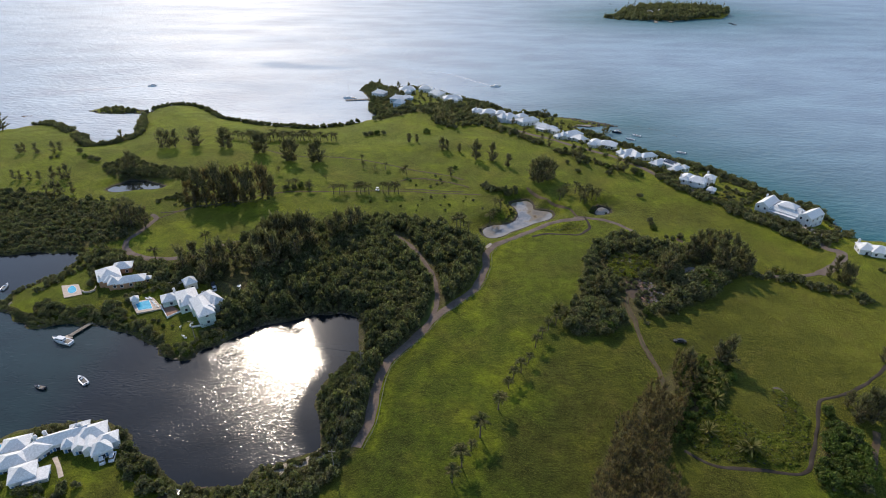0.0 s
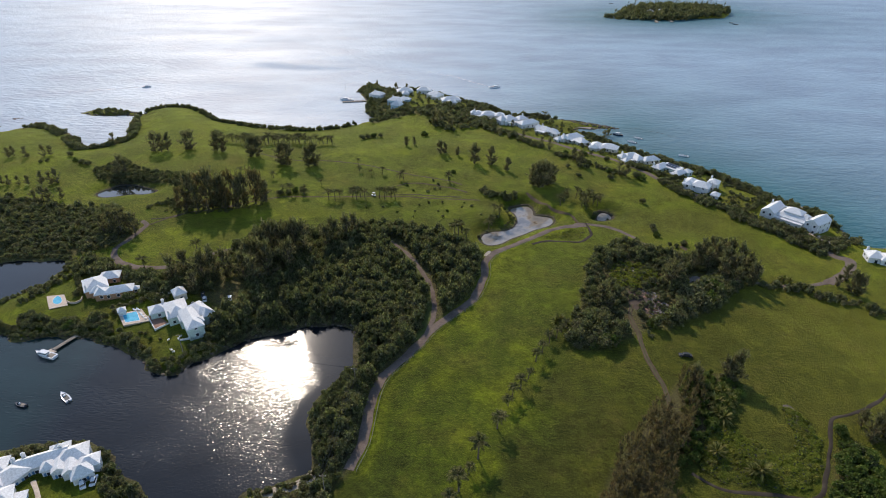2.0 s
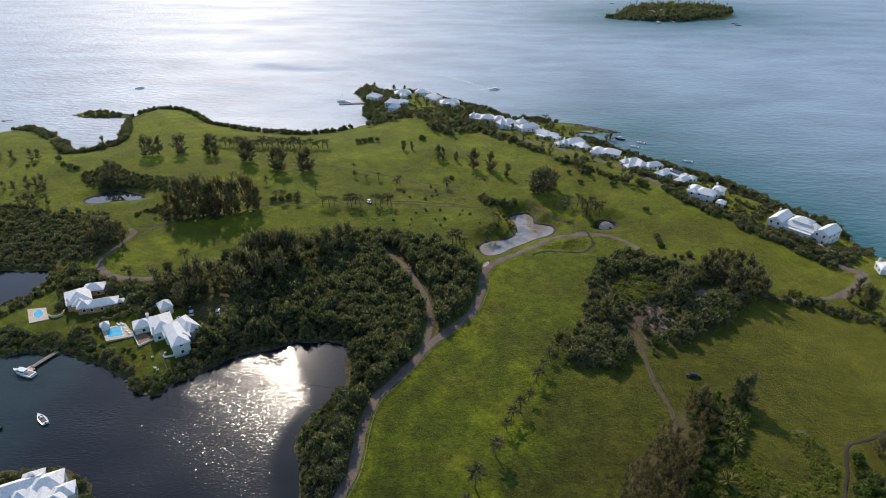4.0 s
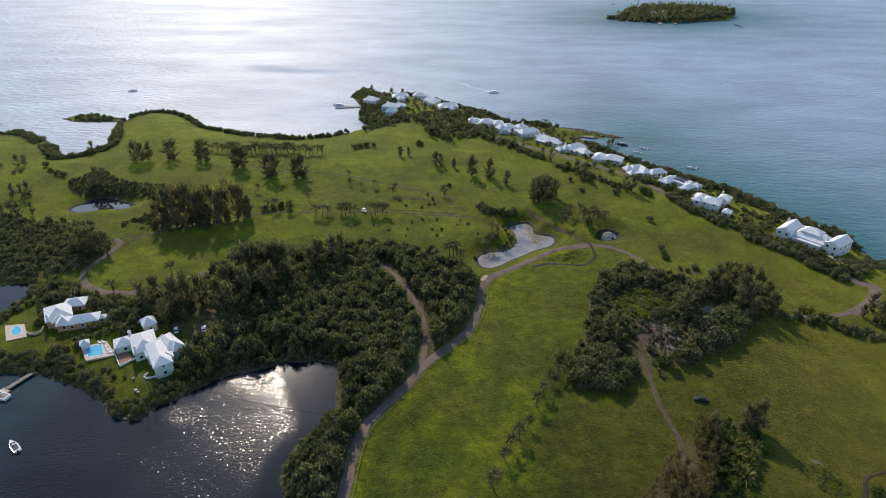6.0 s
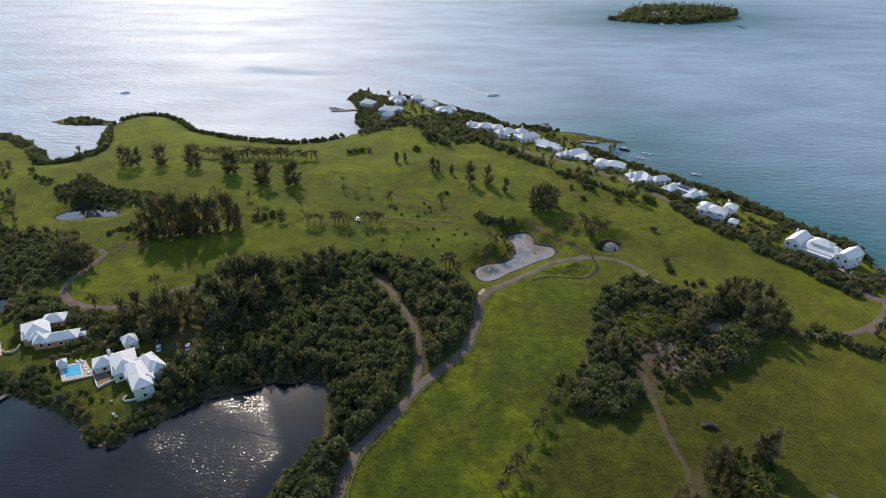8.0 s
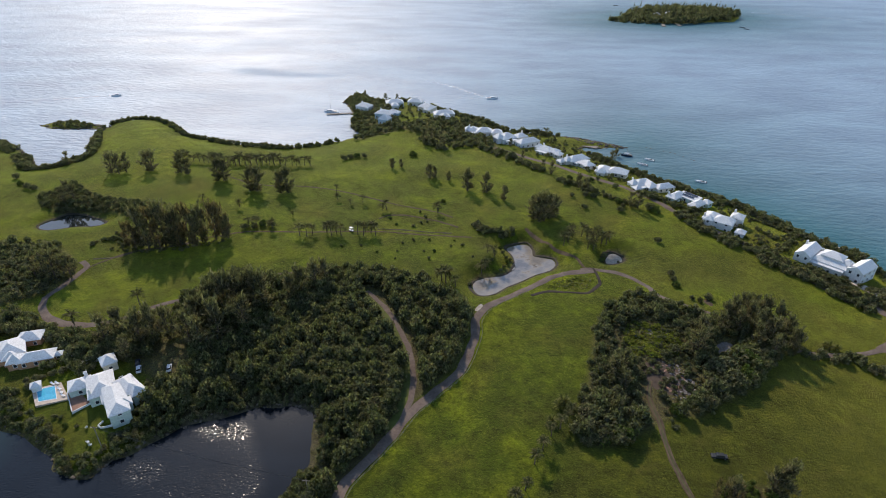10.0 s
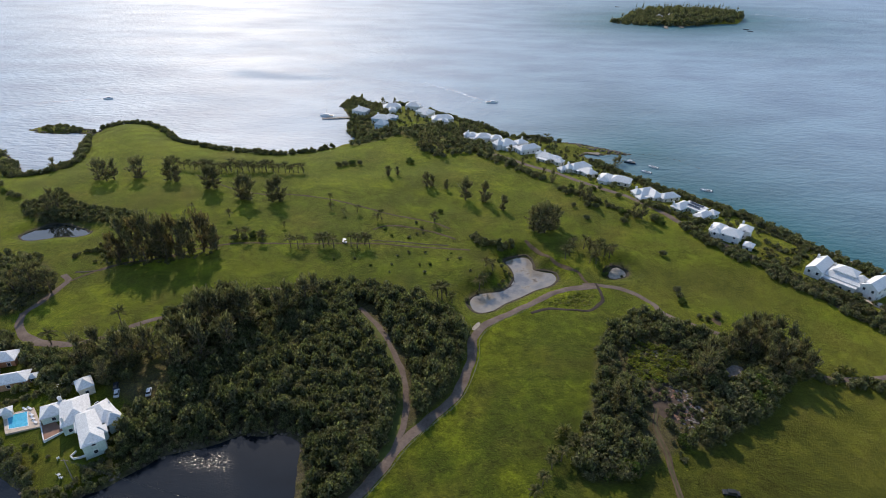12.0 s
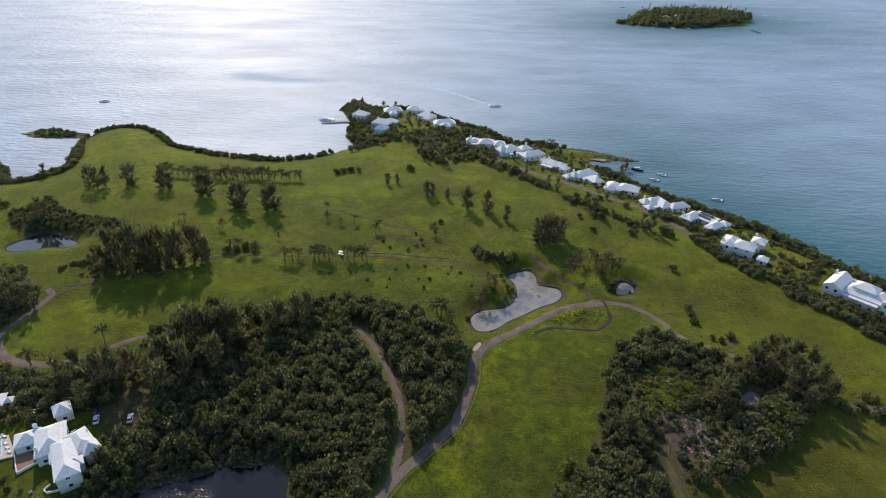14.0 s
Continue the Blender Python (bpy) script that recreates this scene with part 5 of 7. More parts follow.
def inset(pts, d):
    p = np.array(pts, float)
    e = 1.0
    for _ in range(2):
        gx = land_depth(p[:, 0] + e, p[:, 1]) - land_depth(p[:, 0] - e, p[:, 1])
        gy = land_depth(p[:, 0], p[:, 1] + e) - land_depth(p[:, 0], p[:, 1] - e)
        n = np.column_stack([gx, gy])
        n /= np.maximum(np.hypot(gx, gy)[:, None], 1e-6)
        p = p + n * (d / 2)
    return [tuple(q) for q in p]


hedge("shore_hedge", inset(COAST_BAY[:10], 4), 2.0, 4.5, 0.75, 1.15, LEAF_WOOD, "dark windblown scrub along the bay shore", 21, shapes=DOMES_FAR)
hedge("cove_scrub", inset(COAST_BAY[9:], 5), 2.0, 8, 0.8, 1.3, LEAF_WOOD, "dark scrub round the small cove", 22, shapes=DOMES_FAR, category="scrub")
hedge("cape_scrub", inset(COAST[19:], 4), 2.0, 7, 0.5, 1.4, LEAF_WOOD, "dark trees along the cape shore", 23, shapes=DOMES_FAR, category="scrub")
hedge("east_scrub", inset(COAST[:13], 3.5), 1.6, 7, 0.4, 1.35, LEAF_WOOD, "dark scrub along the seaward gardens", 24, shapes=DOMES_FAR, category="scrub")
hedge("bank_scrub", inset(INLET[:24], 1.6), 1.7, 2.4, 0.4, 0.75, LEAF_WOOD, "low dark scrub overhanging the inlet banks", 40)
hedge("bank_scrub", inset(INLET[24:-4], 1.5), 1.7, 2.4, 0.4, 0.75, LEAF_WOOD, "low dark scrub along the near inlet shore", 48)
hedge("islet_scrub", [tuple(p) for p in ISLET_LINE.mean(0) + (ISLET_LINE[::3] - ISLET_LINE.mean(0)) * 0.55], 2.0, 4, 0.6, 0.9, LEAF_WOOD, "low scrub on the rocky islet", 25, shapes=DOMES_FAR)
MANSION_LAWN = [(155.4, 310.1), (164, 305.6), (171, 291), (157.7, 273.8), (151.1, 276.2), (147.7, 286.6)]
EAST_GARDENS = [(33.2, 439.4), (58.2, 434.4), (86.1, 400.9), (104.5, 362.7), (131, 344.8), (154.7, 318.2), (171.5, 286.6), 
    (185.9, 260), (168.1, 232.5), (153.8, 249.5), (139, 278.7), (117.8, 302.5), (92.6, 326.8), (64.4, 358.2), 
    (41.5, 383.6)]
wood("garden_shrubs", EAST_GARDENS, 5.6, 0.4, 1.0, LEAF_WOOD, "mixed dark garden shrubs round the shore houses", 16, holes=(MANSION_LAWN,), category="shrubs", shapes=DOMES_FAR)
CAPE_GARDENS = [(-91.1, 516.1), (-60.2, 507.7), (-29.1, 479.3), (3.3, 460.4), (25, 446.5), (15.8, 420.1), (-9, 425.5), 
    (-34.4, 432.2), (-52.7, 443.5), (-73.2, 463.4)]
wood("garden_shrubs", CAPE_GARDENS, 6.0, 0.4, 1.1, LEAF_WOOD, "dark shrubs and trees between the cape houses", 17, category="shrubs", shapes=DOMES_FAR)
ROAD_HEDGE = [(56.7, 339.6), (67.3, 332.2), (77.1, 322.3), (86.5, 313.6), (93.2, 308.1)]
hedge("garden_hedge", ROAD_HEDGE, 1.6, 3, 0.6, 0.85, LEAF_WOOD, "clipped dark hedge along the shore road", 26)
HEDGE_F = [(114.6, 301.9), (117.3, 291.1), (121.5, 281.7), (126.9, 272.7), (134, 265.8), (139, 263)]
hedge("garden_hedge", HEDGE_F, 1.8, 6, 0.7, 1.1, LEAF_WOOD, "dark hedge and shrubs below the shore houses", 27)
HEDGE_G = [(139, 263), (143.7, 253.3), (150.1, 247), (156.5, 238.8), (161.8, 229.9), (167.4, 224.8), (182.4, 235.8)]
hedge("garden_hedge", HEDGE_G, 1.8, 9, 0.7, 1.2, LEAF_WOOD, "deep belt of palms and shrubs below the mansion", 28)
HEDGE_GG = [(156.3, 308.3), (162.9, 300.4), (169.5, 291.4), (156, 270.9), (146.6, 266.3), (143.8, 275)]
hedge("garden_hedge", HEDGE_GG, 2.2, 3, 0.5, 0.95, LEAF_WOOD, "hedges dividing the mansion lawn", 29)
HEDGE_H = [(130, 316.3), (122.1, 304.6), (116.5, 308.4), (111.7, 319.1), (104.8, 323.3), (97.7, 334.5)]
hedge("garden_hedge", HEDGE_H, 2.0, 5, 0.7, 1.1, LEAF_WOOD, "shrubs between the shore houses", 30)
HEDGE_TALL = [(120, 304.3), (128.4, 310), (136.8, 316.5), (145.9, 321.9), (152.1, 320.9), (155.9, 315.7)]
hedge("garden_hedge", HEDGE_TALL, 1.3, 3, 0.75, 1.15, LEAF_WOOD, "tall dark hedge between two shore gardens", 60)
HEDGE_CLIPPED = [(125.5, 294.2), (129.2, 289.6), (134.2, 284.5), (139.3, 277.6)]
hedge("garden_hedge", HEDGE_CLIPPED, 1.0, 1.6, 0.4, 0.5, LEAF_GREEN, "clipped green hedge before the two-storey house", 61, clear=0.55)
HEDGE_SEAWARD = [(151.9, 301.8), (157.8, 297.9), (162.4, 292.8), (166.1, 287.8)]
hedge("garden_hedge", HEDGE_SEAWARD, 1.1, 1.6, 0.4, 0.55, LEAF_WOOD, "narrow dark hedge above the shore lawn", 62)
ROAD_TREES = [(121.5, 290.8), (123.4, 283.5), (127, 277.6), (132.2, 273)]
hedge("road_trees", ROAD_TREES, 2.4, 5, 1.0, 1.5, LEAF_WOOD, "dark rounded trees below the shore road", 63, category="shrubs")
HEDGE_TERRACE = [(154, 255.5), (156.5, 248.5), (160.2, 243.2), (165.2, 238.8)]
hedge("terrace_shrubs", HEDGE_TERRACE, 2.0, 6, 0.55, 1.25, LEAF_WOOD, "mixed shrubs before the mansion terrace", 64, category="shrubs")
LAWN_SHRUBS = [(150, 288), (151.9, 282.4), (155.5, 280.5), (163.9, 283.2)]
hedge("lawn_shrubs", LAWN_SHRUBS, 2.6, 3, 0.5, 0.95, LEAF_WOOD, "rounded shrubs dotted over the shore lawn", 65, category="shrubs")
HEDGE_J = [(-26.2, 404.9), (-11.7, 389.3), (7.6, 397.1), (22.6, 381.7), (36.6, 367.4), (49.6, 352.5)]
hedge("garden_hedge", HEDGE_J, 2.4, 7, 0.8, 1.4, LEAF_WOOD, "dark belt of trees behind the cape houses", 31)
HEDGE_E = [(127, 191.3), (133.7, 190.1), (143.3, 188), (148, 183.1), (156.3, 181.4), (162.3, 175.7)]
hedge("garden_hedge", HEDGE_E, 2.0, 5, 0.7, 1.3, LEAF_WOOD, "dark bushes along the eastern path", 32)
HEDGE_POND = [(8.8, 281.3), (13.1, 276.2), (20.2, 273.8), (26.2, 275.6)]
hedge("pond_hedge", HEDGE_POND, 1.6, 4, 0.8, 1.2, LEAF_WOOD, "dark hedge at the head of the pale pond", 33)
HEDGE_HOME = [(-139.4, 171), (-134.5, 173.9), (-128.3, 175.4), (-123.5, 170.3), (-122, 183.4), (-111.9, 177.2), 
    (-105.1, 175.4), (-99.3, 169.4), (-96.8, 159.8)]
hedge("garden_hedge", HEDGE_HOME, 1.8, 4, 0.7, 1.05, LEAF_WOOD, "clipped garden hedge round the waterside house", 34)
HEDGE_BETWEEN = [(-152.1, 154.9), (-147.9, 155.6), (-144.3, 157.2), (-140.4, 159.8), (-139, 165), (-136.4, 168.4), (-133, 170.6), (-129.2, 172.6), (-126.8, 174.6)]
hedge("garden_hedge", HEDGE_BETWEEN, 1.5, 3.4, 0.55, 0.95, LEAF_WOOD, "tall dark hedge dividing the two waterside gardens", 51)
HEDGE_LAWN = [(-179.6, 166.6), (-178.4, 175.7), (-174.6, 185.7), (-169.3, 190.1), (-159.1, 175.2), (-161.5, 173)]
hedge("garden_hedge", HEDGE_LAWN, 2.0, 3, 0.6, 1.0, LEAF_WOOD, "dark garden shrubs above the small bay", 35)
HEDGE_VILLA = [(-108.4, 95.9), (-102.5, 91.6), (-97.5, 87.6), (-92.6, 82.5), (-87.9, 78.7), (-81.8, 75.6), (-76.4, 73.8)]
hedge("villa_shrubs", HEDGE_VILLA, 1.8, 6, 0.75, 1.2, LEAF_WOOD, "green shrubs along the villa shore", 36)
HEDGE_VILLA_B = [(-126.2, 75.6), (-116, 72.4), (-109.2, 71.6), (-106.5, 74.7), (-110.8, 77)]
hedge("villa_shrubs", HEDGE_VILLA_B, 2.0, 4, 0.5, 0.9, LEAF_WOOD, "dark shrubs in the villa garden", 37)
HEDGE_VILLA_C = [(-138.9, 90), (-135.5, 92.7), (-131.9, 94.9), (-128.1, 94.6)]
hedge("villa_shrubs", HEDGE_VILLA_C, 1.8, 4, 0.6, 0.9, LEAF_WOOD, "low shrubs behind the villa", 38)
WEST_EDGE = [(-168.9, 254.5), (-162.2, 260.8), (-153.5, 255.8), (-162.4, 266.9)]
hedge("rough_scrub", WEST_EDGE, 2.2, 3, 0.4, 0.8, LEAF_WOOD, "low scrub by the west path", 39)


STAND_BRUSH = [(-156, 251), (-148, 250.5), (-140, 252), (-131, 253.5), (-122, 257), (-112, 262.5)]
hedge("stand_brush", STAND_BRUSH, 2.4, 5, 0.3, 0.6, LEAF_WOOD, "dark brush under the tall casuarina stand", 50, shapes=DOMES_FAR)


def casuarina(seed, leaf=LEAF_CAS, tall=10.0, plumes=36, tufts=34):
    crown, limbs = plume_crown(seed, plumes, tufts, tall)
    base = new("casuarina_tree")
    bm = bmesh.new()
    r = random.Random(seed)
    tube(bm, [(0, 0, -0.4), (r.uniform(-.1, .1), 0.1, tall * 0.3), (0, r.uniform(-.2, .2), tall * 0.62), (0.1, 0, tall * 0.93)], [0.24, 0.18, 0.11, 0.03])
    for a, b in limbs[3::3]:
        tube(bm, [tuple(a), tuple(a + (b - a) * 0.55 + [0, 0, -0.15]), tuple(b)], [0.09, 0.06, 0.02], 5)
    part("trunk", bm, BARK, base)
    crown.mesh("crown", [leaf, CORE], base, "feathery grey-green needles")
    return base


def bush(seed, leaf=LEAF_WOOD):
    base = new("bush")
    bm = bmesh.new()
    for k in range(3):
        a = k * 2.1 + seed
        tube(bm, [(0, 0, -0.3), (0.3 * math.cos(a), 0.3 * math.sin(a), 0.7), (0.7 * math.cos(a), 0.7 * math.sin(a), 1.5)], [0.13, 0.09, 0.04], 6)
    part("stem", bm, BARK, base)
    dome_crown(seed + 60, 9, 80, 0.36).mesh("crown", [leaf, CORE], base)
    return base


def palm(seed, tall=6.0, leaf=LEAF_PALM, reach=2.5):
    r = np.random.default_rng(seed)
    base = new("palm_tree")
    lean = r.uniform(-0.5, 0.5, 2)
    bm = bmesh.new()
    path = [(lean[0] * u * u, lean[1] * u * u, tall * u - 0.3 * (u == 0)) for u in (0, 0.2, 0.45, 0.7, 0.9, 1.0)]
    tube(bm, path, [0.24, 0.17, 0.15, 0.14, 0.15, 0.19], 8)
    part("trunk", bm, BARK, base, "slender ringed trunk")
    h = Heap()
    top = np.array(path[-1])
    for i in range(22):
        a = i * 2.399 + r.uniform(-0.2, 0.2)
        el = r.uniform(-0.25, 1.25)
        d = np.array([math.cos(a), math.sin(a), 0.0])
        u = np.linspace(0.06, 1, 11)[:, None]
        line = top + d * (u * reach * math.cos(el * 0.75)) + np.array([0, 0, 1.0]) * (u * reach * math.sin(el) - 0.42 * reach * u ** 2.4)
        side = np.cross(d, [0, 0, 1.0])
        for s in (-1, 1):
            w = 0.50 * np.sin(np.pi * (0.12 + 0.85 * u)) * r.uniform(0.8, 1.1)
            p0, p1 = line[:-1], line[1:] * 0.92 + line[:-1] * 0.08
            tip = line[:-1] + side * s * w[:-1] + d * w[:-1] * 0.55 - np.array([0, 0, 0.42]) * w[:-1]
            tip2 = tip + d * 0.10
            n = len(p0)
            v = np.stack([p0, p1, tip2, tip], 1).reshape(-1, 3)
            h.add(v, q=np.arange(4 * n).reshape(-1, 4))
    h.mesh("crown", [leaf], base, "drooping feathered fronds")
    return base


def yucca(seed):
    r = np.random.default_rng(seed)
    base = new("yucca_plant")
    part("stem", tube(bmesh.new(), [(0, 0, -0.3), (0.05, 0, 0.4), (0, 0.05, 0.8)], [0.2, 0.16, 0.14], 7), BARK, base)
    h = Heap()
    n = 70
    a, el = r.uniform(0, 6.28, n), r.uniform(-0.2, 1.4, n)
    d = np.column_stack([np.cos(a) * np.cos(el), np.sin(a) * np.cos(el), np.sin(el)])
    s = unit(np.cross(d, np.tile([0, 0, 1.0], (n, 1))))
    L = r.uniform(1.1, 1.7, (n, 1))
    o = np.array([0, 0, 0.8])
    v = np.stack([o + d * 0.1 - s * 0.05, o + d * 0.1 + s * 0.05, o + d * L * 0.6 + s * 0.09, o + d * L - [0, 0, 0.2], o + d * L * 0.6 - s * 0.09], 1)
    q1 = np.arange(n)[:, None] * 5 + np.array([[0, 1, 2, 4]])
    t1 = np.arange(n)[:, None] * 5 + np.array([[4, 2, 3]])
    h.add(v.reshape(-1, 3), q=q1)
    h.t.append(t1)
    h.tm.append(np.zeros(n, int))
    h.mesh("leaves", [LEAF_YUCCA], base, "pale spiky leaf rosette")
    return base


def stand(models, spots, full, label, category, group, seed, wide=1.0, vary=0.12):
    r = random.Random(seed)
    for i, (x, y, tall) in enumerate(spots):
        s = tall / full * r.uniform(1 - vary, 1 + vary)
        z = float(surface(np.array([x]), np.array([y]))[0])
        src = models[i % len(models)]
        ob = src.copy()
        scene.collection.objects.link(ob)
        for ch in src.children:
            o = ch.copy()
            scene.collection.objects.link(o)
            o.parent = ob
        ob.matrix_basis = pose(x, y, z, 0, 0, r.uniform(0, 360)) @ Matrix.Diagonal((s * wide, s * wide, s, 1))
        tagged(ob, label, category, group)


def drop(models):
    for m in models:
        for ch in list(m.children):
            bpy.data.objects.remove(ch)
        bpy.data.objects.remove(m)


cas = [casuarina(s) for s in (1, 2, 3, 4, 5)]
cas_brown = [casuarina(s, LEAF_BROWN, plumes=24, tufts=30) for s in (11, 12, 13)]
cas_light = [casuarina(s, plumes=26, tufts=24) for s in (6, 7, 8, 9)]
FAIRWAY_CAS = [(-291.5, 320, 6), (-289.7, 322.3, 5), (-280.6, 321.2, 6), (-271.1, 323.9, 6), (-268.3, 326.7, 6), 
    (-267.6, 281, 4.5), (-264.2, 281.5, 4.5), (-259.2, 282.1, 4.5), (-253.7, 282.6, 5), (-246.1, 283.5, 6), 
    (-241.6, 284.7, 7), (-238.5, 286.4, 6.5), (-344, 375.7, 13), (-341.1, 366.5, 12), (-242.1, 354.1, 7), 
    (-205.4, 338.9, 11), (-200.7, 337.9, 11), (-197.4, 340.2, 10), (-186.1, 342.8, 9), (-182.4, 342.6, 10)]
MID_CAS = [(-163.9, 339.4, 9), (-158.6, 337.1, 9), (-136.9, 327.8, 10), (-133.9, 328, 10), (-115, 316.6, 10), 
    (-110.6, 316.3, 11), (-97.5, 315.5, 10), (-94.1, 316.4, 11), (5.1, 322.1, 9), (15.6, 321.3, 9), 
    (24.9, 311.5, 7), (38.5, 290.2, 10), (40.9, 287.6, 12), (43.6, 287.8, 12), (46.9, 290.9, 11), (49.9, 296.2, 8), 
    (-39.7, 349.5, 5), (-35, 351.9, 4), (-16.4, 336.9, 6), (-14, 337.3, 5), (-5.7, 334.8, 4)]
WEST_CAS = [(-151.5, 255.2, 10.3), (-146.9, 252.5, 11.5), (-145.9, 256.5, 14.9), (-141.7, 253.9, 12.6), (-140.4, 258.0, 16.1), (-136.1, 253.9, 9.2),
    (-135.4, 257.6, 16.1), (-130, 258.1, 14.9), (-127.3, 255.7, 10.3), (-125.1, 260.2, 16.1), (-120.6, 257.8, 11.5), (-119.5, 261.4, 13.8),
    (-113.8, 263.8, 16.1), (-111.6, 266.5, 12.6), (-108.6, 265.2, 9.2), (-131.6, 264.0, 13.8)]
WOOD_CAS = [(-92.6, 193.3, 14), (-90.3, 196.3, 14), (-94.2, 188.7, 13), (-88.5, 201.1, 14), (-86.1, 204.5, 15), 
    (-83.3, 206.7, 15), (-80.1, 208.1, 14), (-77.3, 209.9, 16), (-73.1, 208.5, 14), (-83.2, 189.2, 14), 
    (-76.1, 195.1, 14), (-87.8, 183.5, 12), (-61, 218.2, 11), (-55.9, 223.5, 11), (-53, 227.3, 10), 
    (-63.6, 213.8, 11), (-124.5, 186.5, 9), (-120.7, 190.3, 10), (-110.6, 185.5, 11), (-107.1, 187.5, 11), 
    (-103, 190.9, 11), (-111.8, 178.5, 8)]
FAR_WEST_CAS = [(-178.2, 227.8, 9), (-173.7, 227.8, 10), (-168.7, 226.7, 11), (-166, 229, 10), (-162.6, 228, 9), 
    (-173.5, 231.9, 10), (-170.7, 233.6, 9), (-229.9, 260.6, 8), (-227.7, 262.2, 8), (-233.7, 258.9, 7), 
    (-208.3, 301.6, 9), (-204, 298.9, 8), (-208.3, 296.8, 8), (-222.8, 264.9, 7)]
KNOLL_CAS = [(105.1, 208.2, 8), (110, 211, 9), (115.3, 213, 9), (117.3, 208, 10), (119.9, 204, 10), (121.5, 198.7, 9), (120.9, 192.4, 8), (111.2, 199.7, 10),
    (105.2, 200.9, 9), (114.6, 195.1, 9), (85.4, 186.8, 9), (88.6, 193.4, 9), (98.4, 200.2, 8), (112.7, 188.6, 7), (110.6, 205.3, 10), (101.5, 205, 8),
    (108, 193, 8), (57.4, 170.3, 7), (55.4, 176.3, 8), (59.5, 180.1, 6), (52.5, 159, 6)]
EAST_CAS = [(87.8, 132.5, 8), (91.6, 133.3, 9), (89.5, 131.4, 7), (76.7, 129.9, 8), (122, 108.9, 9), (125.3, 110.2, 10), 
    (126.6, 108, 10), (129.9, 109.3, 9), (122.5, 114.7, 5), (163.7, 199.1, 6), (160.9, 189.5, 7), 
    (162.1, 187.3, 7), (157.4, 194, 5), (147.5, 137.5, 6)]
SHORE_CAS = [(32.8, 395.5, 5), (39, 373.7, 5), (50.1, 356.3, 6), (54.6, 349.6, 6), (66.9, 328.5, 7), (70.4, 320.3, 8), 
    (69.3, 323.6, 7), (103.1, 396.4, 8), (99.4, 392.1, 7), (94.2, 305.1, 8), (90.8, 306.8, 7), (-20, 401.1, 9), 
    (-13.9, 396.5, 9), (-24.6, 398.4, 9), (-11.6, 387.7, 8), (-65, 506.7, 6), (-55.4, 508.6, 5), (-83, 511.9, 7)]
for spots, seed, what in ((FAIRWAY_CAS, 1, "feathery casuarina standing on the western fairway"), (MID_CAS, 2, "feathery casuarina casting a long shadow on turf"),
                          (WEST_CAS, 3, "tall brownish casuarina in a close stand"), (WOOD_CAS, 4, "tall dark casuarina rising over the wood"),
                          (FAR_WEST_CAS, 5, "dark casuarina by the west path"), (KNOLL_CAS, 6, "dark casuarina crowding the wooded knoll"),
                          (EAST_CAS, 7, "casuarina beside the eastern cart path"), (SHORE_CAS, 8, "casuarina near the shore houses")):
    stand(cas_light if seed in (1, 5, 8) else cas_brown[:2] + cas[:2] if seed == 3 else cas, spots, 8.2, what, "tree", "casuarinas", seed, {1: 1.35, 2: 1.25, 3: 1.0, 8: 1.2}.get(seed, 1.1))
drop(cas + cas_light + cas_brown)

bushes = [bush(1), bush(2), bush(3, LEAF_GREEN), bush(4)]
BUSHES = [(-72.5, 366, 3.4), (-69.2, 368.1, 3), (-64.7, 369.9, 3.4), (-60.1, 369.6, 3), (-103.4, 273.9, 3), 
    (-99.3, 275, 3.2), (-95.5, 277.4, 3.6), (-90.7, 276.2, 3), (-240.1, 314.1, 3), (-235.6, 312.3, 3.2), 
    (-246.3, 317.5, 3), (-254.9, 326.3, 3.5), (-252.4, 366.9, 3.6), (83.9, 300.5, 3.4), (102.3, 301, 4), 
    (100, 303.8, 4), (72.8, 315.7, 3), (68.4, 317.5, 3), (-29.6, 373.5, 3.4), (109, 396.7, 2.5), 
    (-263.5, 316.1, 2), (-266.4, 314, 2)]
BUSHES_B = [(59.9, 332.8, 3.2), (58.6, 338.6, 2.6), (64, 342.3, 3), (61.6, 316.3, 2.6), (65.9, 302.7, 2.4), 
    (88.4, 331.8, 3), (85.6, 310.2, 3.5), (86.6, 306, 2.5), (101.3, 306.7, 3.5), (102, 302.4, 3), (75.8, 340.5, 3), 
    (95.4, 270.9, 2.6), (93.4, 242, 3), (93, 238.1, 2.2), (92.6, 232.8, 2.4), (95.6, 222.4, 2), (98.1, 220.8, 2.2), 
    (102.3, 223.9, 2.6), (-7.6, 306.5, 2), (-9.9, 298, 1.6), (-19.1, 294.5, 1.4), (-16, 289.5, 1.3), 
    (-29.6, 281.5, 1.2), (-20.3, 268.1, 0.9), (-24.9, 264.3, 0.8), (-14.4, 257.6, 0.9), (-52.5, 258.4, 0.9)]
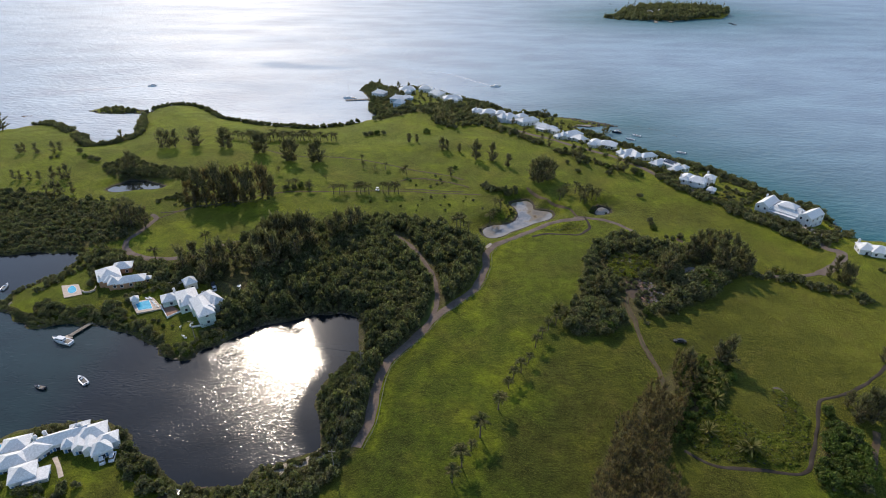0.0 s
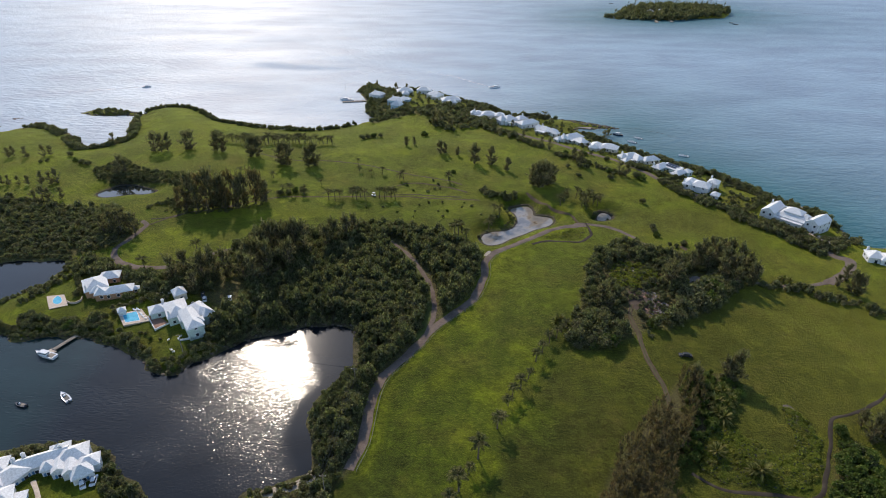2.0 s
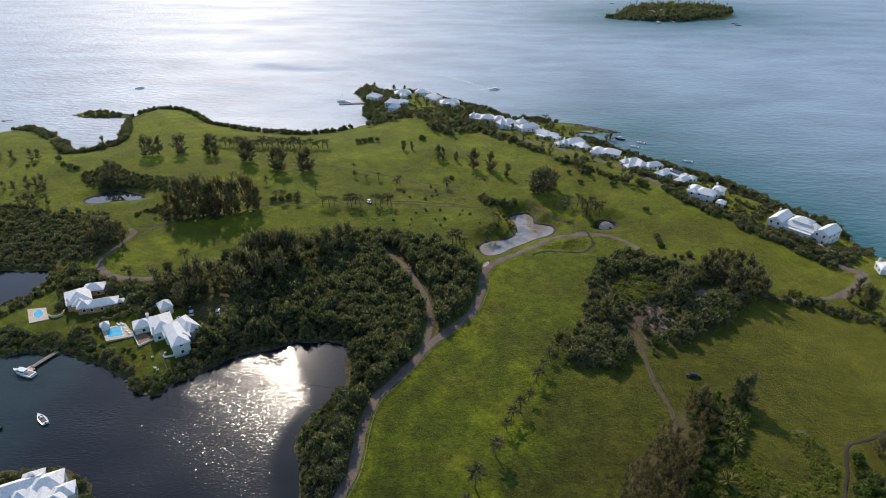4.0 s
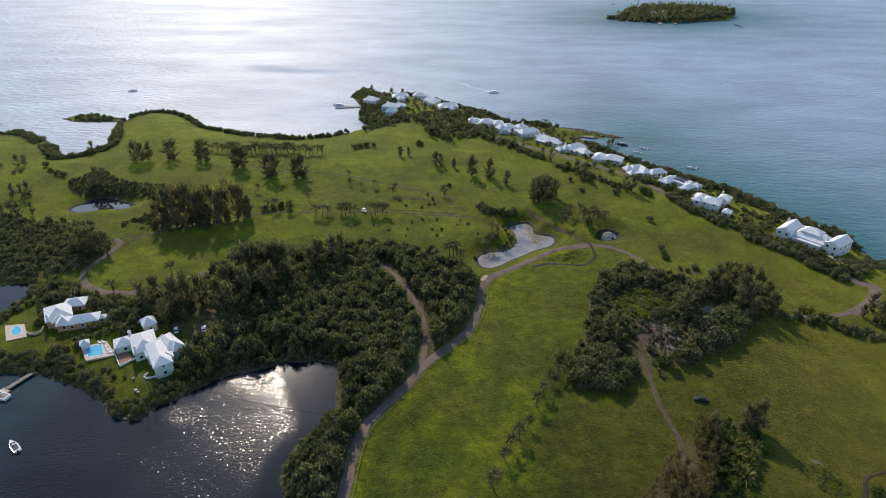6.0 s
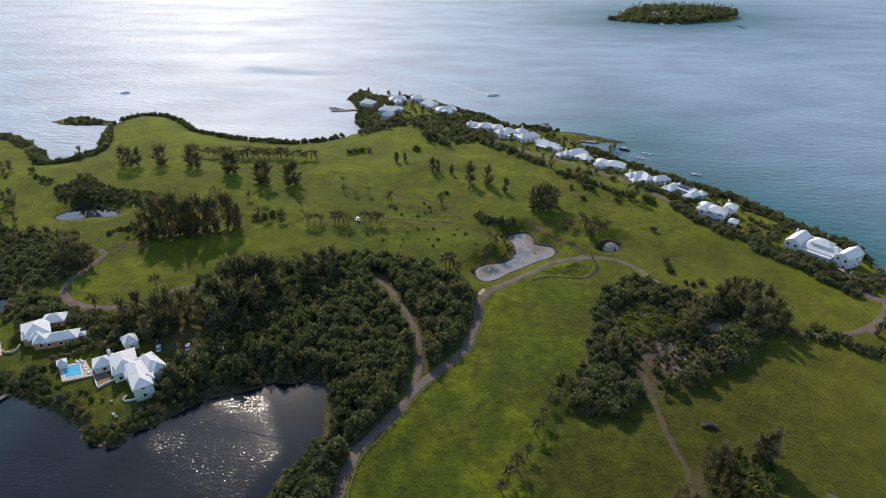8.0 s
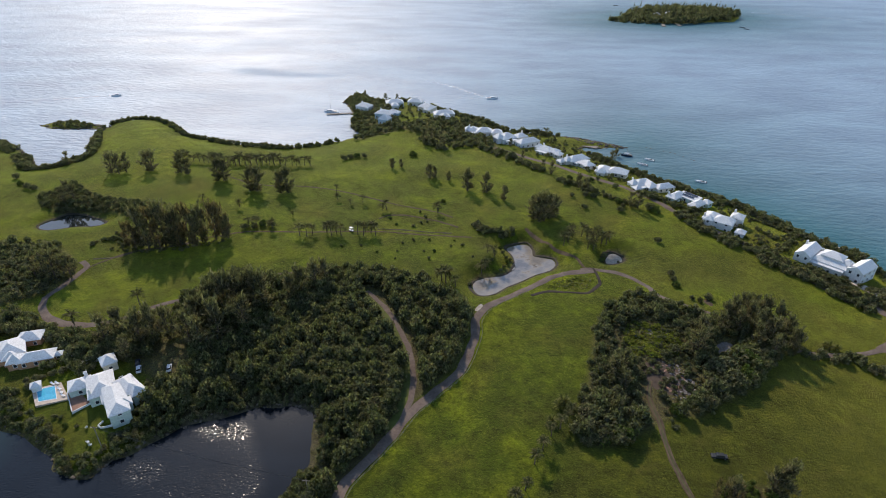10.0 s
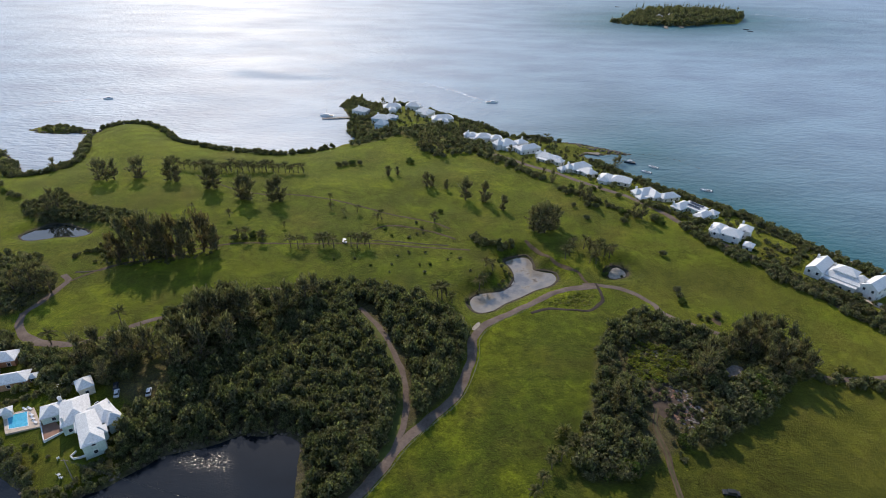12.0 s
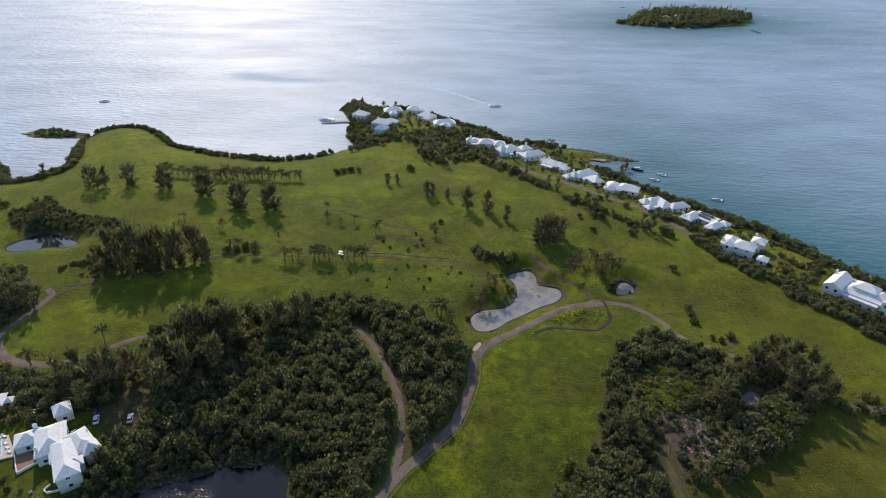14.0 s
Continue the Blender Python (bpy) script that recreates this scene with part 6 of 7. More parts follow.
BUSHES_C = [(-122.1, 152, 1.4), (-119.6, 151.7, 1.2), (-116.6, 148.6, 1.5), (-112.6, 148.4, 1.2), (-121.8, 148.8, 1.4), (-160.1, 174.6, 2.4), (-137.8, 152.6, 3), (-167.1, 153.9, 3), (-172.4, 158.6, 3), (-158, 154.1, 3.2), (-151.5, 154.7, 3.4), (-125.3, 148.5, 3.5), 
    (-121, 145.2, 3.2), (-113.8, 142.1, 2.4), (-100.9, 133.3, 2.2), (51.6, 181.3, 2.5), (48.1, 167.1, 2.6), 
    (41.9, 148.7, 3.2), (47.2, 148.9, 3), (53.8, 150.8, 3), (57.7, 154.3, 2.6), (184, 200.4, 2), 
    (113.9, 110.8, 3.6), (114.5, 102.9, 4), (116, 98.8, 4), (110, 83, 3), (104.8, 81.8, 3), (99.1, 102.1, 0.9), 
    (98.8, 97.8, 1), (99.8, 105.4, 0.9), (105.1, 107.8, 1), (103.6, 110.1, 0.9), (102.1, 97.9, 0.8)]
TUSSOCKS = [(-52.8, 259.3), (-43.9, 260.3), (-35.7, 255.2), (-26.5, 256.7), (-26.8, 250.6), (-19.8, 267.1), (-9.6, 257.6), (-11.6, 251.3), (-1.9, 261.1), (3.4, 261.9),
    (-0.6, 267), (-12.5, 267.5), (8.2, 252), (-23.2, 240.4), (-15.5, 236.4), (-17.7, 284.1), (-14.6, 284.8), (-21, 280.5), (-33.6, 287.6)]
stand(bushes, [(x, y, 1.0) for x, y in TUSSOCKS], 2.9, "low dark tussock on the fairway", "bush", "tussocks", 16, 1.2, 0.35)
stand(bushes, BUSHES, 2.9, "rounded dark bush on the turf", "bush", "bushes", 11)
stand(bushes, BUSHES_B, 2.9, "dark bush scattered on the fairway", "bush", "bushes", 12)
stand(bushes, BUSHES_C, 2.9, "leafy garden bush by the path", "bush", "bushes", 13)
POND_BUSHES = [(20.7, 245.6, 1.6), (22.3, 248.4, 1.4), (23.7, 252.2, 1.6), (25.4, 255.1, 1.3), (23.3, 255.3, 1.5), 
    (22.2, 259.1, 1.8), (20.9, 263.9, 2), (16.7, 249.5, 1.2), (7, 234.2, 1.8), (11.3, 240.8, 1), 
    (66.8, 255.9, 2.4), (68.7, 260.5, 2.6), (74.5, 257, 1.2)]
GRAPE_TREES = [(91.8, 178.9, 6), (97.4, 183.7, 6.4), (101.4, 182.7, 6), (86.2, 169.5, 5.6), (92.4, 173.3, 6), (80.6, 163.5, 4.8), (98, 176.2, 5.6), (104.5, 186, 5.6),
    (44, 158.5, 4.6), (48.5, 153.5, 5), (53, 150.5, 5), (57, 155, 4.4), (46, 149.5, 4), (68.5, 167.5, 2.6), (71.5, 161, 3.2), (64.5, 176, 2.4), (79, 189, 3), (75.5, 187, 2.8), (82, 166, 3.2)]
stand(bushes, GRAPE_TREES, 2.9, "broad round-leaved tree on the edge of the knoll", "tree", "knoll trees", 15)
stand(bushes, POND_BUSHES, 2.9, "small dark bush on the pond bank", "bush", "bushes", 14)
drop(bushes)

palms = [palm(1), palm(2, 6.2), palm(3, 5.8)]
field_palms = [palm(11, 4.4, reach=3.1), palm(12, 4.8, reach=3.2), palm(13, 4.2, reach=2.9)]
PALM_ROW = [(37.1, 157.2, 3.8), (34.8, 153.6, 4), (31.8, 150.7, 4.4), (28.7, 145.2, 4), (25.9, 140, 4.4), 
    (22.6, 131.4, 4.2), (19.7, 126.4, 4.4), (16.8, 123.1, 4), (15.1, 118.9, 4.2), (11.3, 109.3, 5), (5.4, 97.8, 6), 
    (2.7, 92.4, 4), (-0, 86.5, 6), (-2.6, 81, 4.6), (39.2, 159.4, 4)]
PALM_FIELD = [(-74.5, 267.7, 6), (-70.8, 266.7, 7), (-68.7, 269.1, 6), (-62.3, 271.5, 6), (-59.4, 268.5, 6.5), 
    (-57.6, 271.2, 6), (-54.8, 268.8, 6.5), (-47.2, 271, 6), (-44.2, 270.1, 7), (-41.1, 272.9, 6.5), 
    (-38.5, 270.7, 6.5), (-10.1, 295.6, 6), (-102.1, 276.3, 5), (-97.8, 274.9, 5.5), (-89.5, 273.8, 6), 
    (-56.5, 302.2, 4), (-50, 303.3, 4.5), (-64.5, 307.7, 4), (-38.7, 295.7, 5), (-36.7, 297.1, 5), 
    (-83.1, 287.2, 4), (-135.4, 302, 5), (-66.8, 316.9, 4)]
PALM_POND = [(-4.9, 233.5, 6), (-3.1, 232.2, 6.5), (-1.4, 234.6, 6), (12.1, 242.7, 6), (13.7, 245.1, 5.5), (17.8, 252.4, 6), 
    (14.9, 254.9, 5), (50.4, 264.4, 6), (53.4, 270.5, 6), (55.4, 274.7, 6), (60.1, 273.7, 6), (62.2, 270.9, 6), 
    (63.8, 267.2, 6), (66.8, 271.4, 6), (68.7, 269.2, 6.5), (71.1, 269.2, 6), (61.1, 262.3, 5), (64, 263, 5.5), 
    (73.1, 271.8, 5), (1, 230.1, 5)]
PALM_HOME = [(-141.9, 196, 6), (-122.9, 208.7, 7), (-113.6, 296.1, 5), (-147, 285.2, 5), (58.9, 425, 7), (54.8, 421, 6), 
    (60.7, 419, 6), (86.5, 371.5, 4), (116.9, 325.2, 4), (144.5, 274, 4), (150.5, 247.2, 4), (154.8, 245.4, 4), 
    (158.6, 242.5, 4), (160.6, 238.9, 4), (162, 234.3, 4), (163.8, 230.8, 4), (169.7, 230.5, 5), (145.2, 259.3, 4), 
    (147, 254.2, 4)]
stand(palms, PALM_ROW, 6.0, "palm in a leaning row along the fairway", "palm", "fairway palm row", 21, 1.3)
stand(field_palms, PALM_FIELD, 6.0, "coconut palm on the open fairway", "palm", "palms", 22)
stand(field_palms, PALM_POND, 5.6, "coconut palm beside the pale pond", "palm", "palms", 23)
stand(field_palms, PALM_HOME, 5.6, "coconut palm in a garden", "palm", "palms", 24)
row = np.vstack([spline([(-174, 359), (-160, 357.4), (-143, 352), (-130.5, 353.9), (-116.2, 355.1), (-102.6, 355.7), (-90.9, 354.8)], 2.9), spline([(-150, 356), (-135, 357.5), (-112, 359)], 3.2)])
jit = np.random.default_rng(5).uniform(-0.8, 0.8, row.shape)
stand(field_palms, [(x, y, 6.2) for x, y in row + jit], 6.0, "small palm in a close row across the course", "palm", "back palm row", 25, 1.1, 0.2)
drop(palms + field_palms)

yuccas = [yucca(1), yucca(2)]
YUCCAS = [(80.7, 125.4, 3.8), (84.6, 125, 3.4), (80.4, 120.6, 4), (83, 118.4, 3.4), (79.6, 116.0, 3.6), (80.5, 113.9, 3.2), (73.9, 101.1, 3.2), (84, 95, 3.8), (85.5, 121.5, 3.2),
    (81.8, 94.9, 2.4), (86.7, 131, 2), (76.5, 103.5, 1.8), (71.7, 97.8, 1.8), (35.5, 162.3, 2.4), (37.2, 163.8, 2.6), (32.4, 155.8, 2.4), (39.7, 159.6, 2), (135, 197, 2),
    (136.4, 196.3, 2.2), (138.8, 196, 2)]
stand(yuccas, YUCCAS, 1.6, "pale spiky yucca clump", "yucca", "yuccas", 31, 1.15)
drop(yuccas)


# ---- shore rocks, mound, rubble ----
def boulders(name, spots, lo, hi, label, seed, mat=ROCK):
    r = np.random.default_rng(seed)
    h = Heap()
    for x, y in spots:
        s = r.uniform(lo, hi)
        v = ICO_V * (1 + r.uniform(-0.28, 0.28, (len(ICO_V), 1))) * [s, s * r.uniform(0.6, 1), s * r.uniform(0.35, 0.7)]
        z = max(float(surface(np.array([x]), np.array([y]))[0]), -0.2)
        h.add(place(v, x, y, z, 1, r.uniform(0, 6.28)), t=ICO_F)
    return tagged(h.mesh(name, [mat]), label, "rocks", kind="stuff")


def along(pts, gap, spread, seed):
    r = np.random.default_rng(seed)
    p = spline(pts, gap)
    return p + r.uniform(-spread, spread, p.shape)


boulders("shore_rocks", along(inset(COAST_BAY, 0.6), 2.2, 1.2, 1), 0.5, 1.4, "dark rocks along the bay shore", 41)
boulders("shore_rocks", along(inset(COAST, 0.5), 2.0, 1.2, 2), 0.5, 1.4, "brown weathered rocks along the seaward shore", 42)
boulders("shore_rocks", np.vstack([along([tuple(p) for p in ISLET_LINE[::2]], 1.6, 1.5, 3), along([(-272.3, 434.5), (-264.5, 430.8), (-258.7, 429.8)], 1.0, 2.0, 9)]), 0.6, 1.6, "dark rocks ringing the islet", 43)
boulders("shore_rocks", along(inset(INLET[9:24], 0.3), 1.8, 0.8, 4), 0.3, 0.9, "low brown rocks along the inlet", 44)
boulders("reef_rocks", along([(74, 432), (86, 427), (95, 421.5), (103, 417.5), (112, 413.6), (103, 415.5), (92, 418), (80, 424)], 0.7, 1.8, 5), 0.6, 1.5, "brown reef spit running into the sea", 45)
boulders("reef_rocks", along([(118.5, 416.9), (127.6, 413.4), (141.3, 404.6), (153.4, 393)], 2.2, 1.6, 15), 0.5, 0.9, "half-drowned reef stones beyond the spit", 55)
boulders("rubble", along([(73.9, 184.5), (76.2, 181.3), (77.7, 176.1), (81.5, 171.4), (77.8, 174.1), (74.2, 175.9), (79, 170), (74, 168)], 0.22, 2.2, 6), 0.2, 0.75, "grey rubble heap in the knoll clearing", 46, RUBBLE)
boulders("timber_debris", along([(70.5, 180.5), (74.2, 179.3), (77.2, 173.2), (71, 170)], 0.3, 1.8, 16), 0.25, 0.7, "reddish broken timber and soil in the clearing", 56, BRICKPAVE)
boulders("bank_stones", along([(66.9, 256.5), (68.2, 261.5), (71.5, 265.6), (75.5, 265.2), (78, 260.5)], 0.5, 0.5, 17), 0.4, 0.85, "dark earthen bank stones behind the bunker", 57, BANK)
boulders("shore_rocks", along([(-356.5, 414.2), (-354.4, 415.8), (-352.2, 417.4)], 1.5, 1.0, 7), 0.8, 1.8, "low rock awash in the bay", 47)


def patch(name, line, mat, label, category="bare ground", lift=0.07):
    p = rounded(line, 3)
    c = p.mean(0)
    n = len(p)
    rings = [c + (p - c) * k for k in (1.0, 0.66, 0.33)]
    v = np.vstack(rings + [c[None]])
    z = surface(v[:, 0], v[:, 1]) + np.concatenate([np.full(n, 0.01), np.full(2 * n + 1, lift)])
    i = np.arange(n)
    q = np.vstack([np.column_stack([i + k * n, (i + 1) % n + k * n, (i + 1) % n + (k + 1) * n, i + (k + 1) * n]) for k in (0, 1)])
    t = np.column_stack([i + 2 * n, (i + 1) % n + 2 * n, np.full(n, 3 * n)])
    return tagged(np_mesh(name, np.column_stack([v, z]), q, t, mat=mat, smooth=True), label, category, kind="structure")


patch("bare_ground", [(66.4, 182), (72.9, 185.6), (78.4, 178.7), (80.2, 170), (75.6, 168.5), (70, 169), (66.6, 173.6)], DARKSOIL, "reddish bare soil in the clearing")
patch("bare_ground", [(69.6, 200.2), (73.1, 202.2), (79.7, 199.8), (76, 197.4)], SAND, "sandy scrape above the bright scrub")
patch("bare_ground", [(91.4, 188.9), (97.5, 194.9), (101.0, 193.2), (96.4, 188)], RUBBLE, "pale dusty hollow between the knoll trees")
patch("bare_ground", [(101.3, 120.6), (104.3, 121), (104.6, 114), (101.4, 108.5), (101.6, 114)], ROCK, "stony edge of the mown mound")
patch("bare_ground", [(33, 443), (46.5, 440), (61, 435.6), (70, 432.5), (60, 431.4), (45, 435)], SAND, "strip of pale beach behind the spit")
patch("bare_ground", [(110.4, 188.3), (112.6, 190), (110.6, 184.4), (108.9, 183.6)], SAND, "sandy worn patch on the slope")
patch("bare_ground", [(99.9, 221.4), (102, 223.2), (103.1, 219.8), (101.5, 217.8)], DIRT, "sandy scrape beside the knoll")
patch("bare_ground", [(-58.5, 83.2), (-52.4, 87.3), (-42.9, 89.9), (-39.1, 95.8), (-38.6, 98.3), (-37.1, 96.1), (-40.3, 89.5), 
    (-51, 82.7), (-57, 81)], SAND, "pale muddy margin of the inlet")
patch("sand", [(9.1, 214), (11.5, 217.9), (12.3, 216.1), (10.3, 212.9)], SAND, "pale stone apron at the lane bend")
patch("bare_ground", [(-71.5, 80.2), (-80.8, 76.2), (-85.1, 69.2), (-73.6, 70.8)], DIRT, "dark earth drive by the inlet")


# ---- boats ----
def hull(L, B, H, mat, base, label=""):
    bm = bmesh.new()
    rings = []
    for u in (0.0, 0.25, 0.5, 0.72, 0.88, 1.0):
        w = B / 2 * (1.0 if u < 0.45 else max(0.03, 1 - ((u - 0.45) / 0.55) ** 1.8))
        w *= 0.92 + 0.08 * min(1, u * 4)
        y = (u - 0.5) * L
        top = H * (0.85 + 0.35 * u * u)
        rings.append([bm.verts.new(p) for p in ((-w, y, top), (-w * 0.85, y, 0.0), (0, y, -0.35 * (1 - u * 0.6)), (w * 0.85, y, 0.0), (w, y, top), (w * 0.8, y, top - 0.06), (0, y, top - 0.06), (-w * 0.8, y, top - 0.06))])
    for a, b in zip(rings[:-1], rings[1:]):
        for k in range(8):
            bm.faces.new((a[k], a[(k + 1) % 8], b[(k + 1) % 8], b[k]))
    bm.faces.new(rings[0][::-1])
    bm.faces.new(rings[-1])
    return part("hull", bm, mat, base, label)


def runabout(L, mat, label, group=""):
    base = tagged(new("motorboat"), label, "boat", group)
    B = L * 0.36
    hull(L, B, 0.75, mat, base, "flared hull")
    part("cockpit", box(bmesh.new(), 0, -L * 0.12, 0.5, B * 0.62, L * 0.5, 0.16), DARK if mat is GELCOAT else TIMBER, base, "dark open cockpit")
    part("windscreen", box(bmesh.new(), 0, L * 0.14, 0.66, B * 0.6, 0.12, 0.5, taper=0.85), GLASS, base, "tinted windscreen")
    part("console", box(bmesh.new(), 0, L * 0.04, 0.6, B * 0.3, L * 0.1, 0.5, taper=0.9, bevel=0.04), GELCOAT, base)
    bm = box(bmesh.new(), 0, -L * 0.52, 0.35, 0.4, 0.5, 0.6, taper=0.8, bevel=0.05)
    box(bm, 0, -L * 0.53, -0.4, 0.14, 0.2, 0.8)
    part("outboard", bm, DARK, base, "black outboard engine")
    return base


def cruiser(L, label, mast=0.0, mat=GELCOAT):
    base = tagged(new("cabin_cruiser"), label, "boat")
    B = L * 0.33
    hull(L, B, 1.15, mat, base, "deep hull")
    part("cabin", box(bmesh.new(), 0, L * 0.08, 0.95, B * 0.68, L * 0.42, 1.0, taper=0.8, bevel=0.1), GELCOAT, base, "white cabin")
    part("window_band", box(bmesh.new(), 0, L * 0.08, 1.35, B * 0.66, L * 0.40, 0.3, taper=0.93), GLASS, base, "dark window band")
    part("roof", box(bmesh.new(), 0, -L * 0.02, 2.0, B * 0.62, L * 0.34, 0.1, bevel=0.03), GELCOAT, base)
    part("cockpit", box(bmesh.new(), 0, -L * 0.3, 0.75, B * 0.7, L * 0.28, 0.22), TIMBER, base, "timber cockpit floor")
    for sx in (-1, 1):
        part("rail", tube(bmesh.new(), [(sx * B * 0.4, -L * 0.1, 1.6), (sx * B * 0.36, L * 0.3, 1.75), (sx * 0.1, L * 0.47, 1.8)], [0.03] * 3, 5), METAL, base, "steel bow rail")
    if mast:
        part("mast", tube(bmesh.new(), [(0, 0, 1.0), (0, 0, mast)], [0.09, 0.05], 6), METAL, base, "tall metal mast")
        part("boom", tube(bmesh.new(), [(0, 0, 2.6), (0, -L * 0.4, 2.7)], [0.07, 0.06], 6), METAL, base)
    return base


def moor(ob, spot, turn):
    ob.matrix_basis = pose(spot[0], spot[1], 0.05, 0, 0, turn)


moor(cruiser(8.8, "white cabin cruiser moored at the timber dock"), [(-151.2, 139.5)][0], 75)
moor(runabout(6.2, GELCOAT, "white runabout moored in the dark inlet"), (-131.4, 119.2), 53)
moor(runabout(4.6, NAVY, "dark-hulled skiff moored in the inlet"), (-143.8, 115.1), 76)
moor(runabout(5.0, GELCOAT, "small white boat in the upper bay"), [(-198.6, 174.5)][0], 10)
moor(cruiser(7.0, "dark-hulled boat with a mast in the cove", 5.0, NAVY), [(110.2, 397.7)][0], 80)
for spot, turn in zip([(116.7, 382.5), (123.2, 391), (144.7, 356.4)], (60, 55, 70)):
    moor(runabout(6.5, GELCOAT, "white motorboat moored off the shore houses"), spot, turn)
moor(cruiser(11.0, "white sailing boat moored at the cape jetty", 14.0), [(-105.6, 481.2)][0], 85)
moor(runabout(5.5, GELCOAT, "white launch beside the cape jetty"), [(-97.7, 476.8)][0], 80)
moor(cruiser(10.0, "motor yacht under way with a white wake"), [(24.7, 529.8)][0], -80)
moor(cruiser(8.0, "small motor cruiser under way in the bay"), [(-299.5, 514.9)][0], -85)
for spot in [(393.1, 913), (393.2, 927.8), (258.2, 1144.6)]:
    moor(runabout(7.0, NAVY, "small dark boat off the wooded island"), spot, 70)
dinghy = runabout(5.5, GELCOAT, "white boat laid up on the villa shore")
sx, sy = [(-79.8, 75.3)][0]
dinghy.matrix_basis = pose(sx, sy, height_at(sx, sy) + 0.35, 0, 8, 85)


def wake(pts, w0, w1, label, strength=1.0):
    line = spline(pts, 4.0)
    d = np.gradient(line, axis=0)
    d /= np.hypot(d[:, 0], d[:, 1])[:, None]
    nrm = np.column_stack([-d[:, 1], d[:, 0]])
    u = np.linspace(0, 1, len(line))
    rows = [np.column_stack([line + nrm * (k * (w0 + (w1 - w0) * u))[:, None], np.full(len(line), 0.06)]) for k in (-0.5, -0.2, 0.2, 0.5)]
    v = np.stack(rows, 1).reshape(-1, 3)
    i = (np.arange(len(line) - 1)[:, None] * 4 + np.arange(3)[None, :]).ravel()
    ob = tagged(np_mesh("wake", v, np.column_stack([i, i + 4, i + 5, i + 1]), mat=FOAM), label, "wake", kind="structure")
    add_float(ob, "shallow", (strength * np.minimum(1, u * 20 + 0.5) * (1 - u) ** 1.3)[:, None].repeat(4, 1) .ravel() * np.tile([0.0, 1, 1, 0.0], len(line)))


wake([(22.2, 531.5), (8.1, 546.2), (-13.4, 569.7), (-36.2, 588.2), (-59.7, 600.7), (-77, 602)], 3, 14, "white foam wake behind the yacht", 1.0)
wake([(21.2, 529.5), (3, 530.3), (-22.5, 534.4)], 2, 6, "thin foam line behind the yacht", 0.7)
wake([(-303.6, 516.5), (-321.5, 509.7), (-346.6, 500.7), (-371.2, 492), (-395, 483.4)], 3, 14, "thin foam wake across the bay", 1.0)
wake([(458.7, 1086.9), (527.7, 1053.7), (595, 1011.1), (674.1, 947.4)], 6, 22, "long pale wake crossing the open sound", 0.75)
wake([(261.2, 1148.9), (288.6, 1128.8), (325, 1117.4), (360.6, 1106.2)], 4, 10, "pale wake behind the island", 0.7)


# ---- docks ----
def dock(a, b, width, label, float_size=0.0, height=0.7):
    a, b = np.array(a), np.array(b)
    L = float(np.hypot(*(b - a)))
    turn = math.degrees(math.atan2(b[1] - a[1], b[0] - a[0]))
    base = tagged(new("dock"), label, "dock")
    base.matrix_basis = pose(a[0], a[1], 0, 0, 0, turn)
    n = max(4, int(L / 0.5))
    plank = None
    for i in range(n):
        x = (i + 0.5) * L / n
        if plank is None:
            plank = part("plank", box(bmesh.new(), 0, 0, 0, L / n - 0.05, width, 0.07), TIMBER, base)
            plank.location = (x, 0, height)
        else:
            o = plank.copy()
            scene.collection.objects.link(o)
            o.location = (x, 0, height)
    for s in (-1, 1):
        part("beam", box(bmesh.new(), L / 2, s * width * 0.4, height - 0.22, L, 0.14, 0.2), TIMBER, base)
        for i in range(max(2, int(L / 4)) + 1):
            x = L * i / max(2, int(L / 4))
            part("pile", tube(bmesh.new(), [(x, s * width * 0.5, -3.5), (x, s * width * 0.5, height + 0.45)], [0.13, 0.12], 7), TIMBER, base)
    if float_size:
        part("platform", box(bmesh.new(), L + float_size / 2, 0, 0.15, float_size, float_size * 1.1, 0.4, bevel=0.05), PAVING, base, "pale landing platform")


dock(*[(-146.5, 150.8), (-150, 142.4)], 1.6, "weathered timber dock with a landing platform", 3.0)
dock(*[(-186.8, 162.4), (-191.6, 156.7)], 2.0, "grey dock at the tip of the lawn")
dock(*[(-86.8, 478.4), (-107.4, 473.9)], 3.0, "long timber jetty off the cape")
dock(*[(82.0, 416.5), (93.3, 411.2)], 5.0, "dark broad boat dock in the cove")
dock(*[(285.1, 943.8), (281, 922.9)], 5.0, "pale jetty under the island wood")
dock(*[(307.1, 950.8), (305.8, 929.9)], 5.0, "second pale jetty under the island wood")


# ---- vehicles ----
def wheel(base, x, y, r=0.31):
    bm = tube(bmesh.new(), [(x - 0.1, y, r), (x + 0.1, y, r)], [r, r], 12)
    w = part("wheel", bm, DARK, base, "black tyre")
    part("rim", tube(bmesh.new(), [(x - 0.11, y, r), (x + 0.11, y, r)], [r * 0.55, r * 0.55], 10), METAL, w)


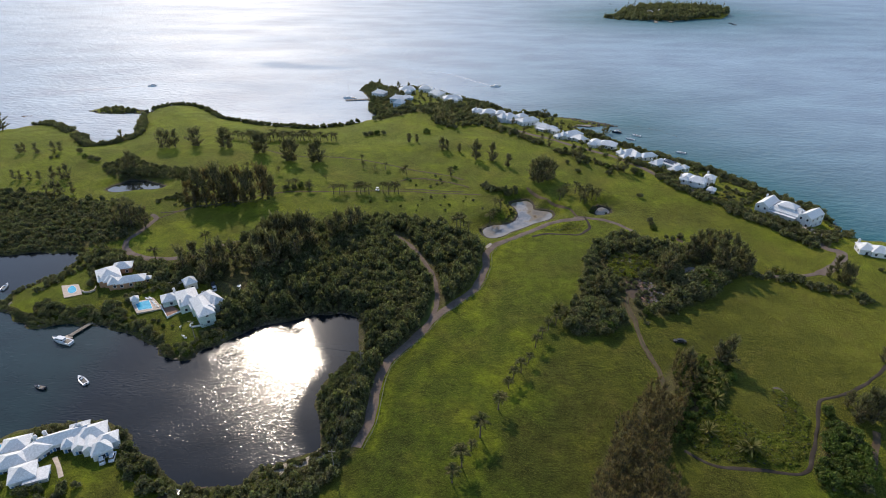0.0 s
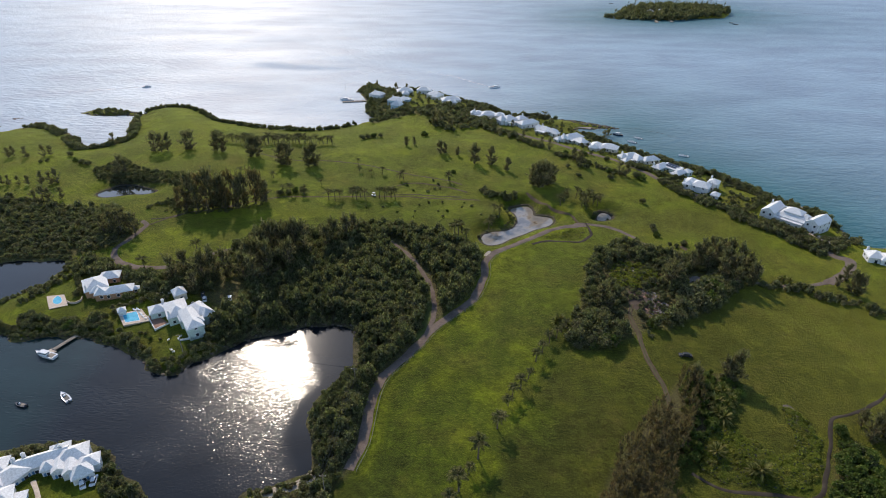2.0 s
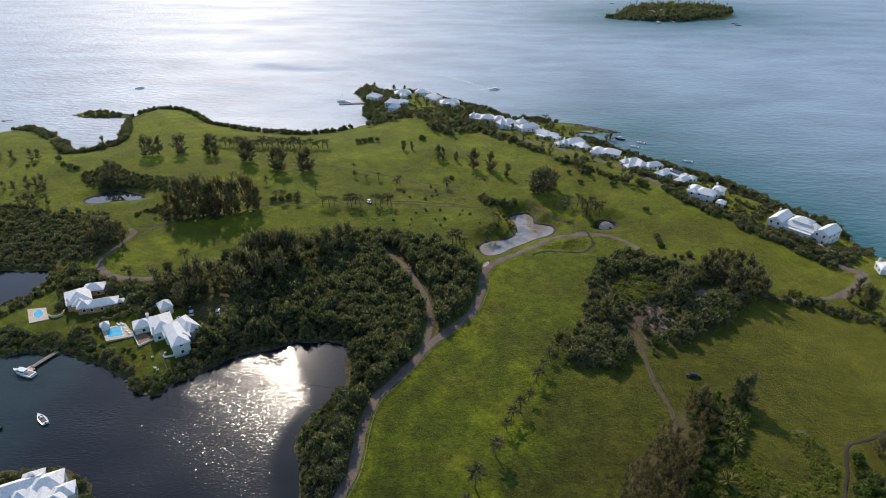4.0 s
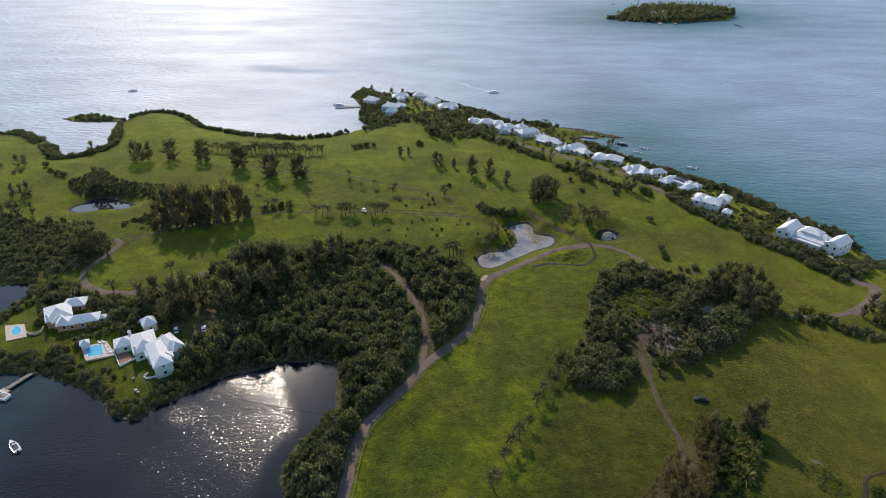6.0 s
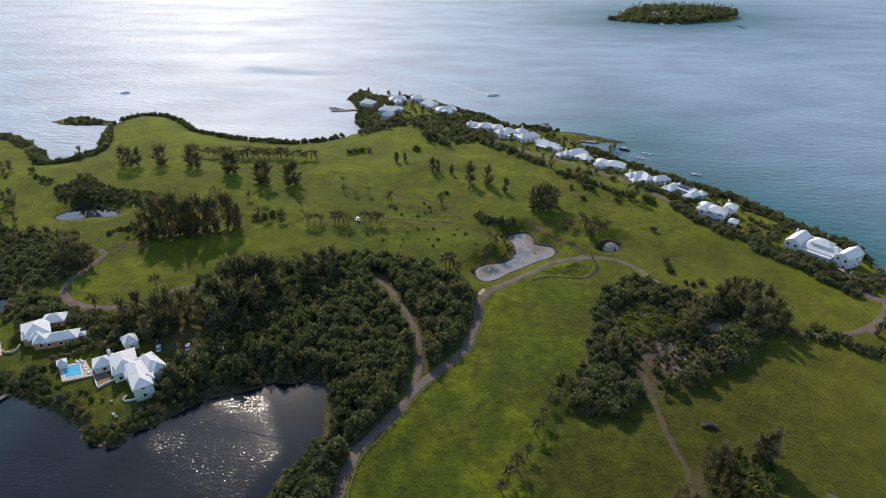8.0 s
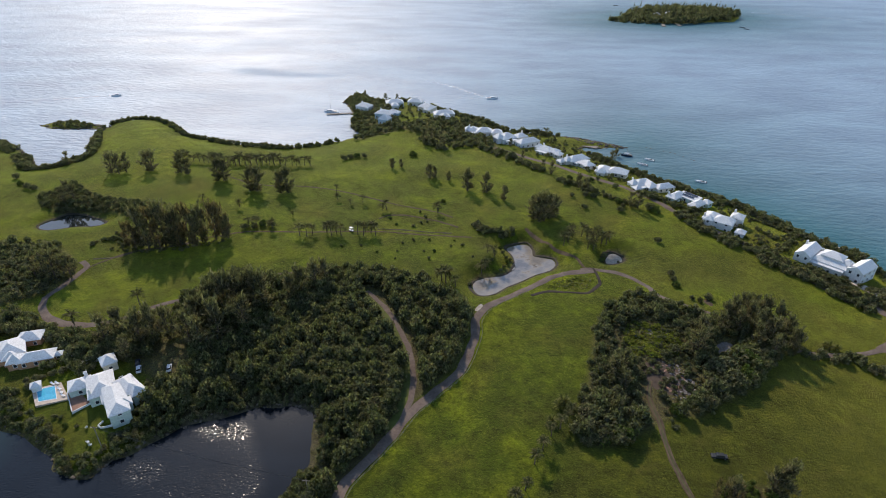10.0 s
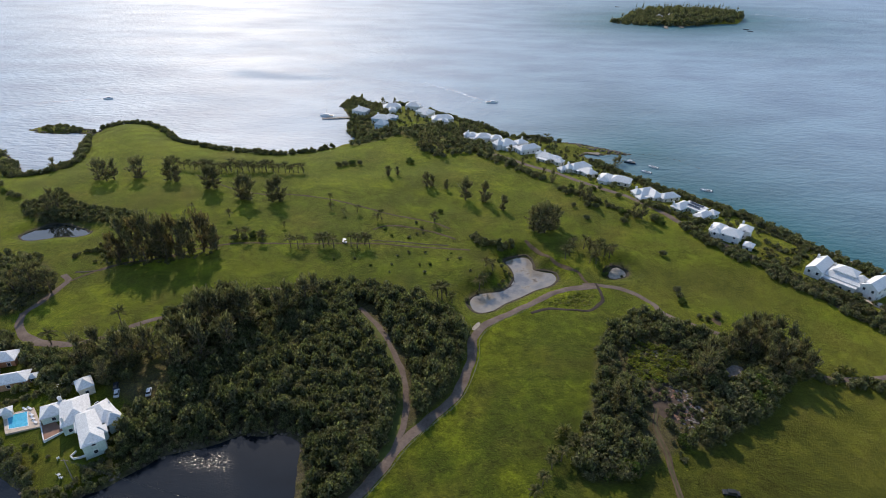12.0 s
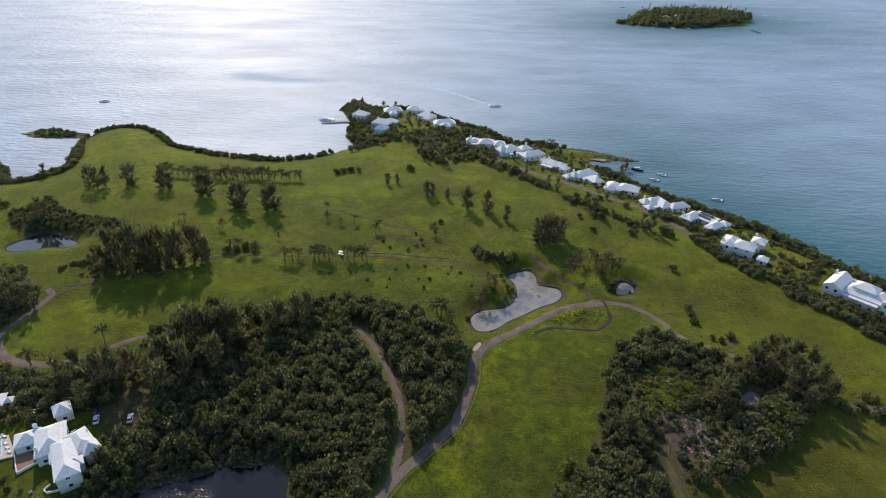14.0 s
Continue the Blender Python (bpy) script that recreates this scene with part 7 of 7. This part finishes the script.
def car(mat, label, L=3.9):
    base = tagged(new("car"), label, "car", "parked cars")
    body = box(bmesh.new(), 0, 0, 0.28, 1.62, L, 0.52, taper=0.96, bevel=0.1)
    part("body", body, mat, base)
    part("cabin", box(bmesh.new(), 0, -0.15, 0.78, 1.42, L * 0.56, 0.56, taper=0.78, bevel=0.07), GLASS, base, "tinted windows")
    part("roof", box(bmesh.new(), 0, -0.15, 1.31, 1.14, L * 0.44, 0.07, bevel=0.03), mat, base)
    for sx in (-0.55, 0.55):
        part("headlight", box(bmesh.new(), sx, L / 2 - 0.03, 0.52, 0.3, 0.08, 0.14), GLASS, base)
        part("tail_light", box(bmesh.new(), sx, -L / 2 + 0.03, 0.55, 0.25, 0.06, 0.14), OCHRE, base)
    for sx in (-0.74, 0.74):
        for sy in (-L * 0.31, L * 0.31):
            wheel(base, sx, sy)
    return base


def golf_cart(label, mat=GELCOAT):
    base = tagged(new("golf_cart"), label, "golf cart")
    part("body", box(bmesh.new(), 0, 0, 0.25, 1.2, 2.4, 0.35, bevel=0.06), mat, base)
    part("seat", box(bmesh.new(), 0, -0.2, 0.6, 1.1, 0.6, 0.25, bevel=0.04), DARK, base)
    part("roof", box(bmesh.new(), 0, -0.1, 1.8, 1.25, 1.7, 0.07, bevel=0.03), mat, base, "white canopy")
    for sx in (-0.55, 0.55):
        for sy in (-0.85, 0.65):
            part("post", tube(bmesh.new(), [(sx, sy, 0.55), (sx, sy, 1.82)], [0.03, 0.03], 5), METAL, base)
            wheel(base, sx, sy, 0.24)
    return base


def park(ob, spot, turn, lift=0.04):
    x, y = spot
    ob.matrix_basis = pose(x, y, float(surface(np.array([x]), np.array([y]))[0]) + lift, 0, 0, turn)


SPOTS = [(-104.4, 84.6), (-102.2, 86.2), (-95.7, 174.6), (-105.6, 173.2), (-107.6, 176.4)]
park(car(CARPAINT, "small white car parked on the villa lawn"), SPOTS[0], 37)
park(car(CARPAINT, "white car parked beside the villa wall"), SPOTS[1], 17)
park(car(GELCOAT, "white van parked on the grass strip"), SPOTS[2], 20)
park(car(CARPAINT, "silver car parked behind the waterside house"), SPOTS[3], 25)
park(car(NAVY, "dark car parked behind the waterside house"), SPOTS[4], 25)
park(golf_cart("white golf cart under the fairway palms"), [(-50.9, 274)][0], 60)
pick = car(DARK, "dark pickup standing on the fairway", 4.6)
park(pick, [(78.7, 144.4)][0], 85)
park(car(CARPAINT, "white car on the shore drive"), [(176.5, 232.2)][0], 50)


# ---- fence along the lane ----
def fence(pts, offset, label):
    line = spline(pts, 2.6)
    d = np.gradient(line, axis=0)
    d /= np.hypot(d[:, 0], d[:, 1])[:, None]
    p = line + np.column_stack([d[:, 1], -d[:, 0]]) * offset
    z = surface(p[:, 0], p[:, 1])
    base = tagged(new("fence"), label, "fence")
    post = None
    for (x, y), h in zip(p, z):
        if post is None:
            post = part("post", box(bmesh.new(), 0, 0, -0.3, 0.12, 0.12, 1.3, taper=0.9), WOODWORK, base)
            post.location = (x, y, h)
        else:
            o = post.copy()
            scene.collection.objects.link(o)
            o.location = (x, y, h)
    for k in (0.45, 0.9):
        part("rail", tube(bmesh.new(), [(x, y, h + k) for (x, y), h in zip(p, z)], [0.045] * len(p), 4), WOODWORK, base)


fence(LANE[:14], 2.6, "low pale post-and-rail fence along the lane")


# ---- poles and wires ----
def pole(x, y, tall=9.5):
    base = tagged(new("utility_pole"), "weathered timber utility pole beside the wood", "pole", "utility poles")
    z = float(surface(np.array([x]), np.array([y]))[0])
    base.location = (x, y, z)
    part("post", tube(bmesh.new(), [(0, 0, -0.5), (0, 0, tall)], [0.16, 0.11], 8), TIMBER, base)
    part("crossarm", box(bmesh.new(), 0, 0, tall - 0.7, 2.0, 0.12, 0.14), TIMBER, base)
    for k in (-0.85, 0, 0.85):
        part("insulator", tube(bmesh.new(), [(k, 0, tall - 0.56), (k, 0, tall - 0.36)], [0.05, 0.04], 6), GELCOAT, base)
    return Vector((x, y, z + tall - 0.36))


POLES = [(-100.6, 141.0), (-35.2, 126.0), (-36.1, 83.6)]
tops = [pole(x, y) for x, y in POLES]
for a, b in zip(tops[:-1], tops[1:]):
    for k in (-0.85, 0, 0.85):
        pts = [(a.x + (b.x - a.x) * u + k, a.y + (b.y - a.y) * u, a.z + (b.z - a.z) * u - 4 * 1.6 * u * (1 - u)) for u in (i / 12 for i in range(13))]
        tagged(part("power_line", tube(bmesh.new(), pts, [0.026] * 13, 4), DARK), "thin sagging power line over the water", "cable", "power lines")

goal = tagged(new("garden_goal"), "small white goal frame on the villa lawn", "goal")
gx0, gy0 = [(-85.9, 75.4)][0]
goal.location = (gx0, gy0, height_at(gx0, gy0))
for a, b in (((-1, 0, 0), (-1, 0, 1.3)), ((1, 0, 0), (1, 0, 1.3)), ((-1, 0, 1.3), (1, 0, 1.3)), ((-1, 0, 1.3), (-1, 1, 0)), ((1, 0, 1.3), (1, 1, 0)), ((-1, 1, 0), (1, 1, 0))):
    part("bar", tube(bmesh.new(), [a, b], [0.05, 0.05], 6), GELCOAT, goal)


# ---- garden things ----
SHED = (-132.4, 180.2), [(0, 0, 2.3, 2.6, 2.2, 24.3, "hip")]
house(*SHED, CREAM, "small white-roofed garden shed behind the lawn house", chimneys=0, dress=False)


def garden_chair():
    base = tagged(new("garden_chair"), "white garden chair on the waterside lawn", "chair", "lawn chairs")
    part("seat", box(bmesh.new(), 0, 0, 0.38, 0.7, 0.7, 0.07, bevel=0.02), GELCOAT, base)
    part("backrest", box(bmesh.new(), 0, 0, 0, 0.7, 0.07, 0.8, taper=0.9), GELCOAT, base).matrix_basis = pose(0, 0.33, 0.4, -14)
    for ax in (-0.3, 0.3):
        part("armrest", box(bmesh.new(), ax, 0, 0.62, 0.1, 0.7, 0.05), GELCOAT, base)
        for ay in (-0.3, 0.3):
            part("leg", box(bmesh.new(), ax, ay, 0, 0.06, 0.06, 0.62), GELCOAT, base)
    return base


lawn_chair = garden_chair()
for k, (x, y) in enumerate([(-105.7, 142.6), (-104.5, 141.7), (-109.2, 147.9)]):
    m = pose(x, y, float(surface(np.array([x]), np.array([y]))[0]), 0, 0, 150 + 40 * k)
    if k:
        copy_thing(lawn_chair, m)
    else:
        lawn_chair.matrix_basis = m


def parasol(x, y):
    base = tagged(new("parasol"), "pale garden parasol on the mansion terrace", "parasol")
    base.location = (x, y, float(surface(np.array([x]), np.array([y]))[0]))
    part("pole", tube(bmesh.new(), [(0, 0, 0), (0, 0, 2.5)], [0.04, 0.03], 6), TIMBER, base)
    bm = bmesh.new()
    bmesh.ops.create_cone(bm, cap_ends=False, segments=8, radius1=1.5, radius2=0.03, depth=0.6, matrix=Matrix.Translation((0, 0, 2.3)))
    part("canopy", bm, GELCOAT, base, "pale fabric canopy")
    part("base_plate", box(bmesh.new(), 0, 0, 0, 0.6, 0.6, 0.08, bevel=0.02), PAVING, base)


for x, y in [(162.2, 257.5), (165.4, 255.1)]:
    parasol(x, y)

# low sea wall below the mansion
wall_line = spline(inset(COAST[1:5], 1.0), 2.0)
bm = bmesh.new()
for (ax, ay), (bx2, by2) in zip(wall_line[:-1], wall_line[1:]):
    box(bm, (ax + bx2) / 2, (ay + by2) / 2, -0.6, math.hypot(bx2 - ax, by2 - ay) + 0.1, 0.6, 1.7, math.degrees(math.atan2(by2 - ay, bx2 - ax)))
tagged(part("sea_wall", bm, PAVING), "pale stone sea wall below the mansion", "wall", kind="structure")
